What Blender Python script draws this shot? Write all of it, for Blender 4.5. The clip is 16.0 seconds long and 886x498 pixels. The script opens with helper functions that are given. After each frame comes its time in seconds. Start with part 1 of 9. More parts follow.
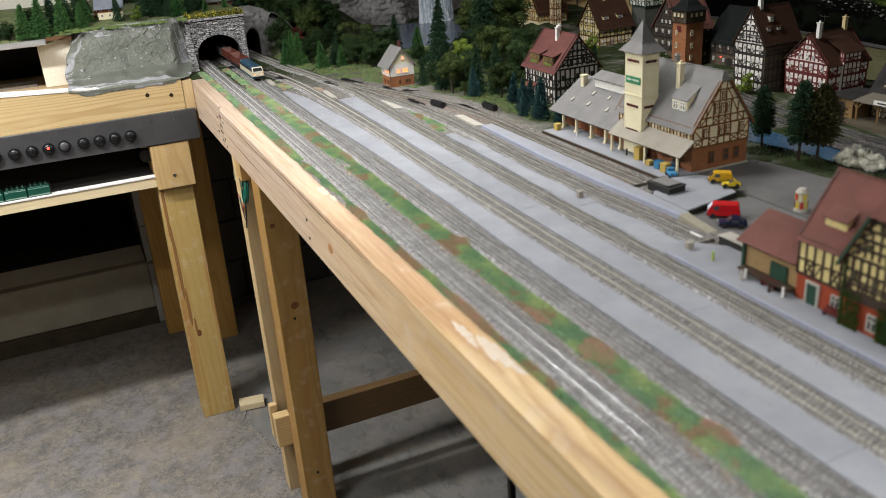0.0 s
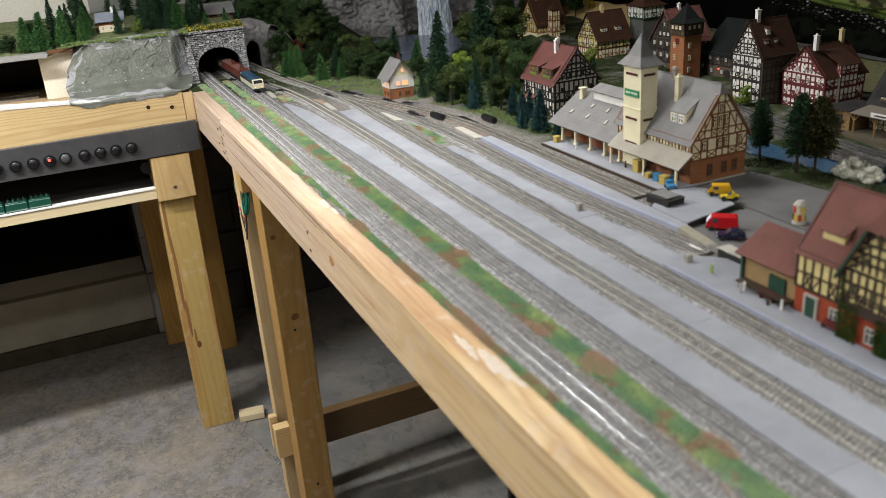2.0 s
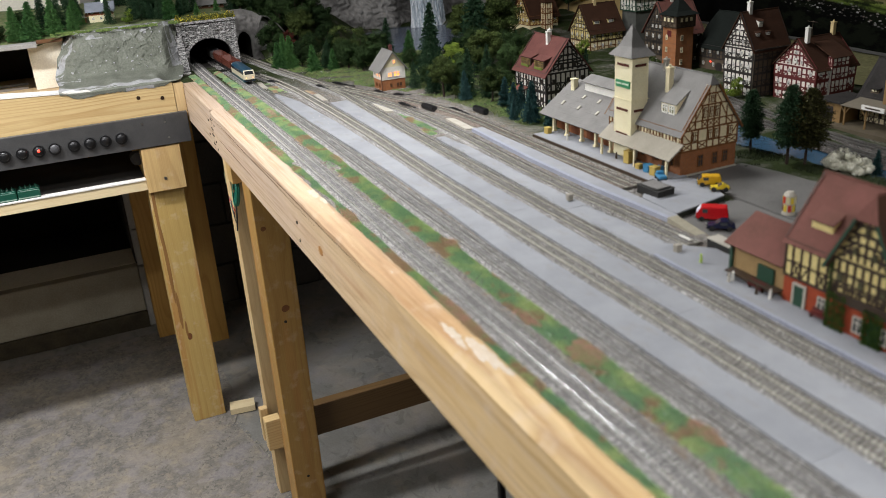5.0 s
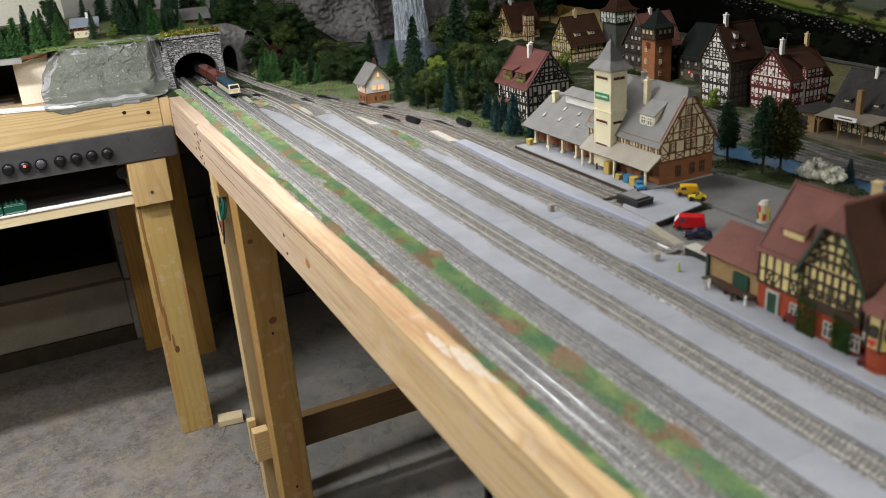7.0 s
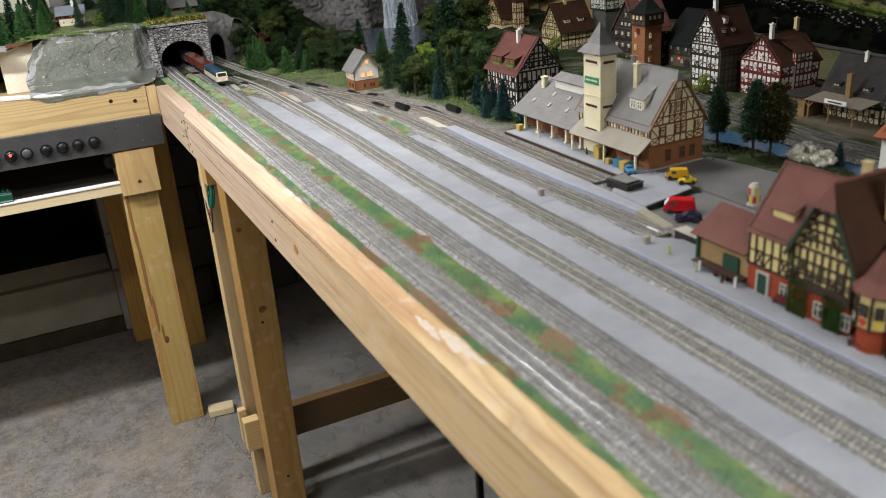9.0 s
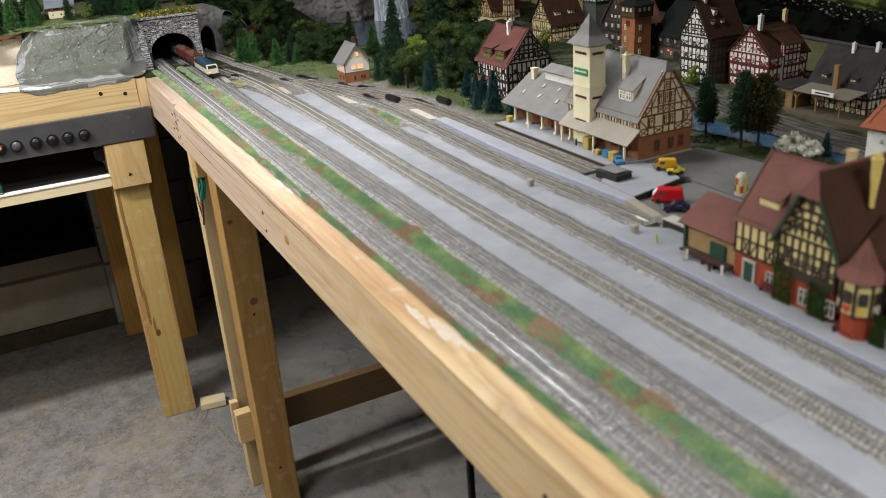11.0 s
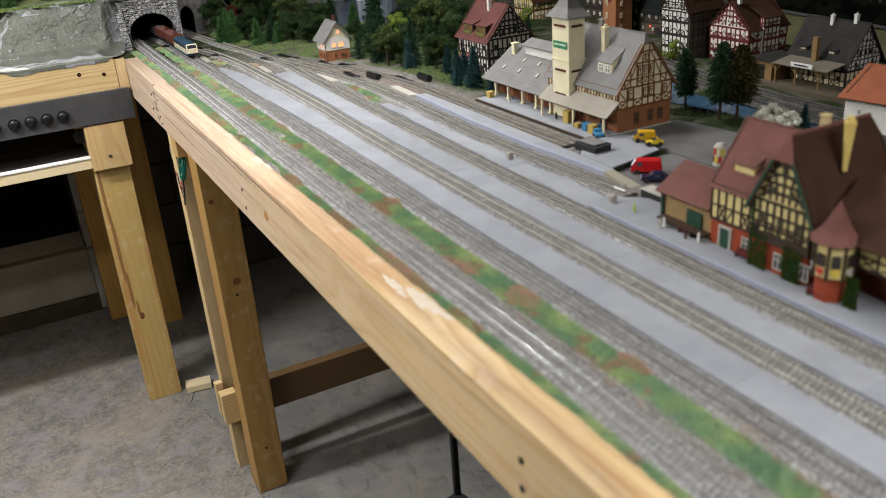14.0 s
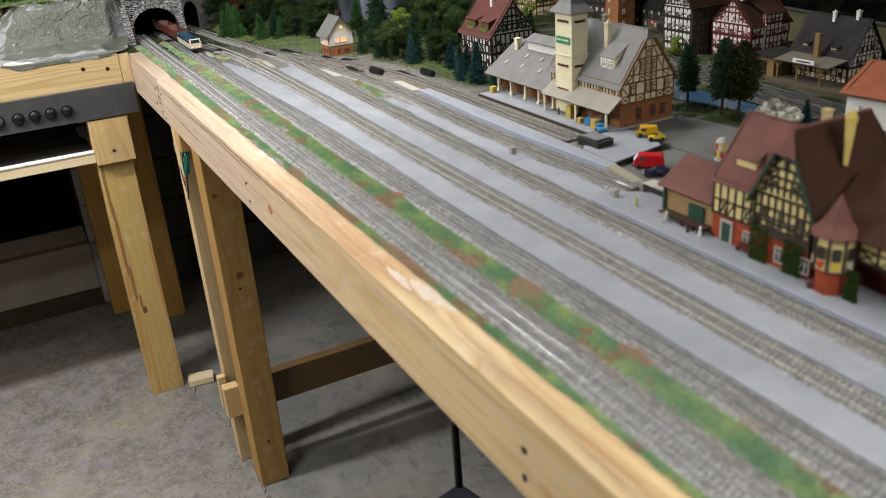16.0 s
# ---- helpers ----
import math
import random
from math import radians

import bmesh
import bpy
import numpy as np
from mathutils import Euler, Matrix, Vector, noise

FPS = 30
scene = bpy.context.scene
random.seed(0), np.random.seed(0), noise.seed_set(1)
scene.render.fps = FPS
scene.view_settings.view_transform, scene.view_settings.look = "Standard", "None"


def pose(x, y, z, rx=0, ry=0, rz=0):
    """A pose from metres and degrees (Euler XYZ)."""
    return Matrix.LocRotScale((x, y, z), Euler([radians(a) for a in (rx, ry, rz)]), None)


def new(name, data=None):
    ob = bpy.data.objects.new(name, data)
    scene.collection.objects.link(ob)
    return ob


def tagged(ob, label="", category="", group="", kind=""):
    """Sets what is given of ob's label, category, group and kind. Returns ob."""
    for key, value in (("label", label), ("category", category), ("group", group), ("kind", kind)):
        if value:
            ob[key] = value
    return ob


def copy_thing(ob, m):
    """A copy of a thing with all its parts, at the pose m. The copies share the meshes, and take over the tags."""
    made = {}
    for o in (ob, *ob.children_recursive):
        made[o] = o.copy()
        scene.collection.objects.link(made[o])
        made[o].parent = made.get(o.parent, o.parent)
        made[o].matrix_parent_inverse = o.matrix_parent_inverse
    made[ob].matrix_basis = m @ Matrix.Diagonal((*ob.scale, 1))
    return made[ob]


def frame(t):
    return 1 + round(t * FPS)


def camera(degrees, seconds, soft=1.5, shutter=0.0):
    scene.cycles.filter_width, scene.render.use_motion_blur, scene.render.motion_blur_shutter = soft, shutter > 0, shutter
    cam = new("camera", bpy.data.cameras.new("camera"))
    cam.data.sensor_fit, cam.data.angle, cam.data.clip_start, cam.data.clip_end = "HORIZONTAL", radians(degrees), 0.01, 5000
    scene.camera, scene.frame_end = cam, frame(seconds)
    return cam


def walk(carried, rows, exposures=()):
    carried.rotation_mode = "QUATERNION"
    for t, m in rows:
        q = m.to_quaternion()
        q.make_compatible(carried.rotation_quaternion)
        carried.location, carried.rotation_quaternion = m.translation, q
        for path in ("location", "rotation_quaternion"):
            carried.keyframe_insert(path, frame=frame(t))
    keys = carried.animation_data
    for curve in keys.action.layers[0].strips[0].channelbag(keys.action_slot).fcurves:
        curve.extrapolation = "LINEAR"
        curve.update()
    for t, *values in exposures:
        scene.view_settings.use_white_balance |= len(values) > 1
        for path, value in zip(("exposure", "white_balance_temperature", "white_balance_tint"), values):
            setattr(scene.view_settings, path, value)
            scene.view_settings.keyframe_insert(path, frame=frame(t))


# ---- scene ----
cam = camera(55.6, 16.0, soft=0.85)
cam.data.dof.use_dof = True
cam.data.dof.focus_distance = 2.3
cam.data.dof.aperture_fstop = 4.9
METRES, EYE, TILT, LEAN, TURN = 0.14, 1.656, 0.0, 0.0, -22.9
ROWS = [
    (0.0, 0.0, 0.0, 0.0, -1.57, -22.7, 3.77),
    (0.5, -0.0058, -0.007, 0.0068, -1.57, -22.64, 3.82),
    (1.0, -0.0103, -0.0094, 0.0095, -1.49, -22.64, 3.67),
    (1.5, -0.0276, -0.0389, 0.0753, -1.59, -22.27, 3.76),
    (2.0, -0.0153, -0.0359, 0.0535, -1.67, -22.06, 3.82),
    (2.5, -0.0227, -0.0295, 0.0478, -1.63, -22.14, 3.54),
    (3.0, -0.0242, -0.0336, 0.0553, -1.6, -22.16, 3.59),
    (3.5, -0.001, -0.0361, 0.0335, -1.64, -22.15, 3.76),
    (6.0, 0.0297, -0.0286, -0.0183, -2.44, -22.61, 3.46),
    (6.5, 0.055, -0.0848, -0.0009, -2.79, -22.61, 3.66),
    (7.0, 0.042, -0.1979, 0.073, -3.13, -21.85, 3.74),
    (7.5, 0.0548, -0.1851, 0.0466, -3.33, -21.88, 3.6),
    (8.0, 0.0656, -0.1605, 0.0144, -3.5, -22.15, 3.7),
    (10.5, 0.0675, -0.2195, -0.0364, -4.08, -22.74, 3.84),
    (11.0, 0.0797, -0.2351, -0.0458, -4.34, -22.91, 3.75),
    (11.5, 0.1118, -0.2361, -0.0943, -4.55, -23.08, 4.01),
    (12.0, 0.1405, -0.2649, -0.1076, -4.79, -23.29, 4.0),
    (12.5, 0.1588, -0.2714, -0.1442, -5.08, -23.55, 4.15),
    (13.0, 0.1479, -0.2819, -0.1615, -5.16, -23.8, 3.97),
    (13.5, 0.1586, -0.2972, -0.1666, -5.32, -23.92, 4.02),
    (14.0, 0.1628, -0.2885, -0.1793, -5.33, -23.99, 3.99),
    (14.5, 0.1577, -0.2901, -0.1946, -5.23, -24.12, 3.91),
    (15.0, 0.1467, -0.2848, -0.1901, -5.21, -24.22, 3.86),
    (15.5, 0.1126, -0.2952, -0.1583, -5.12, -24.12, 3.58),
    (16.0, 0.1346, -0.3538, -0.1867, -5.18, -24.2, 3.84),
]
walk(cam, [(t, pose(0, 0, EYE, TILT, LEAN, TURN) @ pose(METRES * x, METRES * y, METRES * z, 90 + pitch, roll, yaw)) for t, x, y, z, yaw, pitch, roll in ROWS])

# ---- world and light ----
world = bpy.data.worlds.new("World")
scene.world = world
world.use_nodes = True
world.node_tree.nodes["Background"].inputs[0].default_value = (0.6, 0.65, 0.7, 1)
world.node_tree.nodes["Background"].inputs[1].default_value = 0.001


def tube_light(name, x, y, z, length, width, power, colour, spread=180):
    data = bpy.data.lights.new(name, "AREA")
    data.shape, data.size, data.size_y = "RECTANGLE", length, width
    data.energy, data.color = power, colour
    data.spread = radians(spread)
    ob = new(name, data)
    ob.matrix_basis = pose(x, y, z)
    return ob


TUBES = [(-0.85, 2.12, 66, 180), (0.60, 1.70, 24, 180), (0.52, -0.40, 25, 150), (-0.82, 0.95, 22, 140)]     # x, y, watts, spread; first inferred from floor shadows, the others unseen fill lamps
for lamp_x, lamp_y, lamp_power, lamp_spread in TUBES:
    tube_light("tube_light", lamp_x, lamp_y, 2.20, 1.2, 0.10, lamp_power, (0.97, 0.97, 0.98), lamp_spread)
scene.view_settings.exposure = -0.32

# ---- materials ----
MATS = {}


class Nodes:
    """A short hand for node materials."""

    def __init__(self, name):
        self.m = bpy.data.materials.new(name)
        self.m.use_nodes = True
        self.t = self.m.node_tree
        self.b = self.t.nodes["Principled BSDF"]
        self.sheen = 0.5

    def add(self, kind, **sets):
        n = self.t.nodes.new(kind)
        for k, v in sets.items():
            if k in n.inputs:
                n.inputs[k].default_value = v
        return n

    def link(self, a, b):
        self.t.links.new(a, b)

    def coords(self, scale=(1, 1, 1), local=False):
        if local:
            src = self.add("ShaderNodeTexCoord").outputs["Object"]
        else:
            src = self.add("ShaderNodeNewGeometry").outputs["Position"]
        mp = self.add("ShaderNodeMapping")
        mp.inputs["Scale"].default_value = scale
        self.link(src, mp.inputs["Vector"])
        return mp.outputs["Vector"]

    def noise(self, vec, scale, detail=4.0, rough=0.6, warp=0.0):
        n = self.add("ShaderNodeTexNoise", Scale=scale, Detail=detail, Roughness=rough, Distortion=warp)
        self.link(vec, n.inputs["Vector"])
        return n.outputs["Fac"]

    def ramp(self, fac, stops):
        r = self.add("ShaderNodeValToRGB")
        e = r.color_ramp.elements
        while len(e) < len(stops):
            e.new(0.5)
        for el, (p, c) in zip(e, stops):
            el.position, el.color = p, (*c, 1) if len(c) == 3 else c
        self.link(fac, r.inputs["Fac"])
        return r.outputs["Color"]

    def mix(self, fac, a, b, mode="MIX"):
        n = self.t.nodes.new("ShaderNodeMix")
        n.data_type, n.blend_type = "RGBA", mode
        for sock, v in ((n.inputs[0], fac), (n.inputs[6], a), (n.inputs[7], b)):
            if isinstance(v, (int, float)):
                sock.default_value = v
            elif isinstance(v, tuple):
                sock.default_value = (*v, 1)
            else:
                self.link(v, sock)
        return n.outputs[2]

    def bump(self, fac, strength, distance):
        n = self.add("ShaderNodeBump", Strength=strength, Distance=distance)
        self.link(fac, n.inputs["Height"])
        self.link(n.outputs["Normal"], self.b.inputs["Normal"])

    def done(self, colour, rough=0.7, metal=0.0):
        if isinstance(colour, tuple):
            self.b.inputs["Base Color"].default_value = (*colour, 1)
        else:
            self.link(colour, self.b.inputs["Base Color"])
        if isinstance(rough, (int, float)):
            self.b.inputs["Roughness"].default_value = rough
        else:
            self.link(rough, self.b.inputs["Roughness"])
        self.b.inputs["Metallic"].default_value = metal
        self.b.inputs["Specular IOR Level"].default_value = self.sheen
        return self.m


def shade(c, f):
    return tuple(min(1.0, v * f) for v in c)


def grainy(name, colour, colour_2=None, scale=60, fine=600, rough=0.75, metal=0.0, bump=0.3, depth=0.0006, local=False, vary=0.0):
    """A surface with broad stains and fine grain; vary: how far the pieces differ."""
    if name in MATS:
        return MATS[name]
    k = Nodes(name)
    v = k.coords(local=local)
    big, small = k.noise(v, scale), k.noise(v, fine, 3.0)
    c2 = colour_2 or shade(colour, 0.72)
    col = k.ramp(big, [(0.3, c2), (0.68, colour)])
    col = k.mix(0.35, col, k.ramp(small, [(0.3, shade(colour, 0.62)), (0.7, shade(colour, 1.25))]))
    if vary:
        rnd = k.add("ShaderNodeObjectInfo").outputs["Random"]
        col = k.mix(vary, col, k.ramp(rnd, [(0.0, shade(colour, 0.45)), (1.0, shade(colour, 1.5))]))
    k.bump(small, bump, depth)
    k.sheen = 0.18 if rough > 0.6 else 0.5
    MATS[name] = k.done(col, rough, metal)
    return MATS[name]


def wood(name, light, dark, axis, ring=200.0, rough=0.6, knots=True, stain=0.0, heart=(0.42, 1.11), depth=0.75, wild=0.075, worn=None, wane=None):
    """Sawn softwood: year rings round a heart line that runs along one axis of the world and wanders a little."""
    if name in MATS:
        return MATS[name]
    k = Nodes(name)
    i = "xyz".index(axis)
    s = [1.0, 1.0, 1.0]
    s[i] = 0.16
    v = k.coords(tuple(s))
    wander = k.add("ShaderNodeTexNoise", Scale=6.0, Detail=2.0, Roughness=0.5)
    k.link(v, wander.inputs["Vector"])
    off = k.t.nodes.new("ShaderNodeVectorMath")
    off.operation = "MULTIPLY_ADD"
    off.inputs[1].default_value = (wild, wild, wild)
    k.link(wander.outputs["Color"], off.inputs[0])
    k.link(k.add("ShaderNodeNewGeometry").outputs["Position"], off.inputs[2])
    mp = k.add("ShaderNodeMapping")
    flat, home = [1.0, 1.0, 1.0], [-wild / 2, -wild / 2, -wild / 2]
    flat[i], home[i] = 0.0, 0.0
    for j, h in zip([q for q in range(3) if q != i], heart):
        home[j] -= h
    mp.inputs["Scale"].default_value, mp.inputs["Location"].default_value = flat, home
    k.link(off.outputs[0], mp.inputs["Vector"])
    ln = k.t.nodes.new("ShaderNodeVectorMath")
    ln.operation = "LENGTH"
    k.link(mp.outputs[0], ln.inputs[0])
    w = k.add("ShaderNodeMath")
    w.operation = "MULTIPLY"
    w.inputs[1].default_value = ring
    k.link(ln.outputs["Value"], w.inputs[0])
    f = k.add("ShaderNodeMath")
    f.operation = "FRACT"
    k.link(w.outputs[0], f.inputs[0])
    rings = k.ramp(f.outputs[0], [(0.0, light), (0.45, light), (0.88, dark), (1.0, light)])
    fade = k.noise(v, 9.0, 3.0)
    col = k.mix(k.ramp(fade, [(0.35, (1 - depth,) * 3), (0.7, (0.85,) * 3)]), rings, shade(light, 0.96))
    broad = k.noise(k.coords(), 7.0, 3.0)
    col = k.mix(k.ramp(broad, [(0.4, (0.35,) * 3), (0.65, (0, 0, 0))]), col, tuple(0.45 * p + 0.55 * q for p, q in zip(light, dark)))
    if stain:
        s3 = [1.0, 1.0, 1.0]
        s3[i] = 0.045
        streak = k.noise(k.coords(tuple(s3)), 17.0, 3.0, 0.55, 0.5)
        col = k.mix(k.ramp(streak, [(0.53, (0, 0, 0)), (0.62, (stain,) * 3), (0.70, (stain * 0.3,) * 3)]), col, (0.42, 0.19, 0.05))
        dust = k.noise(k.coords(), 26.0, 5.0)
        col = k.mix(k.ramp(dust, [(0.55, (0, 0, 0)), (0.75, (stain * 0.7,) * 3)]), col, (0.70, 0.57, 0.44))
    if worn:
        sep = k.add("ShaderNodeSeparateXYZ")
        k.link(k.coords(), sep.inputs[0])
        far = k.add("ShaderNodeMapRange")
        far.inputs["From Min"].default_value, far.inputs["From Max"].default_value = worn
        k.link(sep.outputs[i], far.inputs["Value"])
        patchy = k.mix(1.0, k.ramp(far.outputs[0], [(0.0, (0, 0, 0)), (1.0, (1.0,) * 3)]), k.ramp(k.noise(v, 14.0, 4.0), [(0.3, (0.72,) * 3), (0.6, (1, 1, 1))]), "MULTIPLY")
        col = k.mix(patchy, col, (0.50, 0.392, 0.318))
        s5 = [1.0, 1.0, 1.0]
        s5[i] = 0.022
        lines = k.noise(k.coords(tuple(s5)), 150.0, 3.0, 0.6, 0.3)
        col = k.mix(k.mix(1.0, k.ramp(lines, [(0.36, (0.6,) * 3), (0.46, (0.12,) * 3), (0.56, (0, 0, 0))]), k.ramp(far.outputs[0], [(0.0, (0.3,) * 3), (1.0, (1, 1, 1))]), "MULTIPLY"), col, (0.25, 0.145, 0.075))
        pale = k.noise(k.coords(tuple(s5)), 70.0, 3.0, 0.6, 0.3)
        col = k.mix(k.ramp(pale, [(0.54, (0, 0, 0)), (0.68, (0.4,) * 3)]), col, (0.62, 0.50, 0.39))
    if wane:
        # brown bark-side streak that wanders along the edge
        sep = k.add("ShaderNodeSeparateXYZ")
        k.link(k.coords(), sep.inputs[0])
        shift = k.add("ShaderNodeMath")
        shift.operation = "MULTIPLY_ADD"
        shift.inputs[1].default_value = 0.022
        k.link(k.noise(k.coords((0.0, 1.0, 0.0)), 7.0, 4.0, 0.6), shift.inputs[0])
        edge = k.add("ShaderNodeMath")
        k.link(sep.outputs[0], edge.inputs[0])
        k.link(sep.outputs[2], edge.inputs[1])
        k.link(edge.outputs[0], shift.inputs[2])
        band = k.add("ShaderNodeMapRange")
        band.inputs["From Min"].default_value, band.inputs["From Max"].default_value = wane + 0.011 - 0.008, wane + 0.011 + 0.028
        k.link(shift.outputs[0], band.inputs["Value"])
        streaky = k.mix(1.0, k.ramp(band.outputs[0], [(0.0, (0, 0, 0)), (0.25, (0.35,) * 3), (0.48, (0.6,) * 3), (0.60, (1, 1, 1)), (0.75, (0.55,) * 3), (1.0, (0.2,) * 3)]), k.ramp(k.noise(k.coords((1, 0.3, 1)), 14.0, 4.0), [(0.30, (0.2,) * 3), (0.48, (1, 1, 1))]), "MULTIPLY")
        along = k.add("ShaderNodeMapRange")
        along.inputs["From Min"].default_value, along.inputs["From Max"].default_value = 0.5, 1.3
        along.inputs["To Min"].default_value, along.inputs["To Max"].default_value = 0.85, 0.2
        k.link(sep.outputs[1], along.inputs["Value"])
        streaky = k.mix(1.0, streaky, along.outputs[0], "MULTIPLY")
        col = k.mix(streaky, col, (0.23, 0.105, 0.026))
    s4 = [1.0, 1.0, 1.0]
    s4[i] = 0.03
    fibre = k.noise(k.coords(tuple(s4)), 420.0, 3.0)
    col = k.mix(0.16, col, k.ramp(fibre, [(0.35, shade(dark, 0.8)), (0.65, shade(light, 1.15))]))
    if knots:
        s2 = [1.0, 1.0, 1.0]
        s2[i] = 0.45
        vo = k.add("ShaderNodeTexVoronoi", Scale=4.4)
        k.link(k.coords(tuple(s2)), vo.inputs["Vector"])
        spot = k.ramp(vo.outputs["Distance"], [(0.03, (1, 1, 1)), (0.08, (0, 0, 0))])
        col = k.mix(spot, col, shade(dark, 0.45))
    k.bump(fibre, 0.25, 0.0006)
    MATS[name] = k.done(col, rough)
    return MATS[name]


def gravel(name, dark, mid, light, scale=620.0, tint=None):
    """Loose chippings, each with its own shade."""
    k = Nodes(name)
    v = k.coords()
    vo = k.add("ShaderNodeTexVoronoi", Scale=scale)
    k.link(v, vo.inputs["Vector"])
    sep = k.add("ShaderNodeSeparateColor")
    k.link(vo.outputs["Color"], sep.inputs[0])
    col = k.ramp(sep.outputs[0], [(0.0, dark), (0.5, mid), (0.85, light), (1.0, shade(light, 1.35))])
    broad = k.noise(v, 28, 4.0)
    col = k.mix(k.ramp(broad, [(0.38, (0.45,) * 3), (0.62, (0, 0, 0))]), col, tint or shade(mid, 0.6))
    k.bump(vo.outputs["Distance"], 0.8, 0.0010)
    MATS[name] = k.done(col, 0.9)
    return MATS[name]


def plain(name, colour, rough=0.5, metal=0.0):
    return grainy(name, colour, shade(colour, 0.85), 90, 900, rough, metal, 0.1, 0.0002)


def glowing(name, colour, power):
    if name not in MATS:
        k = Nodes(name)
        v = k.coords()
        col = k.ramp(k.noise(v, 160, 2.0), [(0.3, shade(colour, 0.7)), (0.7, colour)])
        k.link(col, k.b.inputs["Emission Color"])
        k.b.inputs["Emission Strength"].default_value = power
        MATS[name] = k.done(colour, 0.4)
    return MATS[name]


# ---- mesh helpers ----
def part(name, bm, material, parent=None, label=""):
    """Links a bmesh as one mesh object under a thing or a part."""
    me = bpy.data.meshes.new(name)
    bm.to_mesh(me)
    bm.free()
    return held(name, me, material, parent, label)


def held(name, me, material=None, parent=None, label=""):
    if material and not me.materials:
        me.materials.append(material)
    ob = new(name, me)
    if parent:
        ob.parent = parent
    if label:
        ob["label"] = label
    return ob


def thing(name, m, label, category, group="", kind=""):
    ob = new(name)
    ob.empty_display_size = 0.01
    ob.matrix_basis = m
    return tagged(ob, label, category, group, kind)


def box(bm, x0, x1, y0, y1, z0, z1, bevel=0.0, m=None):
    vs = [bm.verts.new((x, y, z)) for z in (z0, z1) for y in (y0, y1) for x in (x0, x1)]
    fs = [bm.faces.new([vs[i] for i in f]) for f in ((0, 2, 3, 1), (4, 5, 7, 6), (0, 1, 5, 4), (2, 6, 7, 3), (0, 4, 6, 2), (1, 3, 7, 5))]
    if bevel:
        es = list({e for f in fs for e in f.edges})
        r = bmesh.ops.bevel(bm, geom=es, offset=bevel, segments=1, affect="EDGES")
        vs = list({v for f in r["faces"] for v in f.verts} | {v for v in vs if v.is_valid})
    if m is not None:
        bmesh.ops.transform(bm, matrix=m, verts=[v for v in vs if v.is_valid])
    return bm


def boxes(*specs, bevel=0.0):
    bm = bmesh.new()
    for s in specs:
        box(bm, *s, bevel=bevel)
    return bm


def rod(bm, a, b, r0, r1=None, n=8, caps=True):
    """A round bar from a to b."""
    a, b = Vector(a), Vector(b)
    r1 = r0 if r1 is None else r1
    q = (b - a).to_track_quat("Z", "Y")
    rings = []
    for p, r in ((a, r0), (b, r1)):
        rings.append([bm.verts.new(p + q @ Vector((r * math.cos(2 * math.pi * i / n), r * math.sin(2 * math.pi * i / n), 0))) for i in range(n)])
    for i in range(n):
        bm.faces.new((rings[0][i], rings[0][(i + 1) % n], rings[1][(i + 1) % n], rings[1][i]))
    if caps:
        bm.faces.new(rings[0][::-1])
        bm.faces.new(rings[1])
    return bm


def rods(*specs, n=8):
    bm = bmesh.new()
    for s in specs:
        rod(bm, *s, n=n)
    return bm


def prism(bm, outline, axis, a, b):
    """An outline of points in the plane across axis, drawn out from a to b."""
    def at(p, v):
        return (v, p[0], p[1]) if axis == "x" else (p[0], v, p[1]) if axis == "y" else (p[0], p[1], v)
    one = [bm.verts.new(at(p, a)) for p in outline]
    two = [bm.verts.new(at(p, b)) for p in outline]
    n = len(outline)
    for i in range(n):
        bm.faces.new((one[i], one[(i + 1) % n], two[(i + 1) % n], two[i]))
    bm.faces.new(one[::-1])
    bm.faces.new(two)
    bmesh.ops.recalc_face_normals(bm, faces=bm.faces)
    return bm


def slab(bm, a, b, c, d, thick):
    """A plate with the upper corners a b c d."""
    up = [Vector(p) for p in (a, b, c, d)]
    n = (up[1] - up[0]).cross(up[3] - up[0]).normalized()
    if n.z < 0:
        n = -n
    hi = [bm.verts.new(p) for p in up]
    lo = [bm.verts.new(p - n * thick) for p in up]
    bm.faces.new(hi)
    bm.faces.new(lo[::-1])
    for i in range(4):
        bm.faces.new((hi[i], lo[i], lo[(i + 1) % 4], hi[(i + 1) % 4]))
    bmesh.ops.recalc_face_normals(bm, faces=bm.faces)
    return bm


def wire(name, points, radius, material, parent=None, label=""):
    cu = bpy.data.curves.new(name, "CURVE")
    cu.dimensions, cu.bevel_depth, cu.bevel_resolution = "3D", radius, 2
    sp = cu.splines.new("NURBS")
    sp.points.add(len(points) - 1)
    for p, q in zip(sp.points, points):
        p.co = (*q, 1)
    sp.use_endpoint_u, sp.order_u = True, 3
    cu.materials.append(material)
    ob = new(name, cu)
    ob.parent = parent
    if label:
        ob["label"] = label
    return ob


def lerp_line(pts, y):
    for (x0, y0), (x1, y1) in zip(pts, pts[1:]):
        if y <= y1 or (x1, y1) == pts[-1]:
            f = max(0.0, min(1.0, (y - y0) / (y1 - y0)))
            return x0 + (x1 - x0) * f
    return pts[-1][0]


def smooth(a, b, v):
    f = max(0.0, min(1.0, (v - a) / (b - a)))
    return f * f * (3 - 2 * f)


T = 1.181          # level of the layout's ground

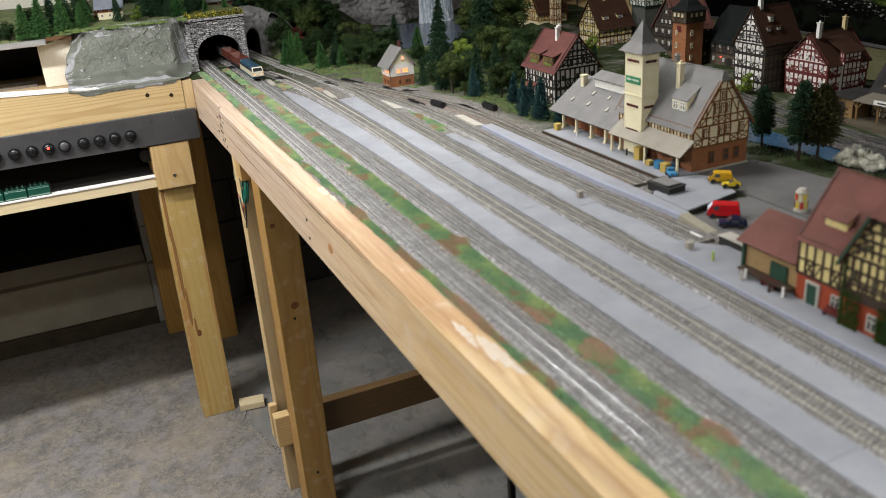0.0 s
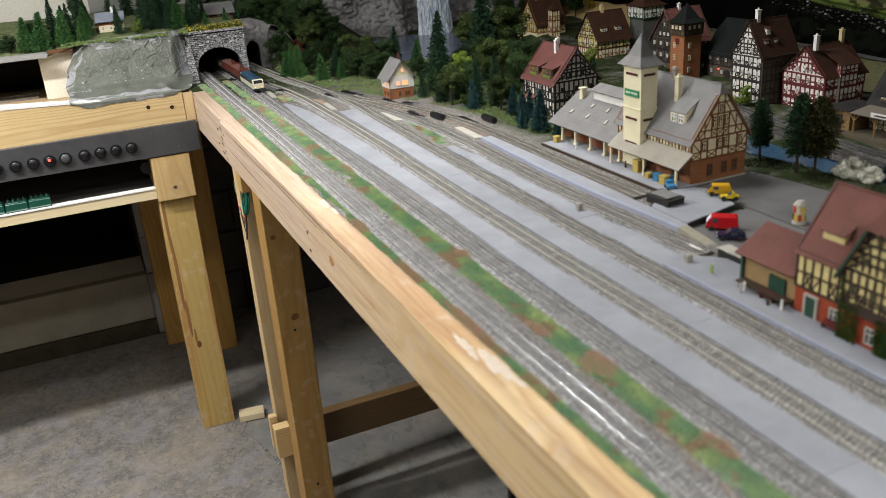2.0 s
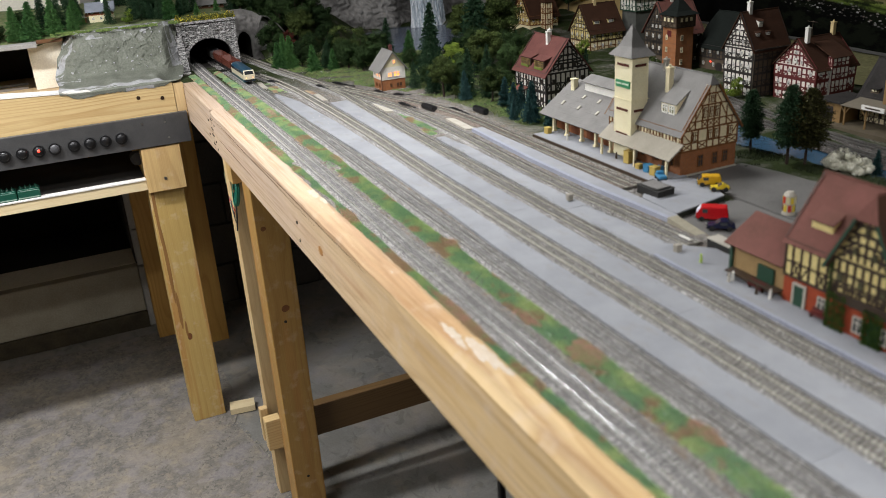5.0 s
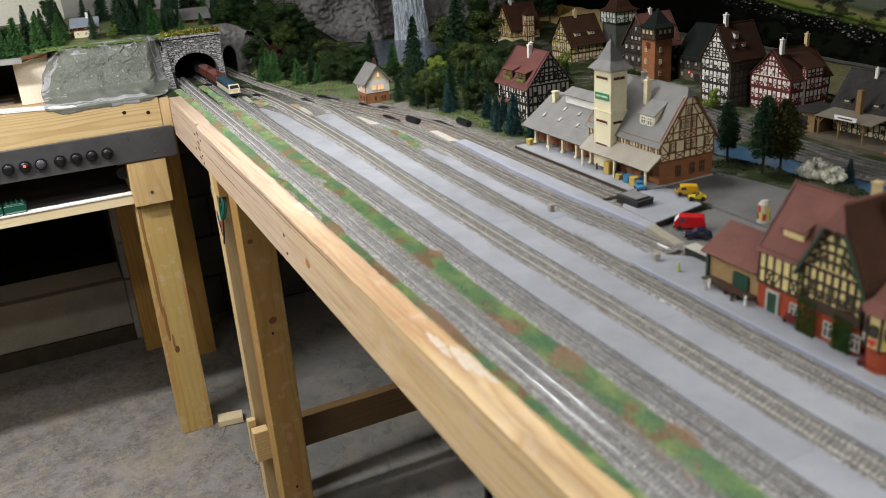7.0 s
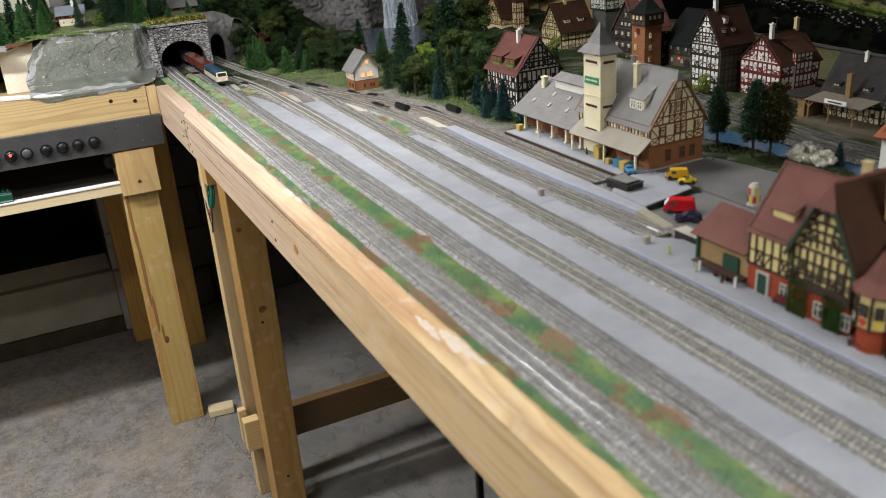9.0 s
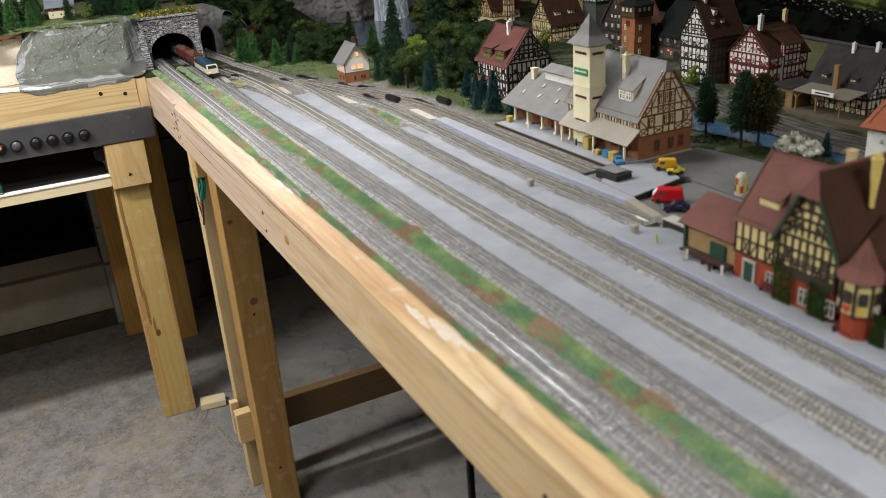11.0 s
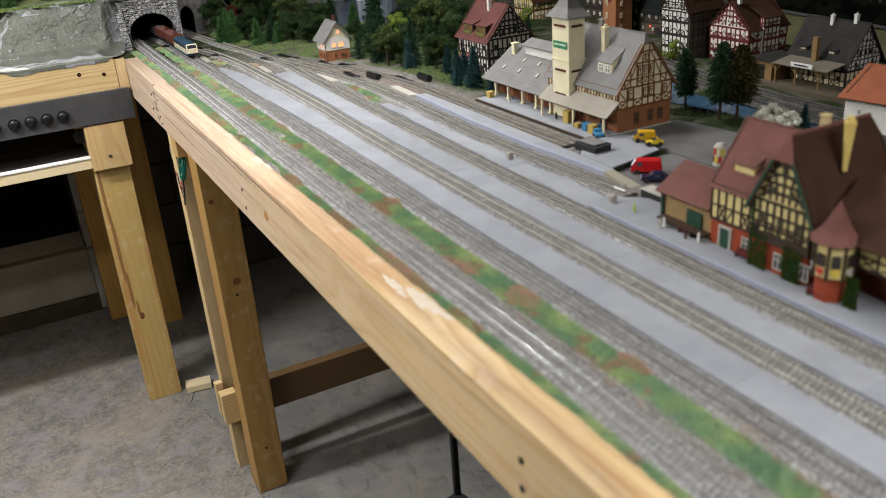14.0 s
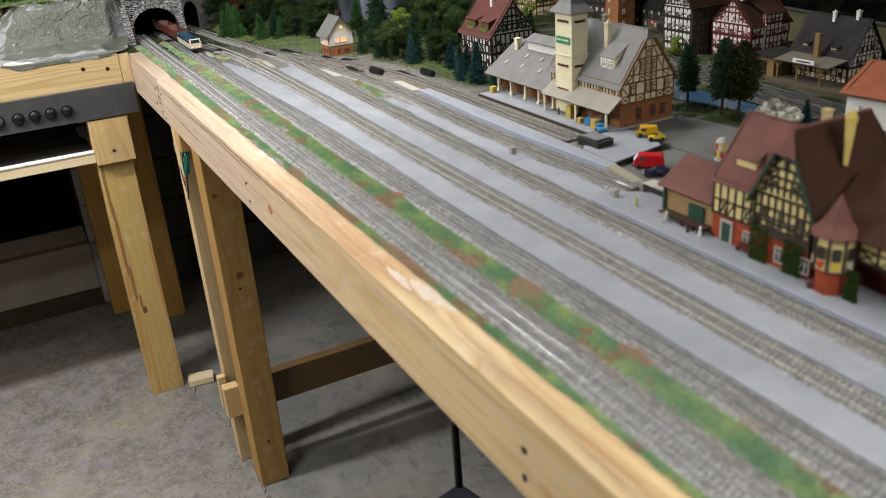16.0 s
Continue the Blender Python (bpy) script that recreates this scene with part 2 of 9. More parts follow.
PINE_Y = wood("pine along y", (0.70, 0.51, 0.265), (0.47, 0.285, 0.11), "y", 120.0, stain=0.85, heart=(0.385, 1.125), depth=1.0, wild=0.11, worn=(0.8, 1.6), wane=1.523)
PINE_X = wood("pine along x", (0.60, 0.45, 0.225), (0.37, 0.215, 0.07), "x", 150.0, heart=(2.745, 1.13), depth=1.0, wild=0.06)
PINE_Z = wood("pine upright", (0.58, 0.335, 0.085), (0.37, 0.17, 0.035), "z", 170.0, heart=(0.40, 2.07))
PINE_PALE = wood("pale pine upright", (0.62, 0.46, 0.24), (0.45, 0.28, 0.12), "z", 200.0, heart=(0.36, 2.2))
DARK_PINE = wood("dark pine bar", (0.15, 0.065, 0.022), (0.09, 0.035, 0.012), "x", 170.0, heart=(2.12, 0.25))
SHELF_WOOD = wood("shelf edge pine", (0.70, 0.58, 0.36), (0.55, 0.40, 0.20), "x", 200.0, knots=False, heart=(2.75, 0.88))
BLACK = plain("black plastic", (0.007, 0.007, 0.008), 0.38)
STEEL = plain("screw steel", (0.35, 0.34, 0.32), 0.35, 1.0)

# ---- room ----
def floor_material(name, base, dark, scale):
    k = Nodes(name)
    v = k.coords()
    blot = k.noise(v, scale, 5.0, 0.62, 0.4)
    col = k.ramp(blot, [(0.40, dark), (0.50, shade(base, 0.92)), (0.70, base)])
    mott = k.noise(v, scale * 3.6, 4.0, 0.65, 0.6)
    col = k.mix(k.ramp(mott, [(0.45, (0.60,) * 3), (0.57, (0, 0, 0))]), col, dark)
    flecks = k.noise(k.coords((1, 0.6, 1)), scale * 5.2, 3.0, 0.55, 0.9)
    col = k.mix(k.ramp(flecks, [(0.38, (0.95,) * 3), (0.45, (0, 0, 0))]), col, shade(dark, 0.72))
    rub = k.noise(v, scale * 2.1, 3.0, 0.6, 0.3)
    col = k.mix(k.ramp(rub, [(0.53, (0, 0, 0)), (0.66, (0.55,) * 3)]), col, (0.32, 0.272, 0.195))
    lilac = k.noise(v, scale * 0.75, 4.0, 0.6, 0.5)
    col = k.mix(k.ramp(lilac, [(0.50, (0, 0, 0)), (0.60, (0.5,) * 3)]), col, shade((0.235, 0.220, 0.240), base[0] / 0.23))
    fine = k.noise(v, 130, 4.0)
    col = k.mix(0.3, col, k.ramp(fine, [(0.3, shade(dark, 0.9)), (0.7, shade(base, 1.15))]))
    ochre = k.noise(v, 3.0, 3.0)
    col = k.mix(k.ramp(ochre, [(0.48, (0, 0, 0)), (0.70, (0.42,) * 3)]), col, (0.33, 0.275, 0.195))
    specks = k.add("ShaderNodeTexVoronoi", Scale=22.0)
    k.link(v, specks.inputs["Vector"])
    col = k.mix(k.ramp(specks.outputs["Distance"], [(0.02, (0.8,) * 3), (0.05, (0, 0, 0))]), col, (0.10, 0.10, 0.10))
    k.bump(fine, 0.35, 0.001)
    return k.done(col, 0.7)


CONCRETE = floor_material("bare concrete floor", (0.22, 0.215, 0.20), (0.15, 0.145, 0.13), 4.0)
WORN = floor_material("worn blotched floor sheet", (0.242, 0.220, 0.188), (0.115, 0.107, 0.100), 15.0)
DIM = grainy("dark unseen wall paint", (0.07, 0.064, 0.055), None, 5, 90, 0.9)
LIME = grainy("limewashed wall", (0.82, 0.77, 0.66), (0.70, 0.65, 0.55), 6, 160, 0.9, bump=0.5, depth=0.002)
GREYBLOCK = grainy("grey block wall", (0.46, 0.44, 0.41), (0.32, 0.305, 0.285), 9, 200, 0.9, bump=0.5, depth=0.002)
CEIL = grainy("dark unseen ceiling paint", (0.09, 0.087, 0.08), None, 4, 90, 0.9)
# near-black colour carries the shade inside the recess and the hidden yard
DEEP_SHADE = grainy("lining dark with shade", (0.03, 0.027, 0.024), None, 8, 100, 0.95)

bm = bmesh.new()
box(bm, -2.6, 3.0, -2.6, 3.65, -0.1, 0.0)
tagged(part("floor", bm, CONCRETE), "bare grey concrete cellar floor", "floor", kind="structure")
bm = bmesh.new()
prism(bm, [(-2.6, -2.6), (0.33, -2.6), (0.345, 0.4), (0.352, 1.7), (0.362, 2.05), (0.372, 2.3), (0.30, 2.62), (0.345, 2.75), (0.335, 3.0), (0.30, 3.5), (-2.6, 3.5)], "z", 0.0, 0.004)
tagged(part("floor_sheet", bm, WORN), "worn, blotched grey floor covering over the concrete", "floor covering", kind="structure")

# crumbs broken from the edge of the floor covering
crumbs = random.Random(31)
vs, fs = [], []
for i in range(260):
    y = crumbs.uniform(1.55, 2.62)
    x = lerp_line([(0.350, 1.5), (0.352, 1.7), (0.362, 2.05), (0.372, 2.3), (0.30, 2.62)], y) + crumbs.gauss(0.004, 0.007)
    e = crumbs.uniform(0.0012, 0.0045)
    a = crumbs.uniform(0, 6.28)
    c, q, b = math.cos(a) * e, math.sin(a) * e, len(vs)
    z = 0.0041
    vs += [(x - c, y - q, z), (x + q, y - c, z), (x + c, y + q, z), (x - q, y + c, z), (x + 0.3 * e, y, z + 0.8 * e)]
    fs += [(b, b + 1, b + 4), (b + 1, b + 2, b + 4), (b + 2, b + 3, b + 4), (b + 3, b, b + 4)]
crumb_me = bpy.data.meshes.new("floor_crumbs")
crumb_me.from_pydata(vs, [], fs)
tagged(held("floor_crumbs", crumb_me, grainy("pale screed crumb", (0.34, 0.31, 0.26), (0.20, 0.18, 0.15), 60, 400, 0.95)), "pale screed crumbs along the torn floor covering", "debris", kind="stuff")

# the rear wall has a low dark recess under the side table
bm = boxes((-2.6, 3.0, 3.65, 3.85, 1.14, 2.45), (-2.6, 0.125, 3.65, 3.85, 0.80, 1.14), (-2.6, 0.125, 3.65, 3.85, 0.0, 0.285))
tagged(part("wall_north", bm, LIME), "limewashed cellar wall with a low dark recess", "wall", kind="structure")
# wall below the layout: shade under the table darkens brick and block colours
tagged(part("wall_base", boxes((0.125, 3.0, 3.65, 3.85, 0.0, 1.14)), grainy("brick wall in table shade", (0.075, 0.066, 0.056), (0.038, 0.033, 0.029), 9, 120, 0.95, bump=0.5, depth=0.002)), "wall under the layout, the table's shade put into its colour", "wall", kind="structure")
base_wall = bpy.data.objects["wall_base"]
BLOCK = grainy("cellar block in table shade", (0.11, 0.10, 0.086), (0.07, 0.062, 0.054), 7, 120, 0.95, bump=0.6, depth=0.003, vary=0.3)
block_mesh = bpy.data.meshes.new("block")
bm = boxes((-0.192, 0.192, -0.012, 0.0, -0.092, 0.092), bevel=0.004)
bm.to_mesh(block_mesh)
bm.free()
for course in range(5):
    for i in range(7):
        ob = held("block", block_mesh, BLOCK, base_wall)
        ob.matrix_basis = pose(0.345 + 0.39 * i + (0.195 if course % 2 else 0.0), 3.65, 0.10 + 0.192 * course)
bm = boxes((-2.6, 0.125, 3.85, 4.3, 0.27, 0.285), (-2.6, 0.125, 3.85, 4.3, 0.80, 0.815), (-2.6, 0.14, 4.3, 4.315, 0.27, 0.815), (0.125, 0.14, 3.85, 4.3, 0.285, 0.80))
tagged(part("wall_recess", bm, DEEP_SHADE), "lining of the wall recess, its deep shade put into the colour", "wall", kind="structure")
# unseen walls and ceiling close the room, coloured dark to limit bounced light
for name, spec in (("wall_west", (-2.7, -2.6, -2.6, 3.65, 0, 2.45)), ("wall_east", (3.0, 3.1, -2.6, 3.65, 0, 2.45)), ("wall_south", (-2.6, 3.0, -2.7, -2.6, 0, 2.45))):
    tagged(part(name, boxes(spec), DIM), "plain unseen wall, dark to cut bounced light", "wall", kind="structure")
tagged(part("ceiling", boxes((-2.6, 3.0, -2.6, 3.65, 2.45, 2.55)), CEIL), "plain unseen ceiling, dark to cut bounced light", "ceiling", kind="structure")
# courses of the grey pier beside the recess
pier = thing("masonry_pier", pose(0, 0, 0), "grey block pier at the edge of the recess", "pier", kind="structure")
for i in range(5):
    part("block", boxes((0.13, 0.24, 3.585, 3.65, 0.004 + 0.165 * i + (0.29 if i else 0) - (0.165 if i else 0), 0.285 if i == 0 else 0.004 + 0.165 * i + 0.285), bevel=0.004), GREYBLOCK, pier)
# cream lowered to hold the shade under the side table
tagged(part("skirting_board", boxes((-2.0, 0.128, 3.60, 3.65, 0.075, 0.285), bevel=0.003), grainy("shaded cream board", (0.40, 0.365, 0.285), (0.27, 0.24, 0.18), 7, 150, 0.85, bump=0.4)), "broad pale board along the foot of the wall", "board", kind="structure")
# dirty concrete ledge below the skirting board
tagged(part("floor_plank", boxes((-2.0, 0.13, 3.585, 3.63, 0.0, 0.074), bevel=0.002), grainy("dirt-crusted ledge", (0.085, 0.07, 0.045), (0.04, 0.034, 0.024), 14, 160, 0.95)), "dirt-crusted concrete ledge at the foot of the wall", "plank", kind="structure")

# unseen fixtures for all lamps, the three added fill lamps included
for x, y, _, _ in TUBES:
    lamp = thing("ceiling_light", pose(x, y, 2.26), "slim white tube fixture added out of view under the ceiling", "light")
    part("housing", boxes((-0.64, 0.64, -0.09, 0.09, -0.05, 0), bevel=0.004), plain("white enamel", (0.8, 0.8, 0.78), 0.4), lamp)
    for u in (-0.4, 0.4):
        part("hanger", rods(((u, 0, 0), (u, 0, 0.19), 0.003)), STEEL, lamp)

# ---- main table ----
table = thing("layout_table", pose(0, 0, 0), "pine-framed table that carries the model railway", "table")
def beam_wave(y):
    return 0.0011 * noise.noise(Vector((0, y * 9, 3))) + 0.0006 * noise.noise(Vector((5, y * 31, 3)))


bm = bmesh.new()
n = 420
for i in range(n + 1):
    y = -0.5 + (2.2485 + 0.5) * i / n
    jag = 0.004 * max(0.0, noise.noise(Vector((2, y * 14, 8)))) + 0.0035 * abs(noise.noise(Vector((2, y * 60, 8))))
    w = beam_wave(y)
    c = 0.0015 + 0.0045 * smooth(1.15, 0.6, y) + 1.2 * w * smooth(1.15, 0.6, y)
    for x, z in ((0.338, 1.075), (0.338 + w, 1.180 + w - c), (0.342 + w + 0.9 * c, 1.1862 + 0.6 * w), (0.370 + 2.2 * w + jag, 1.1865 + w), (0.376 + jag, 1.1835), (0.376, 1.075)):
        bm.verts.new((x, y, z))
bm.verts.ensure_lookup_table()
for i in range(n):
    for j in range(6):
        a, b = i * 6 + j, i * 6 + (j + 1) % 6
        bm.faces.new((bm.verts[a], bm.verts[b], bm.verts[b + 6], bm.verts[a + 6]))
bm.faces.new([bm.verts[j] for j in range(6)][::-1])
bm.faces.new([bm.verts[n * 6 + j] for j in range(6)])
bmesh.ops.recalc_face_normals(bm, faces=bm.faces)
part("front_beam", bm, PINE_Y, table, "planed pine beam with open cracks and dried filler")
part("front_beam", boxes((0.3385, 0.377, 2.2525, 2.70, 1.072, 1.187), bevel=0.0012), PINE_Y, table, "short pine beam butted on with screws")
part("table_board", boxes((0.376, 2.12, -0.5, 3.62, 1.142, 1.158)), wood("plywood", (0.5, 0.36, 0.2), (0.38, 0.25, 0.12), "y", 90.0, knots=False), table)
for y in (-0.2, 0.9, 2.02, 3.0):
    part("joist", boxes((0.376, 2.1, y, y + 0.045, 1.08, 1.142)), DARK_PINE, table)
part("leg", boxes((0.364, 0.449, 2.005, 2.092, 0.0, 1.08), bevel=0.002), wood("brown aged pine upright", (0.40, 0.235, 0.065), (0.24, 0.115, 0.028), "z", 140.0, stain=0.5, heart=(0.40, 2.07)), table, "square brown pine leg with a knot")
part("leg_board", boxes((0.343, 0.385, 2.155, 2.205, 0.004, 1.075), bevel=0.002), PINE_PALE, table, "pale upright batten beside the leg")
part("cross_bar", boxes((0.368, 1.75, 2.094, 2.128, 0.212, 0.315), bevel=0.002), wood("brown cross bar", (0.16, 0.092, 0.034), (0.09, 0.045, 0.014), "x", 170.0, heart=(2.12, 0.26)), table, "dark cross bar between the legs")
part("cross_bar", boxes((0.322, 0.3675, 2.094, 2.128, 0.207, 0.308), bevel=0.002), PINE_X, table, "short pale end of a cross bar")
part("cross_bar", boxes((0.318, 0.342, 2.131, 2.152, 0.222, 0.330), bevel=0.002), PINE_PALE, table, "pale batten end behind the cross bar")
for x, y in ((1.7, 2.005), (0.33, 3.28), (1.7, 3.3), (1.7, 0.2), (0.40, -0.45)):
    part("leg", boxes((x, x + 0.085, y, y + 0.087, 0.0, 1.142), bevel=0.002), PINE_Z, table)
SCREW = plain("dark screw head", (0.05, 0.045, 0.04), 0.4, 0.8)


def screw(parent, x, y, z, r, axis="x", material=None):
    d = Vector((1, 0, 0)) if axis == "x" else Vector((0, 1, 0))
    p = Vector((x, y, z))
    part("screw", rods((p + d * 0.004, p - d * 0.0012, r), n=10), material or SCREW, parent)


for y, z in ((1.432, 1.128), (1.425, 1.094), (0.493, 1.131), (0.493, 1.098), (2.215, 1.150), (2.222, 1.105), (2.300, 1.150), (2.308, 1.110), (2.210, 1.088)):
    screw(table, 0.338, y, z, 0.0032 if y > 0.6 else 0.0042)
for z in (0.15, 0.65):
    screw(table, 0.405, 2.005, z, 0.004, "y")

# torn joint between the two beams, held with wire staples
bm = bmesh.new()
ragged = [(2.2505 + 0.004 * noise.noise(Vector((1, 4, i * 0.9))), 1.073 + 0.114 * i / 22, 0.0006 + 0.0016 * abs(noise.noise(Vector((7, 2, i * 1.3))))) for i in range(23)]
for (ya, za, ha), (yb, zb, hb) in zip(ragged, ragged[1:]):
    bm.faces.new([bm.verts.new(p) for p in ((0.3374, ya - ha, za), (0.3374, yb - hb, zb), (0.3374, yb + hb, zb), (0.3374, ya + ha, za))])
part("torn_joint", bm, plain("joint shadowed wood", (0.07, 0.04, 0.02), 0.9), table)
for z in (1.160, 1.135, 1.118, 1.094):
    wire("staple", [(0.3385, 2.236, z), (0.3368, 2.238, z), (0.3366, 2.250, z + 0.001), (0.3368, 2.263, z + 0.002), (0.3385, 2.265, z + 0.002)], 0.0009, SCREW, table)

# knots in the timber
KNOT = grainy("dark resinous knot", (0.20, 0.075, 0.02), (0.10, 0.035, 0.01), 160, 900, 0.5)


def knot(x, y, z, r, tall, axis):
    bm = bmesh.new()
    rings = []
    for f, h in ((1.0, 0.0001), (0.8, 0.0006), (0.45, 0.0004)):
        row = []
        for i in range(16):
            a = 2 * math.pi * i / 16
            q = r * f * (1 + 0.18 * noise.noise(Vector((math.cos(a) * 2, math.sin(a) * 2, z * 40))))
            u, w = q * math.cos(a), q * tall * math.sin(a)
            row.append(bm.verts.new((x - h, y + u, z + w) if axis == "x" else (x + u, y - h, z + w)))
        rings.append(row)
    for a, b in zip(rings, rings[1:]):
        for i in range(16):
            bm.faces.new((a[i], a[(i + 1) % 16], b[(i + 1) % 16], b[i]))
    bm.faces.new(rings[-1])
    return bm


part("knot", knot(0.410, 2.005, 0.688, 0.011, 0.9, "y"), KNOT, table)
part("knot", knot(0.384, 2.005, 0.919, 0.007, 0.9, "y"), KNOT, table)
part("knot", knot(0.338, 1.289, 1.121, 0.013, 0.7, "x"), wood("amber knot wood", (0.42, 0.21, 0.06), (0.28, 0.12, 0.03), "y", 300.0, knots=False, heart=(0.338, 1.121)), table)

# long open cracks along the beam
CRACK = plain("crack shadowed wood", (0.10, 0.05, 0.02), 0.9)
for y0, y1, z in ((1.30, 2.24, 1.163), (1.05, 1.72, 1.169), (1.75, 2.2, 1.120)):
    bm = bmesh.new()
    n = 26
    pts = []
    for i in range(n + 1):
        f = i / n
        zz = z + 0.006 * noise.noise(Vector((y0 + (y1 - y0) * f * 3, 7, z * 50))) + 0.004 * f
        pts.append((y0 + (y1 - y0) * f, zz, 0.0010 * math.sin(math.pi * f) + 0.0002))
    for (ya, za, ha), (yb, zb, hb) in zip(pts, pts[1:]):
        box_vs = [bm.verts.new(p) for p in ((0.3372, ya, za - ha), (0.3372, yb, zb - hb), (0.3372, yb, zb + hb), (0.3372, ya, za + ha))]
        bm.faces.new(box_vs[::-1])
    part("crack", bm, CRACK, table)

# dried white filler smeared on the top edge
FILLER = grainy("dried white filler", (0.63, 0.55, 0.45), (0.54, 0.40, 0.26), 90, 900, 0.85, bump=0.5)
flake = random.Random(12)
SMEARS = [(0.795, 0.085, 0.346, 0.362), (0.735, 0.12, 0.352, 0.376), (1.40, 0.07, 0.358, 0.377), (1.355, 0.05, 0.365, 0.377), (2.0, 0.04, 0.368, 0.376), (2.5, 0.05, 0.369, 0.376), (0.77, 0.05, 0.347, 0.356), (0.69, 0.05, 0.362, 0.374)]
SMEARS += [(flake.uniform(0.6, 2.3), flake.uniform(0.006, 0.02), q, q + flake.uniform(0.002, 0.006)) for q in [flake.uniform(0.346, 0.371) for _ in range(16)]]
for y, length, x0, x1 in SMEARS:
    bm = bmesh.new()
    c = bm.verts.new(((x0 + x1) / 2, y, 1.1876 + beam_wave(y)))
    ring = []
    for i in range(44):
        a = 2 * math.pi * i / 44
        r = 0.72 + 0.45 * noise.noise(Vector((2.2 * math.cos(a), 2.2 * math.sin(a), y * 30))) + 0.2 * noise.noise(Vector((5 * math.cos(a), 5 * math.sin(a), y * 30)))
        ring.append(bm.verts.new(((x0 + x1) / 2 + (x1 - x0) / 2 * r * math.cos(a), y + length / 2 * r * math.sin(a), 1.1867 + beam_wave(y + length / 2 * r * math.sin(a)))))
    for i in range(44):
        bm.faces.new((c, ring[i], ring[(i + 1) % 44]))
    part("filler_patch", bm, FILLER, table)

# ---- side table with its control panel ----
side = thing("side_table", pose(0, 0, 0), "pine side table with a metal control panel", "table")
bm = bmesh.new()
prism(bm, [(-1.5, 1.098), (0.306, 1.098), (0.306, 1.196), (0.10, 1.197), (-0.2, 1.214), (-1.5, 1.225)], "y", 2.69, 2.72)
part("fascia_board", bm, PINE_X, side, "broad pine fascia with two bored holes")
part("end_block", boxes((0.3075, 0.3375, 2.6915, 2.73, 1.095, 1.192), bevel=0.001), PINE_PALE, side, "pale end-grain block")
part("side_top", boxes((-1.5, 0.337, 2.72, 3.64, 1.16, 1.18)), MATS["plywood"], side)
PANEL = grainy("brushed panel metal", (0.112, 0.111, 0.112), (0.075, 0.074, 0.076), 20, 700, 0.42, 0.5, bump=0.1)
panel = part("control_panel", boxes((-1.5, 0.332, 2.672, 2.688, 1.012, 1.106), bevel=0.001), PANEL, side, "dull metal strip carrying black push buttons")
for x in (-0.42, -0.36, -0.30, -0.245, -0.194, -0.147, -0.102, -0.059, -0.006, 0.039, 0.083, 0.128):
    b = part("push_button", rods(((x, 2.672, 1.053), (x, 2.664, 1.053), 0.0175), n=20), BLACK, panel)
    bm = bmesh.new()
    bmesh.ops.create_uvsphere(bm, u_segments=14, v_segments=8, radius=0.0135, matrix=pose(x, 2.665, 1.054) @ Matrix.Diagonal((1, 0.55, 1, 1)))
    part("cap", bm, BLACK if x != -0.059 else plain("grey button cap", (0.07, 0.07, 0.075), 0.4), b)
    if x == -0.102:
        bm = bmesh.new()
        bmesh.ops.create_uvsphere(bm, u_segments=10, v_segments=6, radius=0.0042, matrix=pose(x - 0.001, 2.6575, 1.057))
        part("indicator_lamp", bm, glowing("red indicator", (1.0, 0.05, 0.03), 6.0), b, "glowing red indicator lamp")
for x, z in ((0.262, 1.083), (0.266, 1.034), (0.195, 1.086)):
    screw(panel, x, 2.672, z, 0.0035, "y", STEEL)
HOLE = plain("bored hole", (0.03, 0.015, 0.008), 0.9)
for x, z in ((0.201, 1.163), (0.270, 1.153)):
    screw(side, x, 2.69, z, 0.006, "y", HOLE)
part("bracket", boxes((0.176, 0.293, 2.676, 2.699, 0.866, 1.008), bevel=0.0015), wood("sawn bracket pine", (0.60, 0.415, 0.18), (0.40, 0.235, 0.085), "z", 60.0, stain=0.5, heart=(0.25, 2.70), wild=0.10, knots=False), side, "short upright pine block bolted to the leg")
screw(side, 0.233, 2.676, 0.906, 0.0055, "y", STEEL)
part("leg", boxes((0.175, 0.284, 2.70, 2.79, 0.004, 1.098), bevel=0.002), wood("golden pine upright", (0.54, 0.375, 0.125), (0.39, 0.235, 0.065), "z", 55.0, stain=0.8, heart=(0.16, 2.71), wild=0.09, depth=0.6, knots=False), side, "golden pine leg with a reddish streak")
part("knot", knot(0.2135, 2.6998, 0.337, 0.008, 1.6, "y"), KNOT, side)
STREAK = wood("reddish heartwood streak", (0.30, 0.15, 0.045), (0.20, 0.085, 0.022), "z", 300.0, knots=False, heart=(0.19, 2.70))
for x, z, r, tall in ((0.186, 0.80, 0.0050, 26), (0.190, 0.60, 0.0058, 24), (0.197, 0.44, 0.0050, 15), (0.208, 0.365, 0.0040, 8)):
    part("heartwood_streak", knot(x, 2.6998, z, r, tall, "y"), STREAK, side)
for x, y in ((0.150, 3.44), (-1.4, 2.72)):
    part("leg", boxes((x, x + 0.09, y, y + 0.08, 0.0, 1.16), bevel=0.002), PINE_Z, side)
shelf = part("shelf", boxes((-1.5, 0.176, 2.69, 3.40, 0.874, 0.905), bevel=0.001), SHELF_WOOD, side, "pale wooden shelf under the panel")
part("shelf_lining", boxes((-1.5, 0.174, 2.715, 3.39, 0.9055, 0.908)), plain("dark shelf lining", (0.07, 0.065, 0.06), 0.7), shelf, "dark lining of the shelf")
part("edge_strip", boxes((-1.5, 0.176, 2.687, 2.714, 0.9055, 0.911), bevel=0.001), plain("white edging", (0.78, 0.76, 0.72), 0.5), shelf, "white edging strip")

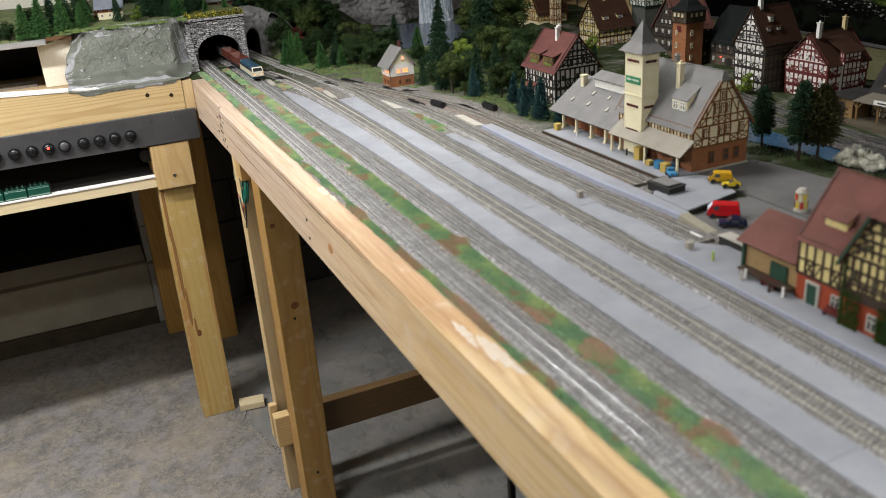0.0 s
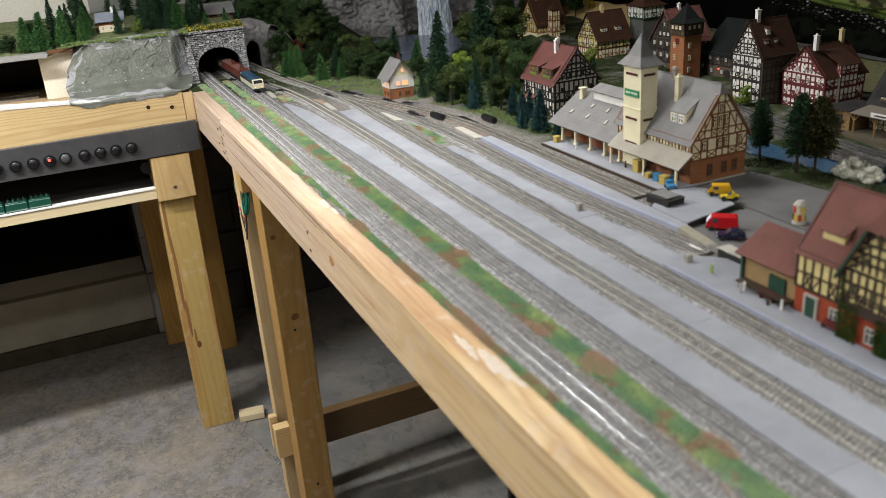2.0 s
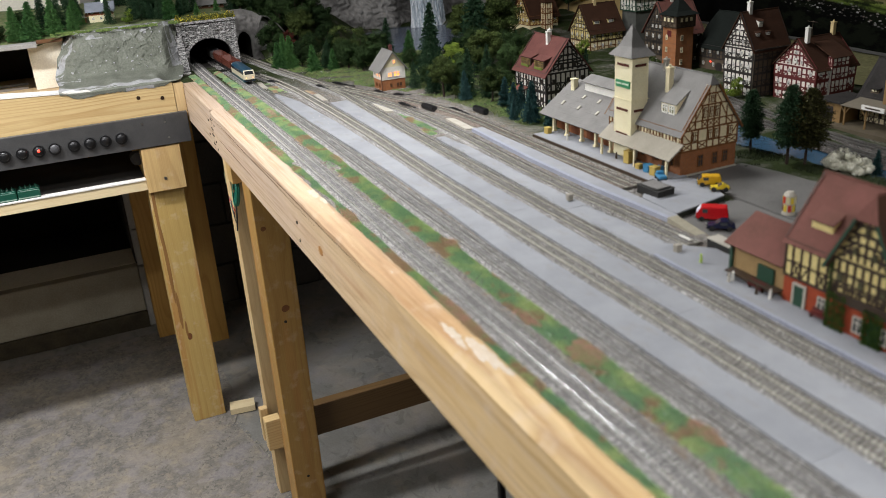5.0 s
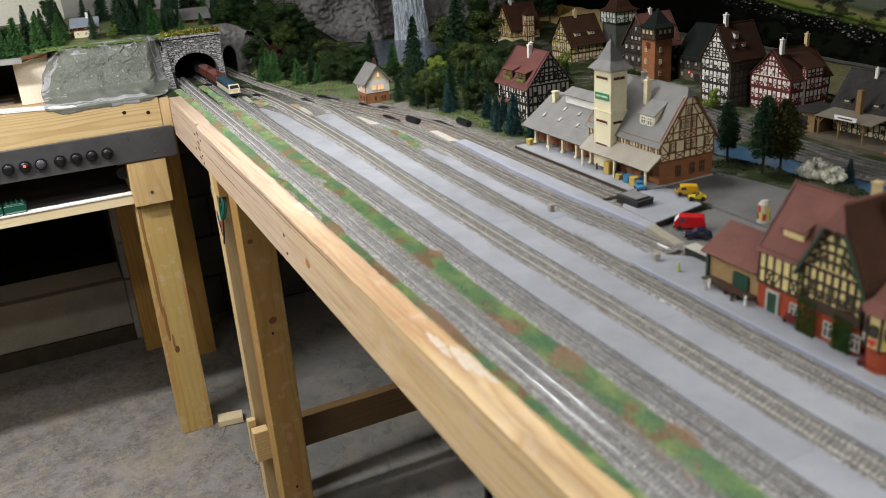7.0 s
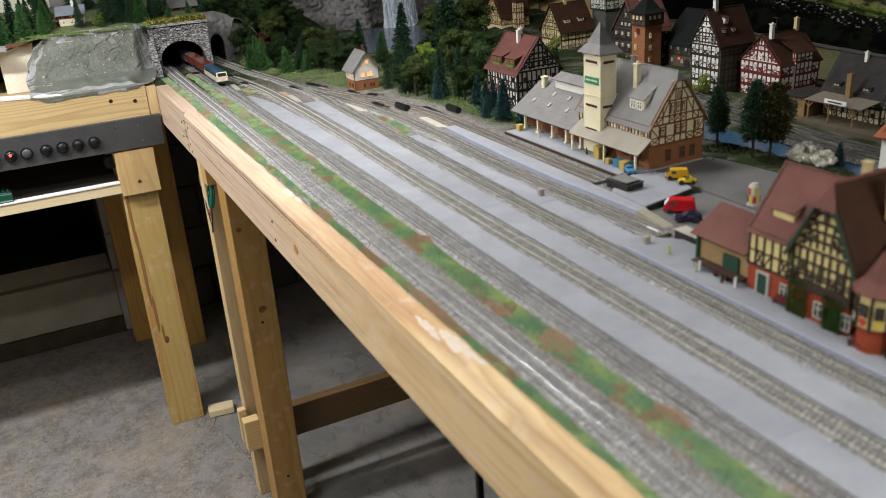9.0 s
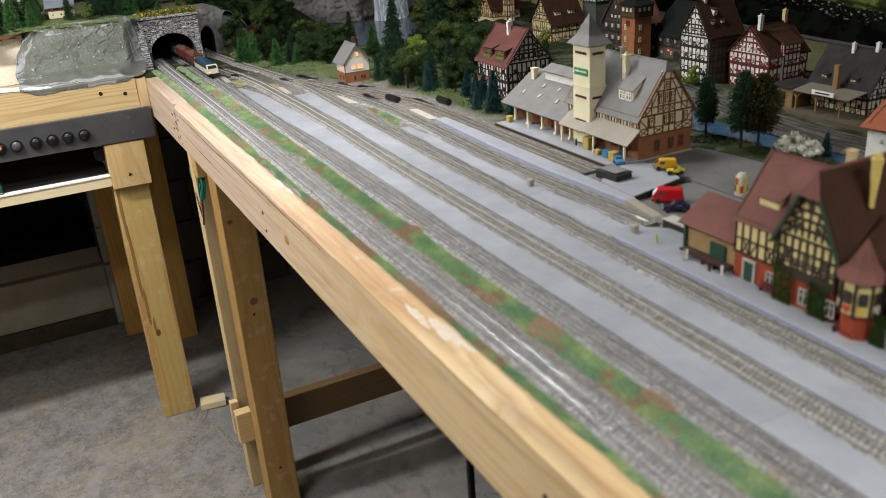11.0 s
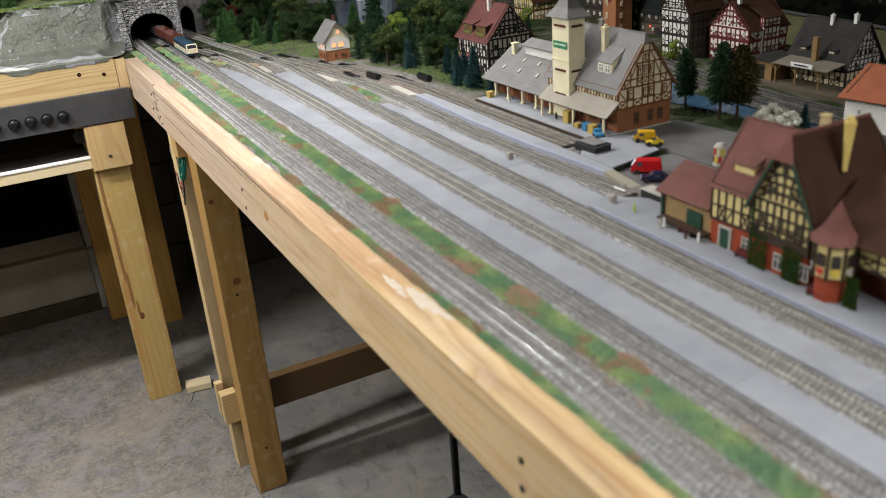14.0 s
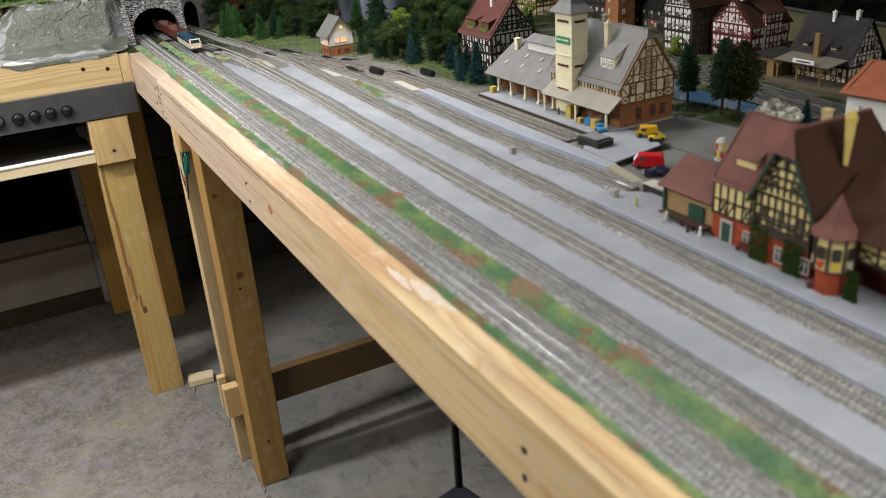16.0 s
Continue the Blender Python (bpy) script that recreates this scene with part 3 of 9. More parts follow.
# ---- layout ground ----
def ground_height(x, y):
    z = T
    wild = smooth(0.80, 1.0, x) * smooth(1.5, 1.8, y) + smooth(2.3, 2.6, y) * smooth(0.55, 0.7, x) + smooth(1.1, 1.25, x)
    wild = min(1.0, wild)
    z += wild * (0.006 * noise.noise(Vector((x * 9, y * 9, 1))) + 0.003 * noise.noise(Vector((x * 30, y * 30, 5))))
    # wooded bank right of the tunnels
    z += 0.12 * smooth(2.85, 3.35, y) * (1 - smooth(0.95, 1.2, x)) * smooth(0.60, 0.72, x)
    z += 0.03 * smooth(2.5, 2.8, y) * smooth(1.5, 1.65, x)
    # mill stream and lake
    bed = 1.248 + 0.12 * smooth(1.25, 1.5, y) + 0.018 * math.sin(y * 9)
    z -= 0.016 * (1 - smooth(0.03, 0.058, abs(x - bed))) * smooth(0.7, 0.8, y) * (1 - smooth(1.65, 1.8, y))
    lake = ((x - 1.33) / 0.36) ** 2 + ((y - 3.05) / 0.36) ** 2
    z -= 0.02 * (1 - smooth(0.75, 1.1, lake))
    z -= 0.02 * smooth(1.74, 1.80, x) * (1 - smooth(2.3, 2.42, y))
    # sunken loading yard
    z -= 0.004 * smooth(0.812, 0.822, x) * (1 - smooth(0.95, 0.965, x)) * smooth(0.84, 0.85, y) * (1 - smooth(0.985, 0.99, y))
    return z


k = Nodes("scatter-covered layout ground")
v = k.coords()
big = k.noise(v, 11, 5.0)
mid = k.noise(v, 70, 4.0)
fine = k.noise(v, 900, 3.0)
vo = k.add("ShaderNodeTexVoronoi", Scale=620.0)
k.link(v, vo.inputs["Vector"])
sc = k.add("ShaderNodeSeparateColor")
k.link(vo.outputs["Color"], sc.inputs[0])
soil = k.ramp(sc.outputs[0], [(0.0, (0.05, 0.045, 0.04)), (0.5, (0.16, 0.148, 0.134)), (1.0, (0.35, 0.335, 0.31))])
green = k.ramp(fine, [(0.3, (0.012, 0.020, 0.007)), (0.7, (0.050, 0.066, 0.022))])
soil = k.mix(k.ramp(mid, [(0.50, (0, 0, 0)), (0.72, (0.6,) * 3)]), soil, (0.20, 0.14, 0.09))
sep = k.add("ShaderNodeSeparateXYZ")
k.link(v, sep.inputs[0])
yard = k.add("ShaderNodeMapRange")
yard.inputs["From Min"].default_value, yard.inputs["From Max"].default_value = 0.875, 0.94
k.link(sep.outputs["X"], yard.inputs["Value"])
far = k.add("ShaderNodeMapRange")
far.inputs["From Min"].default_value, far.inputs["From Max"].default_value = 2.25, 2.65
k.link(sep.outputs["Y"], far.inputs["Value"])
both = k.add("ShaderNodeMath")
both.operation = "MAXIMUM"
k.link(yard.outputs[0], both.inputs[0])
k.link(far.outputs[0], both.inputs[1])
patch = k.ramp(big, [(0.34, (0.25,) * 3), (0.5, (1, 1, 1))])
g = k.add("ShaderNodeMath")
g.operation = "MULTIPLY"
k.link(both.outputs[0], g.inputs[0])
k.link(patch, g.inputs[1])
k.bump(fine, 0.6, 0.0008)
k.sheen = 0.1
GROUND = k.done(k.mix(g.outputs[0], soil, green), 0.95)

bm = bmesh.new()
xs = [0.3765 + (2.08 - 0.3765) * i / 130 for i in range(131)]
ys = [-0.5 + (3.62 + 0.5) * i / 300 for i in range(301)]
grid = [[bm.verts.new((x, y, ground_height(x, y))) for x in xs] for y in ys]
for j in range(300):
    for i in range(130):
        if ys[j] > 2.96 and xs[i] < 0.66:
            continue
        bm.faces.new((grid[j][i], grid[j][i + 1], grid[j + 1][i + 1], grid[j + 1][i]))
for f in bm.faces:
    f.smooth = True
tagged(part("ground", bm, GROUND), "scatter-covered ground of the model landscape", "ground", kind="structure")
tagged(part("ground_edge", boxes((0.337, 0.3785, 2.701, 2.965, 1.10, T + 0.0008)), GROUND), "scatter-covered strip of ground at the hill's foot", "ground", kind="structure")
tagged(part("tunnel_floor", boxes((0.376, 0.66, 2.95, 3.62, 1.16, T - 0.001)), plain("tunnel bed", (0.06, 0.055, 0.05), 0.95)), "dark track bed inside the tunnel", "ground", kind="structure")

k = Nodes("cast resin water")
v = k.coords()
WATER = k.done(k.ramp(k.noise(v, 25, 3.0), [(0.35, (0.11, 0.14, 0.20)), (0.65, (0.18, 0.215, 0.28))]), 0.18)
k.bump(k.noise(v, 120, 2.0), 0.15, 0.001)
bm = bmesh.new()
prism(bm, [(1.33 + 0.40 * math.cos(a * math.pi / 14), 3.05 + 0.40 * math.sin(a * math.pi / 14)) for a in range(28)], "z", T - 0.03, T - 0.007)
tagged(part("lake", bm, WATER), "still grey-blue lake below the waterfall", "water", kind="structure")
bm = bmesh.new()
line = [(1.248 + 0.12 * smooth(1.25, 1.5, y) + 0.018 * math.sin(y * 9), y) for y in [0.72 + 0.03 * i for i in range(34)]]
prism(bm, [(x - 0.056, y) for x, y in line] + [(x + 0.056, y) for x, y in reversed(line)], "z", T - 0.014, T - 0.007)
tagged(part("stream", bm, plain("blue stream resin", (0.050, 0.115, 0.19), 0.15)), "blue stream running past the goods yard", "water", kind="structure")

# ---- tracks ----
BALLAST = gravel("grey ballast chippings", (0.036, 0.034, 0.034), (0.215, 0.205, 0.195), (0.45, 0.435, 0.415), 700.0, (0.125, 0.112, 0.098))
# town line gets darker copies: its dim light sits in the colours
BALLAST_DARK = gravel("dimmed brown ballast", (0.022, 0.019, 0.017), (0.085, 0.075, 0.066), (0.20, 0.185, 0.17), 760.0)
RAIL = grainy("worn nickel rail", (0.86, 0.86, 0.85), (0.60, 0.59, 0.58), 30, 500, 0.26, 0.95, bump=0.1)
BALLAST_RUST = gravel("rusty brown ballast", (0.04, 0.03, 0.024), (0.15, 0.115, 0.092), (0.29, 0.24, 0.20), 760.0)
RAIL_DULL = grainy("rusty dull rail", (0.40, 0.385, 0.37), (0.13, 0.12, 0.11), 30, 500, 0.38, 0.85, bump=0.1)
SLEEPER = grainy("weathered brown sleeper", (0.150, 0.137, 0.118), (0.085, 0.076, 0.064), 80, 900, 0.85, vary=0.35)
SLEEPER_GREY = grainy("dusty grey sleeper", (0.165, 0.160, 0.158), (0.095, 0.092, 0.090), 80, 900, 0.85, vary=0.35)
SLEEPER_DARK = grainy("dimmed sleeper", (0.075, 0.068, 0.060), (0.035, 0.031, 0.028), 80, 900, 0.85, vary=0.35)
GAUGE = 0.0172

TRACKS = [
    ("near", [(0.408, -0.45), (0.4095, 0.3), (0.4125, 0.85), (0.4145, 1.2), (0.4195, 1.58), (0.4265, 2.17), (0.428, 2.55), (0.431, 2.9), (0.444, 3.55)], SLEEPER_GREY, RAIL, 0),
    ("train", [(0.4985, -0.45), (0.4985, 0.7), (0.5015, 1.35), (0.506, 1.7), (0.509, 2.2), (0.511, 2.73), (0.508, 2.95), (0.505, 3.55)], SLEEPER_GREY, RAIL_DULL, 0),
    ("yard", [(0.581, -0.45), (0.582, 0.45), (0.585, 0.7), (0.586, 1.05), (0.589, 1.3), (0.594, 1.5), (0.601, 1.7), (0.604, 2.0), (0.602, 2.35), (0.588, 2.55), (0.556, 2.75), (0.513, 2.95)], SLEEPER, RAIL, 0),
    ("yard", [(0.667, -0.45), (0.6675, 0.55), (0.671, 0.85), (0.674, 1.1), (0.678, 1.4), (0.684, 1.7), (0.691, 2.0), (0.699, 2.2), (0.688, 2.38), (0.642, 2.75), (0.615, 3.05), (0.61, 3.5)], SLEEPER, RAIL_DULL, 0),
    ("yard", [(0.762, 0.86), (0.760, 1.0), (0.754, 1.15), (0.753, 1.27), (0.757, 1.4), (0.763, 1.53), (0.767, 1.68), (0.764, 1.8), (0.752, 1.95), (0.728, 2.12), (0.694, 2.32)], SLEEPER, RAIL_DULL, 0),
    ("goods", [(0.846, 1.115), (0.844, 1.3), (0.848, 1.6), (0.848, 1.75), (0.828, 1.92), (0.786, 2.08), (0.716, 2.29)], SLEEPER, RAIL_DULL, 0),
    ("town", [(1.290, -0.2), (1.292, 1.0), (1.298, 1.12), (1.33, 1.33), (1.37, 1.5), (1.45, 1.9)], SLEEPER_DARK, RAIL_DULL, 1),
    ("town", [(1.340, -0.2), (1.342, 1.0), (1.348, 1.12), (1.38, 1.33), (1.42, 1.5), (1.50, 1.9)], SLEEPER_DARK, RAIL_DULL, 1),
]
LABELS = {"near": "dusty ballasted track along the table edge", "train": "ballasted through track between the weeds", "yard": "ballasted yard siding with tan rail chairs",
          "goods": "goods siding beside the loading platform", "town": "double-track line in front of the old town"}


def even_points(pts, step):
    """Points at even steps along a smoothed line: x, y and the turn of the line."""
    n = int((pts[-1][1] - pts[0][1]) / 0.004)
    ys = np.linspace(pts[0][1], pts[-1][1], n)
    x = np.interp(ys, [p[1] for p in pts], [p[0] for p in pts])
    kernel = np.ones(41) / 41
    x = np.convolve(np.pad(x, 20, mode="edge"), kernel, mode="valid")
    s = np.concatenate([[0], np.cumsum(np.hypot(np.diff(x), np.diff(ys)))])
    at = np.arange(0, s[-1], step)
    px, py = np.interp(at, s, x), np.interp(at, s, ys)
    tx, ty = np.gradient(px), np.gradient(py)
    return [(float(a), float(b), math.atan2(-float(c), float(d))) for a, b, c, d in zip(px, py, tx, ty)]


def ribbon(bm, pts, offsets, closed=False):
    """A profile of (sideways, height) drawn along the line."""
    rows = []
    for x, y, a in pts:
        c, s = math.cos(a), math.sin(a)
        rows.append([bm.verts.new((x + c * o, y + s * o, h)) for o, h in offsets])
    m = len(offsets)
    for r0, r1 in zip(rows, rows[1:]):
        for j in range(m if closed else m - 1):
            bm.faces.new((r0[j], r0[(j + 1) % m], r1[(j + 1) % m], r1[j]))
    return bm


CHAIR_TAN = grainy("tan rail chair", (0.52, 0.50, 0.425), (0.36, 0.34, 0.28), 80, 900, 0.7, vary=0.25)
CHAIR_DULL = grainy("dull rail chair", (0.48, 0.47, 0.44), (0.27, 0.26, 0.245), 80, 900, 0.7, vary=0.4)
sleeper_mesh = {}
for mat, chair in ((SLEEPER, CHAIR_TAN), (SLEEPER_GREY, CHAIR_DULL), (SLEEPER_DARK, grainy("dimmed rail chair", (0.20, 0.19, 0.17), (0.09, 0.085, 0.075), 80, 900, 0.7, vary=0.4))):
    bm = boxes((-0.0150, 0.0150, -0.0014, 0.0014, -0.002, 0.0018))
    for s in (-1, 1):
        for inner, outer in ((0.0057, 0.0076), (0.0096, 0.0118)):
            lo, hi = sorted((s * inner, s * outer))
            box(bm, lo, hi, -0.0015, 0.0015, 0.0018, 0.0032)
    bm.faces.ensure_lookup_table()
    for i, f in enumerate(bm.faces):
        f.material_index = 0 if i < 6 else 1
    me = bpy.data.meshes.new("sleeper")
    bm.to_mesh(me)
    bm.free()
    me.materials.append(mat)
    me.materials.append(chair)
    sleeper_mesh[mat.name] = me

SLEEPER_JOBS = []
for word, line, sl, ra, low in TRACKS:
    base = T - 0.002 * low + 0.0005
    t = thing("track", pose(0, 0, 0), LABELS[word], "track", group="railway tracks")
    bm = bmesh.new()
    path = even_points(line, 0.03)
    ribbon(bm, path, [(-0.026, base - 0.003), (-0.018, base + 0.0038), (0.0, base + 0.0041), (0.018, base + 0.0038), (0.026, base - 0.003)])
    for f in bm.faces:
        f.smooth = True
    part("ballast_bed", bm, BALLAST_DARK if low else BALLAST_RUST if word == "goods" else BALLAST, t)
    for side_of in (-1, 1):
        bm = bmesh.new()
        o, h = side_of * GAUGE / 2, base + 0.0048
        ribbon(bm, path, [(o - 0.0008, h), (o - 0.00045, h + 0.0028), (o + 0.00045, h + 0.0028), (o + 0.0008, h)], True)
        part("rail", bm, ra, t)
    SLEEPER_JOBS.append((t, line, sl, base))

# ---- paving between the tracks ----
k = Nodes("smooth grey card paving")
v = k.coords()
col = k.ramp(k.noise(v, 13, 4.0, 0.6), [(0.36, (0.237, 0.246, 0.266)), (0.64, (0.299, 0.308, 0.328))])
col = k.mix(k.ramp(k.noise(k.coords((1, 0.4, 1)), 55, 4.0, 0.65), [(0.55, (0, 0, 0)), (0.72, (0.45,) * 3)]), col, (0.235, 0.215, 0.190))
fine = k.noise(v, 420, 4.0, 0.65)
col = k.mix(k.ramp(fine, [(0.30, (0.35,) * 3), (0.44, (0, 0, 0))]), col, (0.15, 0.145, 0.14))
rnd = k.add("ShaderNodeObjectInfo").outputs["Random"]
col = k.mix(0.10, col, k.ramp(rnd, [(0.0, (0.20, 0.20, 0.21)), (1.0, (0.42, 0.42, 0.43))]))
k.bump(fine, 0.2, 0.0005)
k.sheen = 0.35
PAVE = k.done(col, 0.75)
PAVE_BLUE = grainy("bluish grey platform edge", (0.32, 0.335, 0.40), (0.25, 0.26, 0.31), 20, 300, 0.75, bump=0.15)
PAD = grainy("pale plaster pad", (0.46, 0.43, 0.37), (0.37, 0.34, 0.28), 40, 500, 0.9)


def paving(left, right, cuts, z, label, group):
    for a, b in zip(cuts, cuts[1:]):
        ys = [a + 0.0003 + (b - a - 0.0006) * i / 8 for i in range(9)]
        bm = bmesh.new()
        lift = random.uniform(-0.0003, 0.0003)
        prism(bm, [(lerp_line(left, y), y) for y in ys] + [(lerp_line(right, y), y) for y in reversed(ys)], "z", T - 0.002, z + lift)
        tagged(part("paving_slab", bm, PAVE), label, "paving", group, "structure")


PAVE_A = ([(0.519, -0.45), (0.519, 0.45), (0.5215, 0.85), (0.524, 1.0), (0.5305, 1.2), (0.5325, 1.46), (0.529, 1.75), (0.520, 2.04), (0.530, 2.33)], [(0.561, -0.45), (0.5635, 0.6), (0.565, 1.0), (0.568, 1.36), (0.5735, 1.57), (0.576, 1.9), (0.566, 2.2), (0.541, 2.33)])
PAVE_B = ([(0.603, -0.45), (0.605, 0.8), (0.608, 1.0), (0.613, 1.4), (0.624, 1.7), (0.628, 2.12)], [(0.645, -0.45), (0.646, 0.8), (0.651, 1.05), (0.655, 1.34), (0.662, 1.6), (0.669, 1.9), (0.675, 2.12)])
PAVE_C = ([(0.690, 0.84), (0.692, 1.1), (0.699, 1.32), (0.705, 1.5), (0.708, 1.62)], [(0.735, 0.84), (0.738, 0.95), (0.732, 1.12), (0.731, 1.27), (0.734, 1.4), (0.736, 1.5), (0.728, 1.62)])
paving(*PAVE_A, [-0.45, 0.42, 0.80, 1.215, 1.56, 1.95, 2.33], T + 0.0045, "smooth grey paving between two sidings", "yard paving")
paving(*PAVE_B, [-0.45, 0.35, 0.70, 1.12, 1.42, 1.75, 2.12], T + 0.0045, "smooth grey paving between two sidings", "yard paving")
paving(*PAVE_C, [0.84, 1.08, 1.26, 1.44, 1.62], T + 0.0045, "smooth grey paving beside the siding", "yard paving")
for x0, x1, y0, y1 in ((0.530, 0.548, 2.46, 2.55), (0.622, 0.640, 2.17, 2.26), (0.712, 0.734, 1.93, 2.03), (0.795, 0.818, 1.65, 1.76)):
    bm = bmesh.new()
    prism(bm, [(x0, y0), (x1 - 0.004, y0 - 0.01), (x1, y1), (x0 + 0.005, y1 + 0.006)], "z", T - 0.002, T + 0.0035)
    tagged(part("plaster_pad", bm, PAD), "pale unpainted plaster patch between the tracks", "paving", "plaster patches", "structure")

# loose chippings strewn over the edges of the paving
crumb = random.Random(31)
EDGES = [*PAVE_A, *PAVE_B, *PAVE_C]
vs, fs = [], []
while len(fs) < 24000:
    line = crumb.choice(EDGES)
    y = crumb.uniform(max(line[0][1], -0.2), line[-1][1])
    if noise.noise(Vector((line[0][0] * 90, y * 13, 5))) < crumb.uniform(-0.25, 0.35):
        continue
    x = lerp_line(line, y) + crumb.gauss(0, 0.0035)
    s, a = crumb.uniform(0.0004, 0.0010), crumb.uniform(0, 6.28)
    b = len(vs)
    vs += [(x + s * math.cos(a + 2.09 * i), y + s * math.sin(a + 2.09 * i), T + 0.0041) for i in range(3)] + [(x, y, T + 0.0047 + s * crumb.uniform(0.5, 1.0))]
    fs += [(b, b + 1, b + 3), (b + 1, b + 2, b + 3), (b + 2, b, b + 3)]
crumb_mesh = bpy.data.meshes.new("chippings")
crumb_mesh.from_pydata(vs, [], fs)
tagged(held("chippings", crumb_mesh, BALLAST), "loose grey chippings strewn over the paving edges", "gravel", kind="stuff")

# station platform, loading dock and their walls
bm = bmesh.new()
prism(bm, [(0.694, -0.45), (0.695, 0.5), (0.697, 0.855), (0.735, 0.875), (0.80, 0.80), (0.80, -0.45)], "z", T - 0.004, T + 0.0055)
tagged(part("station_platform", bm, PAVE), "pale grey station platform", "platform", kind="structure")
bm = bmesh.new()
prism(bm, [(0.6895, -0.45), (0.6905, 0.5), (0.6925, 0.855), (0.6965, 0.855), (0.6945, 0.5), (0.6935, -0.45)], "z", T - 0.004, T + 0.0062)
tagged(part("platform_edge", bm, PAVE_BLUE), "bluish kerb of the station platform", "kerb", kind="structure")
bm = bmesh.new()
prism(bm, [(0.795, 0.955), (0.793, 1.02), (0.7865, 1.166), (0.788, 1.36), (0.801, 1.63), (0.826, 1.63), (0.8265, 1.405), (0.8225, 1.22), (0.820, 1.05), (0.816, 0.955)], "z", T - 0.004, T + 0.007)
tagged(part("siding_platform", bm, PAVE), "low grey platform strip between two sidings", "platform", kind="structure")
bm = bmesh.new()
prism(bm, [(0.7945, 0.954), (0.7925, 1.02), (0.786, 1.166), (0.7875, 1.36), (0.8005, 1.631), (0.808, 1.631), (0.7955, 1.36), (0.7945, 1.166), (0.801, 1.02), (0.803, 0.954)], "z", T - 0.004, T + 0.0074)
tagged(part("platform_edge", bm, PAVE_BLUE), "bluish kerb of the platform strip", "kerb", kind="structure")
bm = bmesh.new()
prism(bm, [(0.8162, 0.960), (0.932, 0.984), (0.961, 1.05), (0.945, 1.085), (0.90, 1.10), (0.83, 1.06), (0.8205, 1.05)], "z", T - 0.004, T + 0.0085)
tagged(part("loading_dock", bm, PAVE), "raised grey concrete loading dock", "platform", kind="structure")
bm = bmesh.new()
prism(bm, [(0.8175, 0.9585), (0.931, 0.9823), (0.931, 0.9840), (0.8175, 0.9602)], "z", T - 0.006, T + 0.0068)
tagged(part("dock_wall", bm, grainy("mossy black dock wall", (0.022, 0.026, 0.018), None, 60, 500, 0.95)), "mossy black wall under the dock's edge", "wall", kind="structure")
bm = bmesh.new()
prism(bm, [(0.9535, T - 0.002), (0.9535, T + 0.0085), (0.885, T - 0.0005)], "x", 0.794, 0.812)
tagged(part("ramp_wall", bm, grainy("mossy concrete ramp", (0.35, 0.32, 0.245), (0.22, 0.20, 0.14), 40, 500, 0.9)), "sloping mossy end of the dock wall", "wall", kind="structure")
tagged(part("yard_wall", boxes((0.7765, 0.7975, 0.776, 0.846, T - 0.002, T + 0.0142), bevel=0.0008), grainy("dark stained concrete", (0.035, 0.034, 0.033), None, 40, 500, 0.9)), "low dark concrete pit wall beside the sunken yard", "wall", kind="structure")
tagged(part("yard_coping", boxes((0.7757, 0.7985, 0.775, 0.847, T + 0.0143, T + 0.0156), bevel=0.0005), PAD), "pale grey slab covering the dark pit wall", "kerb", kind="structure")
bm = bmesh.new()
prism(bm, [(0.9535, 0.60), (1.10, 0.66), (1.115, 0.90), (1.105, 1.03), (1.09, 1.112), (0.962, 1.112), (0.9625, 1.048), (0.9535, 1.03)], "z", T - 0.006, T + 0.0025)
tagged(part("station_road", bm, grainy("dark smooth asphalt", (0.160, 0.156, 0.148), (0.100, 0.096, 0.090), 12, 400, 0.62)), "dark asphalt forecourt behind the goods building", "road", kind="structure")

# static grass and weeds
GRASS = Nodes("flock grass")
v = GRASS.coords((1, 0.7, 0))
n1, n2 = GRASS.noise(v, 24, 2.0), GRASS.noise(v, 17, 3.0)
col = GRASS.ramp(n1, [(0.40, (0.23, 0.41, 0.25)), (0.49, (0.31, 0.48, 0.27)), (0.57, (0.43, 0.57, 0.28)), (0.66, (0.55, 0.65, 0.31))])
brown = GRASS.ramp(n2, [(0.535, (0, 0, 0)), (0.585, (1, 1, 1))])
col = GRASS.mix(brown, col, (0.52, 0.31, 0.22))
isl = GRASS.add("ShaderNodeNewGeometry").outputs["Random Per Island"]
col = GRASS.mix(0.3, col, GRASS.ramp(isl, [(0.0, (0.10, 0.17, 0.08)), (1.0, (0.42, 0.54, 0.22))]))
GRASS = GRASS.done(col, 0.85)
k = Nodes("dull meadow flock")
isl = k.add("ShaderNodeNewGeometry").outputs["Random Per Island"]
patches = k.noise(k.coords(), 22, 3.0)
c = k.mix(k.ramp(patches, [(0.42, (0, 0, 0)), (0.6, (1, 1, 1))]), k.ramp(isl, [(0.0, (0.06, 0.12, 0.03)), (1.0, (0.26, 0.37, 0.11))]), k.ramp(isl, [(0.0, (0.10, 0.12, 0.045)), (1.0, (0.30, 0.33, 0.14))]))
MEADOW = k.done(c, 0.9)
k = Nodes("dark verge flock")
isl = k.add("ShaderNodeNewGeometry").outputs["Random Per Island"]
VERGE = k.done(k.ramp(isl, [(0.0, (0.012, 0.022, 0.008)), (1.0, (0.05, 0.065, 0.022))]), 0.9)


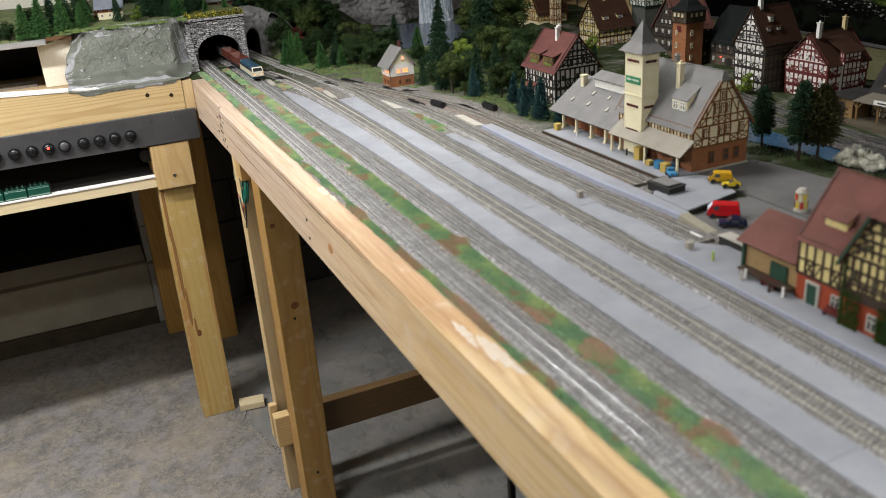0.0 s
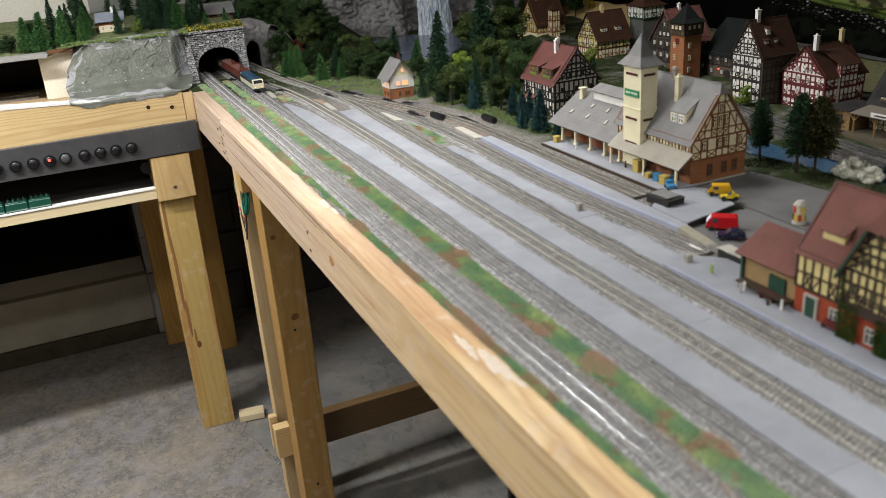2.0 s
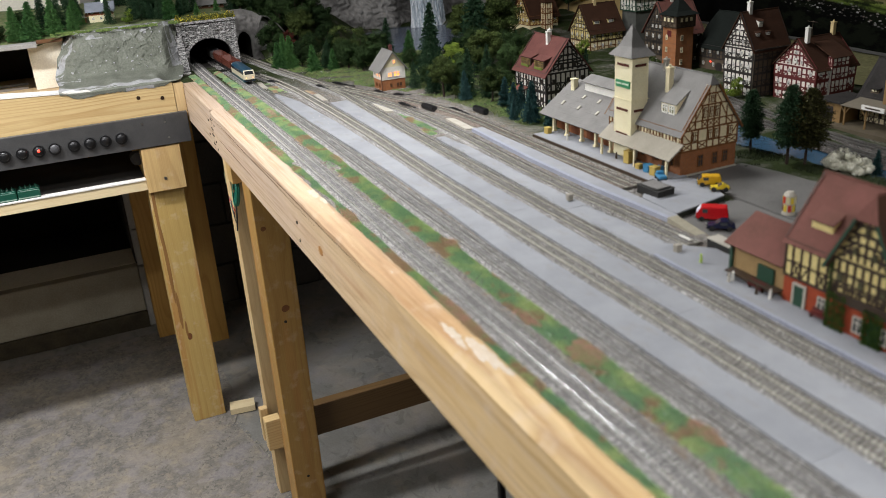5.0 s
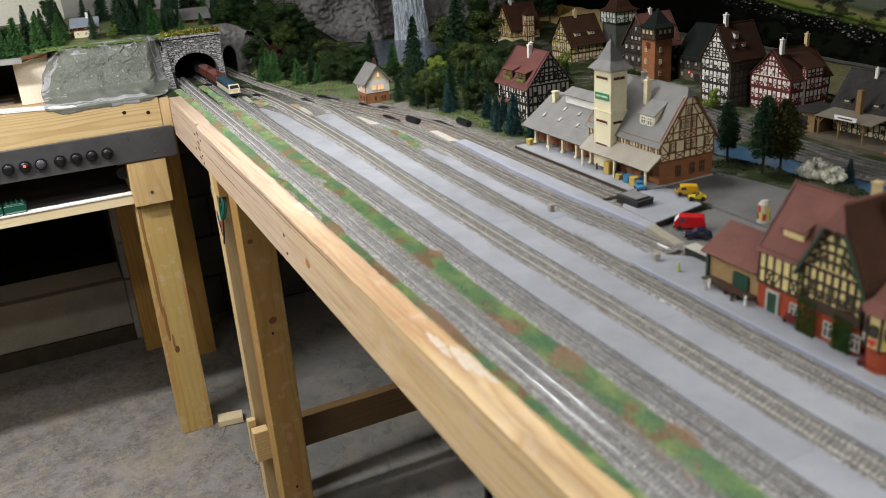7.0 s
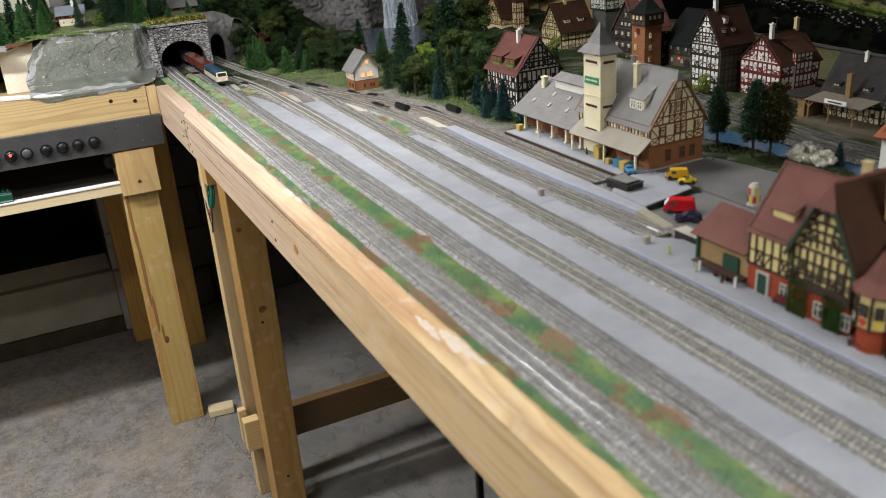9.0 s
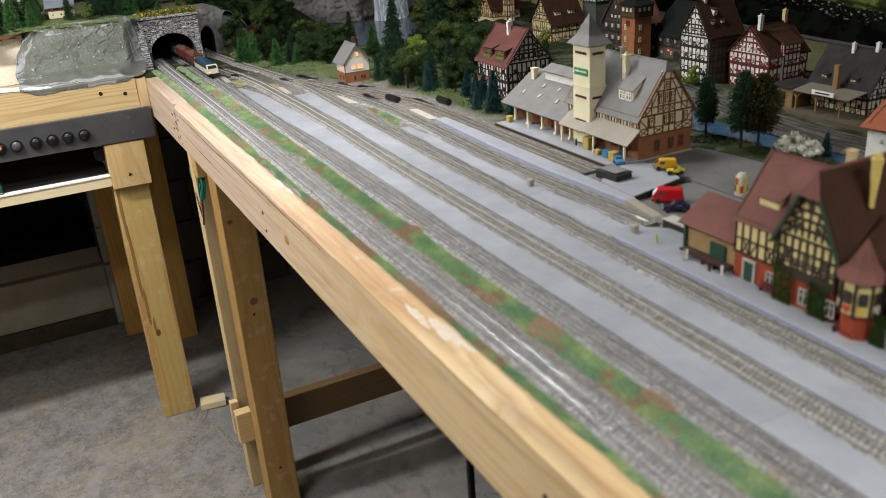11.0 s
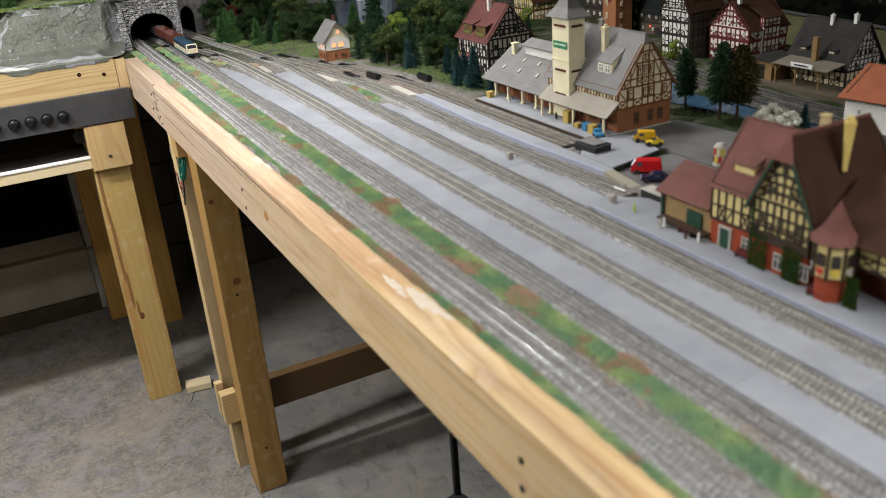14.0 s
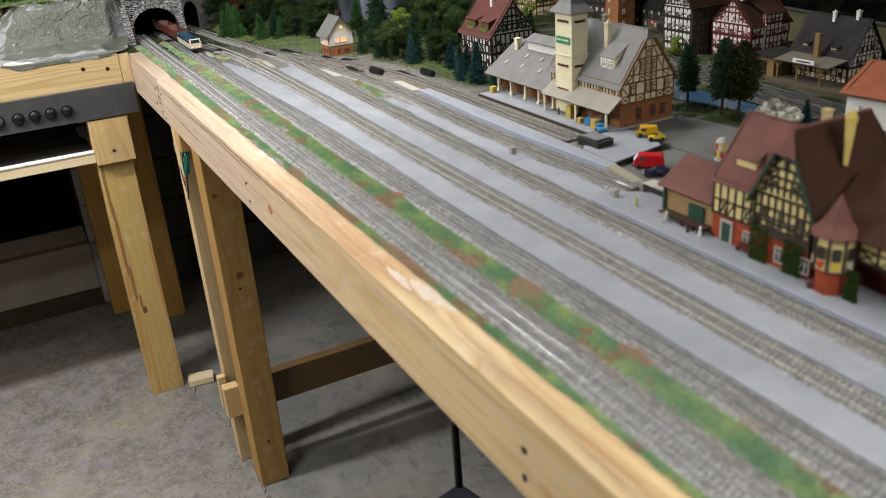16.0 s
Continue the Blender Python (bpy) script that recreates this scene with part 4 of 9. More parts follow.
def tufts(name, label, count, where, height, seed, material=None):
    """Short upright fibres scattered in patches; where(rng) gives x, y, a base and a thickness of growth, or None."""
    rng = random.Random(seed)
    vs, fs = [], []
    while count > 0:
        count -= 1
        p = where(rng)
        if not p:
            continue
        x, y, z, g = p
        for _ in range(3):
            a, h = rng.uniform(0, 6.28), height * g * rng.uniform(0.45, 1.1)
            w = rng.uniform(0.0005, 0.0011)
            lx, ly = rng.gauss(0, 0.0012), rng.gauss(0, 0.0012)
            cx, cy = x + rng.gauss(0, 0.001), y + rng.gauss(0, 0.001)
            b = len(vs)
            vs += [(cx - w * math.cos(a), cy - w * math.sin(a), z), (cx + w * math.cos(a), cy + w * math.sin(a), z), (cx + lx, cy + ly, z + h)]
            fs.append((b, b + 1, b + 2))
    me = bpy.data.meshes.new(name)
    me.from_pydata(vs, [], fs)
    return tagged(held(name, me, material or GRASS), label, "grass", kind="stuff")


def strip(x0, x1, cut, y0=-0.4, y1=2.85, lumps=14.0, wider=0.0):
    def where(rng):
        y = rng.uniform(y0, y1)
        f = rng.random()
        x = x0(y) + (x1(y) - x0(y)) * f
        g = noise.noise(Vector((x * 40, y * lumps, 3.3)))
        if g < (cut if y > 1.0 else cut - wider):
            return None
        edge = min(f, 1 - f) * 4
        return x, y, T - 0.0005, min(1.0, 0.45 + edge * 0.5) * (0.7 + 0.6 * max(0, g))
    return where


tufts("weed_strip", "green and rusty flock weeds between two tracks", 52000, strip(lambda y: 0.4455 + 0.005 * smooth(0.9, 1.5, y) + 0.010 * smooth(1.9, 2.5, y), lambda y: 0.4865 + 0.005 * smooth(1.2, 2, y) - 0.010 * smooth(2.1, 2.5, y), -0.60, lumps=8, wider=-0.06), 0.0068, 1)
tufts("weed_strip", "patchy green flock weeds along the table edge", 26000, strip(lambda y: 0.3775, lambda y: 0.3935 + 0.010 * smooth(1, 1.6, y), -0.38, lumps=9, wider=0.15), 0.0062, 2)
tufts("weed_strip", "stray flock tufts creeping into the ballast", 9000, strip(lambda y: 0.437 + 0.006 * smooth(0.8, 1.5, y), lambda y: 0.491 + 0.004 * smooth(1.2, 2, y), 0.12, lumps=20), 0.0042, 11)
tufts("weed_strip", "stray rusty flock beside the near track", 6000, strip(lambda y: 0.378, lambda y: 0.402, 0.16, lumps=22), 0.004, 12)
tufts("weed_patch", "mossy grass patch between the far sidings", 5000, strip(lambda y: 0.714 + 0.10 * (y - 1.7), lambda y: 0.752, -0.2, 1.66, 1.91, 30), 0.005, 3)
tufts("weed_patch", "mossy grass beside the loop", 4000, strip(lambda y: 0.545, lambda y: 0.578, -0.1, 2.36, 2.52, 30), 0.005, 4)

k = Nodes("withered russet flock")
isl = k.add("ShaderNodeNewGeometry").outputs["Random Per Island"]
RUSSET = k.done(k.mix(k.ramp(k.noise(k.coords(), 60, 3.0), [(0.42, (0, 0, 0)), (0.6, (0.7,) * 3)]), k.ramp(isl, [(0.0, (0.36, 0.22, 0.16)), (1.0, (0.78, 0.54, 0.42))]), (0.44, 0.44, 0.24)), 0.9)


def patch_at(x, y, rx, ry):
    """A lobed patch of growth round one spot."""
    def where(rng):
        a, r = rng.uniform(0, 6.28), rng.random() ** 0.6
        g = r * (0.8 + 0.5 * noise.noise(Vector((math.cos(a) * 1.5 + x * 40, math.sin(a) * 1.5, y * 30))))
        return x + rx * g * math.cos(a), y + ry * g * math.sin(a), T - 0.0005, 1.15 - 0.4 * r
    return where


for px, py, rx, ry, many in ((0.466, 0.683, 0.022, 0.034, 2600), (0.478, 0.500, 0.012, 0.035, 1500), (0.386, 0.862, 0.009, 0.085, 2400), (0.387, 1.262, 0.011, 0.045, 1500), (0.481, 1.055, 0.012, 0.030, 1200), (0.452, 0.79, 0.009, 0.030, 700),
                             (0.386, 1.73, 0.009, 0.045, 900), (0.385, 2.42, 0.008, 0.05, 500), (0.478, 1.60, 0.010, 0.04, 700), (0.472, 2.12, 0.010, 0.05, 600), (0.485, 0.36, 0.010, 0.05, 900), (0.620, 2.30, 0.022, 0.04, 700)):
    tufts("withered_weeds", "withered russet flock weeds beside the track", many, patch_at(px, py, rx, ry), 0.0066, 40 + many, RUSSET)


def meadow(rng):
    x, y = rng.uniform(0.66, 1.2), rng.uniform(1.6, 2.95)
    edge = lerp_line([(0.92, 1.6), (0.905, 1.85), (0.86, 2.1), (0.80, 2.25), (0.72, 2.42), (0.66, 2.7), (0.66, 2.95)], y)
    if x < edge or noise.noise(Vector((x * 14, y * 14, 9))) < -0.15:
        return None
    return x, y, ground_height(x, y) - 0.0005, 1.0


tufts("meadow", "short green flock meadow by the signal box", 60000, meadow, 0.005, 5, MEADOW)


def yard_green(rng):
    x, y = rng.uniform(1.08, 1.30), rng.uniform(0.72, 1.6)
    if noise.noise(Vector((x * 16, y * 16, 2))) < -0.1 or ground_height(x, y) < T - 0.008 or (x < 1.14 and 0.8 < y < 1.09):
        return None
    return x, y, ground_height(x, y) - 0.0005, 1.0


tufts("meadow", "rough green verge along the stream", 12000, yard_green, 0.006, 6, VERGE)

bm = bmesh.new()
prism(bm, [(0.8135, 0.845), (0.953, 0.845), (0.953, 0.975), (0.93, 0.982), (0.8165, 0.958)], "z", T - 0.006, T - 0.0012)
tagged(part("yard_floor", bm, MATS["dark smooth asphalt"]), "dark sunken asphalt yard beside the dock", "road", kind="structure")


# loose chippings strewn round the points
rng = random.Random(23)
vs, fs = [], []
for i in range(900):
    y = rng.uniform(1.55, 2.75)
    x = rng.uniform(0.50, 0.90) if y < 2.1 else rng.uniform(0.46, 0.80)
    if noise.noise(Vector((x * 20, y * 9, 4))) < 0.05:
        continue
    e = rng.uniform(0.0008, 0.0021)
    z = T + (0.0046 if rng.random() < 0.5 else 0.001)
    a = rng.uniform(0, 6.28)
    c, q = math.cos(a) * e, math.sin(a) * e
    b = len(vs)
    vs += [(x - c, y - q, z), (x + q, y - c, z), (x + c, y + q, z), (x - q, y + c, z), (x + 0.2 * e, y, z + 1.2 * e)]
    fs += [(b, b + 1, b + 4), (b + 1, b + 2, b + 4), (b + 2, b + 3, b + 4), (b + 3, b, b + 4)]
me = bpy.data.meshes.new("chippings")
me.from_pydata(vs, [], fs)
tagged(held("chippings", me, grainy("pale loose stone", (0.52, 0.51, 0.49), (0.34, 0.33, 0.32), 200, 900, 0.9)), "pale loose chippings strewn round the points", "chippings", kind="stuff")

# ---- model buildings ----
BRICK = Nodes("moulded orange brick")
v = BRICK.coords()
br = BRICK.add("ShaderNodeTexBrick", Scale=130.0)
br.inputs["Color1"].default_value, br.inputs["Color2"].default_value, br.inputs["Mortar"].default_value = (0.34, 0.13, 0.045, 1), (0.26, 0.09, 0.03, 1), (0.22, 0.12, 0.07, 1)
rot = BRICK.add("ShaderNodeMapping")
rot.inputs["Rotation"].default_value = (radians(90), 0, radians(35))
BRICK.link(v, rot.inputs["Vector"])
BRICK.link(rot.outputs[0], br.inputs["Vector"])
BRICK = BRICK.done(BRICK.mix(0.3, br.outputs["Color"], BRICK.ramp(BRICK.noise(v, 60), [(0.3, (0.18, 0.06, 0.02)), (0.7, (0.42, 0.17, 0.06))])), 0.75)
RED_WALL = grainy("painted red ground floor", (0.36, 0.07, 0.03), (0.24, 0.045, 0.02), 60, 700, 0.7)
CREAM = grainy("cream moulded plaster", (0.80, 0.71, 0.47), (0.70, 0.60, 0.38), 50, 700, 0.7)
CREAM_PALE = grainy("pale tower plaster", (0.76, 0.70, 0.48), (0.66, 0.58, 0.36), 30, 600, 0.65)
WHITEWASH = grainy("white infill plaster", (0.76, 0.73, 0.66), (0.60, 0.57, 0.50), 60, 700, 0.7)
YELLOW = grainy("yellow infill plaster", (0.72, 0.60, 0.27), (0.56, 0.44, 0.17), 60, 700, 0.7)
BROWN_T = grainy("brown timber", (0.20, 0.085, 0.03), None, 90, 800, 0.7)
BLACK_T = grainy("black timber", (0.022, 0.017, 0.014), None, 90, 800, 0.6)
RED_T = grainy("oxblood timber", (0.115, 0.014, 0.012), None, 90, 800, 0.6)
DARK_T = grainy("dark brown timber", (0.042, 0.024, 0.012), None, 90, 800, 0.6)
PALE_GLASS = plain("pale curtained glazing", (0.78, 0.73, 0.50), 0.3)
OLD_GLASS = plain("leaded greenish glazing", (0.20, 0.22, 0.11), 0.25)
GLASS = plain("dark model glazing", (0.05, 0.055, 0.06), 0.15)
LIT = glowing("lit orange window", (1.0, 0.30, 0.06), 2.6)
ROOF_GREY = grainy("grey slate card roof", (0.205, 0.198, 0.188), (0.145, 0.140, 0.132), 40, 900, 0.75)
ROOF_RED = grainy("faded red tile roof", (0.185, 0.076, 0.062), (0.105, 0.05, 0.036), 26, 500, 0.8)
ROOF_WINE = grainy("dark wine-red tile roof", (0.125, 0.047, 0.040), (0.070, 0.028, 0.023), 40, 900, 0.7)
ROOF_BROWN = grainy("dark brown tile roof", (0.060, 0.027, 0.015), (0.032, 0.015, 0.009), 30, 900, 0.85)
ROOF_DARK = grainy("sooty slate roof", (0.040, 0.036, 0.034), (0.014, 0.013, 0.012), 40, 900, 0.9)
ROOF_ORANGE = grainy("orange tile roof", (0.36, 0.12, 0.06), (0.26, 0.08, 0.04), 40, 900, 0.7)
ROOF_GREEN = grainy("dull green copper roof", (0.010, 0.013, 0.011), None, 40, 900, 0.95)
STONE = grainy("grey tower stone", (0.115, 0.117, 0.105), (0.07, 0.072, 0.064), 60, 700, 0.85, bump=0.6)
TIMBER_TAN = grainy("ochre window timber", (0.24, 0.16, 0.06), None, 90, 800, 0.7)
WHITE_P = plain("white plastic frame", (0.78, 0.76, 0.70), 0.5)
GREEN_P = plain("bottle green paint", (0.014, 0.055, 0.03), 0.5)
PIPE = plain("cream chimney", (0.60, 0.47, 0.24), 0.7)

FACES = {"front": lambda w, d: Matrix(((1, 0, 0, 0), (0, 0, -1, -d / 2), (0, 1, 0, 0), (0, 0, 0, 1))),
         "back": lambda w, d: Matrix(((-1, 0, 0, 0), (0, 0, 1, d / 2), (0, 1, 0, 0), (0, 0, 0, 1))),
         "left": lambda w, d: Matrix(((0, 0, -1, -w / 2), (-1, 0, 0, 0), (0, 1, 0, 0), (0, 0, 0, 1))),
         "right": lambda w, d: Matrix(((0, 0, 1, w / 2), (1, 0, 0, 0), (0, 1, 0, 0), (0, 0, 0, 1)))}


def beam(bm, m, u0, v0, u1, v1, wide, proud=0.0009):
    """A flat timber on the face m, from (u0, v0) to (u1, v1)."""
    a, b = Vector((u0, v0)), Vector((u1, v1))
    d = (b - a).normalized()
    s = Vector((-d.y, d.x)) * wide / 2
    ring = [a - s, b - s, b + s, a + s]
    lo = [bm.verts.new(m @ Vector((p.x, p.y, -0.0003))) for p in ring]
    hi = [bm.verts.new(m @ Vector((p.x, p.y, proud))) for p in ring]
    bm.faces.new(hi)
    for i in range(4):
        bm.faces.new((lo[i], lo[(i + 1) % 4], hi[(i + 1) % 4], hi[i]))


WINDOW_MESHES = {}


def window(parent, m, u, v, w, h, frame_mat=None, pane_mat=None, shutters=None):
    """A window of its own with a frame, a cross bar and a pane."""
    key = (round(w, 4), round(h, 4), (frame_mat or WHITE_P).name)
    if key not in WINDOW_MESHES:
        t = min(w, h) * 0.13
        bm = boxes((-w / 2, -w / 2 + t, -h / 2, h / 2, 0, 0.0016), (w / 2 - t, w / 2, -h / 2, h / 2, 0, 0.0016), (-w / 2 + t, w / 2 - t, h / 2 - t, h / 2, 0, 0.0016),
                   (-w / 2 + t, w / 2 - t, -h / 2, -h / 2 + t, 0, 0.0016), (-t / 2, t / 2, -h / 2 + t, h / 2 - t, 0, 0.0014), (-w / 2 + t, -t / 2, h * 0.12 - t / 2, h * 0.12 + t / 2, 0, 0.0013), (t / 2, w / 2 - t, h * 0.12 - t / 2, h * 0.12 + t / 2, 0, 0.0013))
        fm = bpy.data.meshes.new("window")
        bm.to_mesh(fm)
        bm.free()
        fm.materials.append(frame_mat or WHITE_P)
        WINDOW_MESHES[key] = fm
    pkey = (key[0], key[1], (pane_mat or GLASS).name, "pane")
    if pkey not in WINDOW_MESHES:
        pm = bpy.data.meshes.new("pane")
        bm = boxes((-w / 2 + 0.0002, w / 2 - 0.0002, -h / 2 + 0.0002, h / 2 - 0.0002, 0.0001, 0.0008))
        bm.to_mesh(pm)
        bm.free()
        pm.materials.append(pane_mat or GLASS)
        WINDOW_MESHES[pkey] = pm
    ob = held("window", WINDOW_MESHES[key], None, parent)
    ob.matrix_basis = m @ Matrix.Translation((u, v, 0.0002))
    held("pane", WINDOW_MESHES[pkey], None, ob)
    if shutters:
        for s in (-1, 1):
            part("shutter", boxes((s * w * 0.82 - w * 0.26, s * w * 0.82 + w * 0.26, -h / 2, h / 2, 0, 0.0012)), shutters, ob)
    return ob


def face_timber(bm, m, u0, u1, v0, v1, bays, wide, style):
    """Sill, rails, posts and braces of one storey on one face."""
    beam(bm, m, u0, v0 + wide / 2, u1, v0 + wide / 2, wide)
    beam(bm, m, u0, v1 - wide / 2, u1, v1 - wide / 2, wide)
    mid = (v0 + v1) / 2
    step = (u1 - u0) / bays
    for i in range(bays + 1):
        u = u0 + step * i
        u = min(max(u, u0 + wide / 2), u1 - wide / 2)
        beam(bm, m, u, v0 + wide, u, v1 - wide, wide, 0.0008)
    for i in range(bays):
        a, b = u0 + step * i + wide / 2, u0 + step * (i + 1) - wide / 2
        if (i + style) % 3 == 0:
            low = mid - (v1 - v0) * 0.06
            beam(bm, m, a, v0 + wide, b, low, wide * 0.75, 0.0006)
            beam(bm, m, b, v0 + wide, a, low, wide * 0.75, 0.0005)
            beam(bm, m, a, low, b, low, wide * 0.8, 0.0007)
        else:
            beam(bm, m, a, mid - (v1 - v0) * 0.08, b, mid - (v1 - v0) * 0.08, wide * 0.8, 0.0006)
            if (i + style) % 3 == 1:
                beam(bm, m, a, v0 + wide, b, mid - (v1 - v0) * 0.1, wide * 0.7, 0.0005)


def gable_timber(bm, m, half, v0, rise, rows, bays, wide, cut=1.0):
    """Rails, posts and braces inside a gable's triangle."""
    def room(v):
        return half * (1 - (v - v0) / rise) - wide * 0.7
    step = rise * cut / rows
    for r in range(rows):
        v = v0 + step * r
        if r:
            beam(bm, m, -room(v), v, room(v), v, wide)
        top = v + step - wide / 2
        h = room(top)
        k = max(1, bays - r)
        lim = half * (1 - r / rows * cut)
        for i in range(-k, k + 1):
            u = i * lim / (k + 0.6)
            up = min(top, v0 + rise * (1 - (abs(u) + wide) / half))
            if up > v + wide * 1.5:
                beam(bm, m, u, v + wide / 2, u, up, wide * 0.9, 0.0008)
        if k > 2 and top - v > wide * 3:
            mid = v + (top - v) * 0.42
            beam(bm, m, -room(mid), mid, room(mid), mid, wide * 0.8, 0.0007)
            for i in range(-k, k):
                if (i + r) % 2 == 0 and abs(i + 0.5) > 1:
                    u0, u1 = i * lim / (k + 0.6), (i + 1) * lim / (k + 0.6)
                    if max(abs(u0), abs(u1)) < room(mid):
                        beam(bm, m, u0, v + wide / 2, u1, mid, wide * 0.7, 0.0005)
        if h > wide * 2:
            beam(bm, m, -lim * 0.92 + wide, v + wide / 2, -h * 0.55, top, wide * 0.8, 0.0006)
            beam(bm, m, lim * 0.92 - wide, v + wide / 2, h * 0.55, top, wide * 0.8, 0.0006)
    beam(bm, m, -half, v0, -half * (1 - cut), v0 + rise * cut, wide)
    beam(bm, m, half, v0, half * (1 - cut), v0 + rise * cut, wide)


def tile_rows(parent, material, a, b, c, d, rows, thick=0.00014):
    """Courses of tiles, each lapping over the next, on the slope a b (eave) c d (ridge)."""
    a, b, c, d = (Vector(p) for p in (a, b, c, d))
    n = (b - a).cross(d - a).normalized()
    if n.z < 0:
        n = -n
    for r in range(rows):
        f0, f1 = r / rows, min(1.0, (r + 1.15) / rows)
        p = [a.lerp(d, f0), b.lerp(c, f0), b.lerp(c, f1), a.lerp(d, f1)]
        lift = [n * thick * 1.9, n * thick * 1.9, n * thick * 0.5, n * thick * 0.5]
        bm = bmesh.new()
        hi = [bm.verts.new(q + l) for q, l in zip(p, lift)]
        lo = [bm.verts.new(q) for q in p]
        bm.faces.new(hi)
        bm.faces.new((lo[0], lo[1], hi[1], hi[0]))
        bm.faces.new((lo[1], lo[2], hi[2], hi[1]))
        bm.faces.new((lo[3], lo[0], hi[0], hi[3]))
        part("tile_course", bm, material, parent)


def saddle_roof(parent, m, w, d, eave, rise, over, material, rows=14, hip=0.0, drop=0.0, verge=None, other=None):
    """Two tiled slopes over a block w wide (x) and d long (y), the ridge along y; hip: how much of the gables' tops is cut off sloping."""
    half = w / 2 + over
    e = eave - rise * over / (w / 2) - drop
    y = d / 2 + over * 0.8
    back = w / 2 * hip * 0.9
    for s, word in ((-1, "roof_slope"), (1, "roof_slope")):
        bm = bmesh.new()
        top = eave + rise
        if hip:
            f = 1 - hip
            zk, xk = e + (top - e) * f, s * half * (1 - f)
            slab(bm, (s * half, -y, e), (s * half, y, e), (xk, y, zk), (xk, -y, zk), 0.0018)
            slab(bm, (xk, -y, zk), (xk, y, zk), (0, y - back, top), (0, -y + back, top), 0.0018)
        else:
            slab(bm, (s * half, -y, e), (s * half, y, e), (0, y, top), (0, -y, top), 0.0018)
        tiles = other if other and s > 0 else material
        ob = part(word, bm, tiles, parent)
        ob.matrix_basis = m
        if hip:
            low = round(rows * f)
            tile_rows(ob, tiles, (s * half, -y, e), (s * half, y, e), (xk, y, zk + 0.0002), (xk, -y, zk + 0.0002), low)
            tile_rows(ob, tiles, (xk, -y, zk), (xk, y, zk), (0, y - back, top + 0.0002), (0, -y + back, top + 0.0002), rows - low)
        else:
            tile_rows(ob, tiles, (s * half, -y, e), (s * half, y, e), (0, y, top + 0.0002), (0, -y, top + 0.0002), rows)
    if verge:
        for s in (-1, 1):
            for q in (-1, 1):
                f = 1 - hip
                bm = bmesh.new()
                slab(bm, (s * half, q * (y + 0.0008), e + 0.0006), (s * half, q * (y - 0.0010), e + 0.0006), (s * half * (1 - f), q * (y - 0.0010), e + (eave + rise - e) * f + 0.0006), (s * half * (1 - f), q * (y + 0.0008), e + (eave + rise - e) * f + 0.0006), 0.0032)
                part("verge_board", bm, verge, parent).matrix_basis = m
    bm = bmesh.new()
    rod(bm, (0, -y + back, eave + rise + 0.0004), (0, y - back, eave + rise + 0.0004), 0.0013, n=6)
    part("ridge_tiles", bm, material, parent).matrix_basis = m
    if hip:
        for s in (-1, 1):
            bm = bmesh.new()
            f = 1 - hip
            x = half * hip
            z = e + (eave + rise - e) * f
            p = [(-x, s * y, z), (x, s * y, z), (0, s * (y - back), eave + rise)]
            vs = [bm.verts.new(q) for q in p] + [bm.verts.new((q[0], q[1] - s * 0.0015, q[2] - 0.0015)) for q in p]
            for q in ((0, 1, 2), (5, 4, 3), (0, 3, 4, 1), (1, 4, 5, 2), (2, 5, 3, 0)):
                bm.faces.new([vs[i] for i in q])
            bmesh.ops.recalc_face_normals(bm, faces=bm.faces)
            part("roof_hip", bm, material, parent).matrix_basis = m


def shed_dormer(parent, m, x, y, w, slope_x, z, h, wall, roof, depth, side=-1, panes=2, pane_mat=None, frame_mat=None, pitch=0.42):
    """A dormer on the slope that faces side; x, z: the foot of its front."""
    bm = bmesh.new()
    prism(bm, [(x, z - 0.004), (x, z + h), (x - side * depth, z + h + depth * pitch * 0.8 - 0.001), (x - side * depth, z - 0.004)], "y", y - w / 2, y + w / 2)
    d = part("dormer", bm, wall, parent)
    d.matrix_basis = m
    bm = bmesh.new()
    slab(bm, (x + side * 0.003, y - w / 2 - 0.002, z + h), (x + side * 0.003, y + w / 2 + 0.002, z + h), (x - side * depth * 1.25, y + w / 2 + 0.002, z + h + depth * pitch), (x - side * depth * 1.25, y - w / 2 - 0.002, z + h + depth * pitch), 0.0016)
    part("dormer_roof", bm, roof, d)
    f = Matrix(((0, 0, side, x), (-side * -1 * -1, 0, 0, y), (0, 1, 0, 0), (0, 0, 0, 1)))
    for i in range(panes):
        window(d, f, (i - (panes - 1) / 2) * w / panes * 0.9, z + h * 0.5, w / panes * 0.72, h * 0.7, frame_mat, pane_mat)


def chimney(parent, m, x, y, z0, z1, r, material, pot=True):
    bm = boxes((x - r, x + r, y - r, y + r, z0, z1), (x - r * 1.25, x + r * 1.25, y - r * 1.25, y + r * 1.25, z1, z1 + r * 0.5))
    if pot:
        rod(bm, (x, y, z1 + r * 0.5), (x, y, z1 + r * 1.4), r * 0.6, r * 0.5)
    part("chimney", bm, material, parent).matrix_basis = m


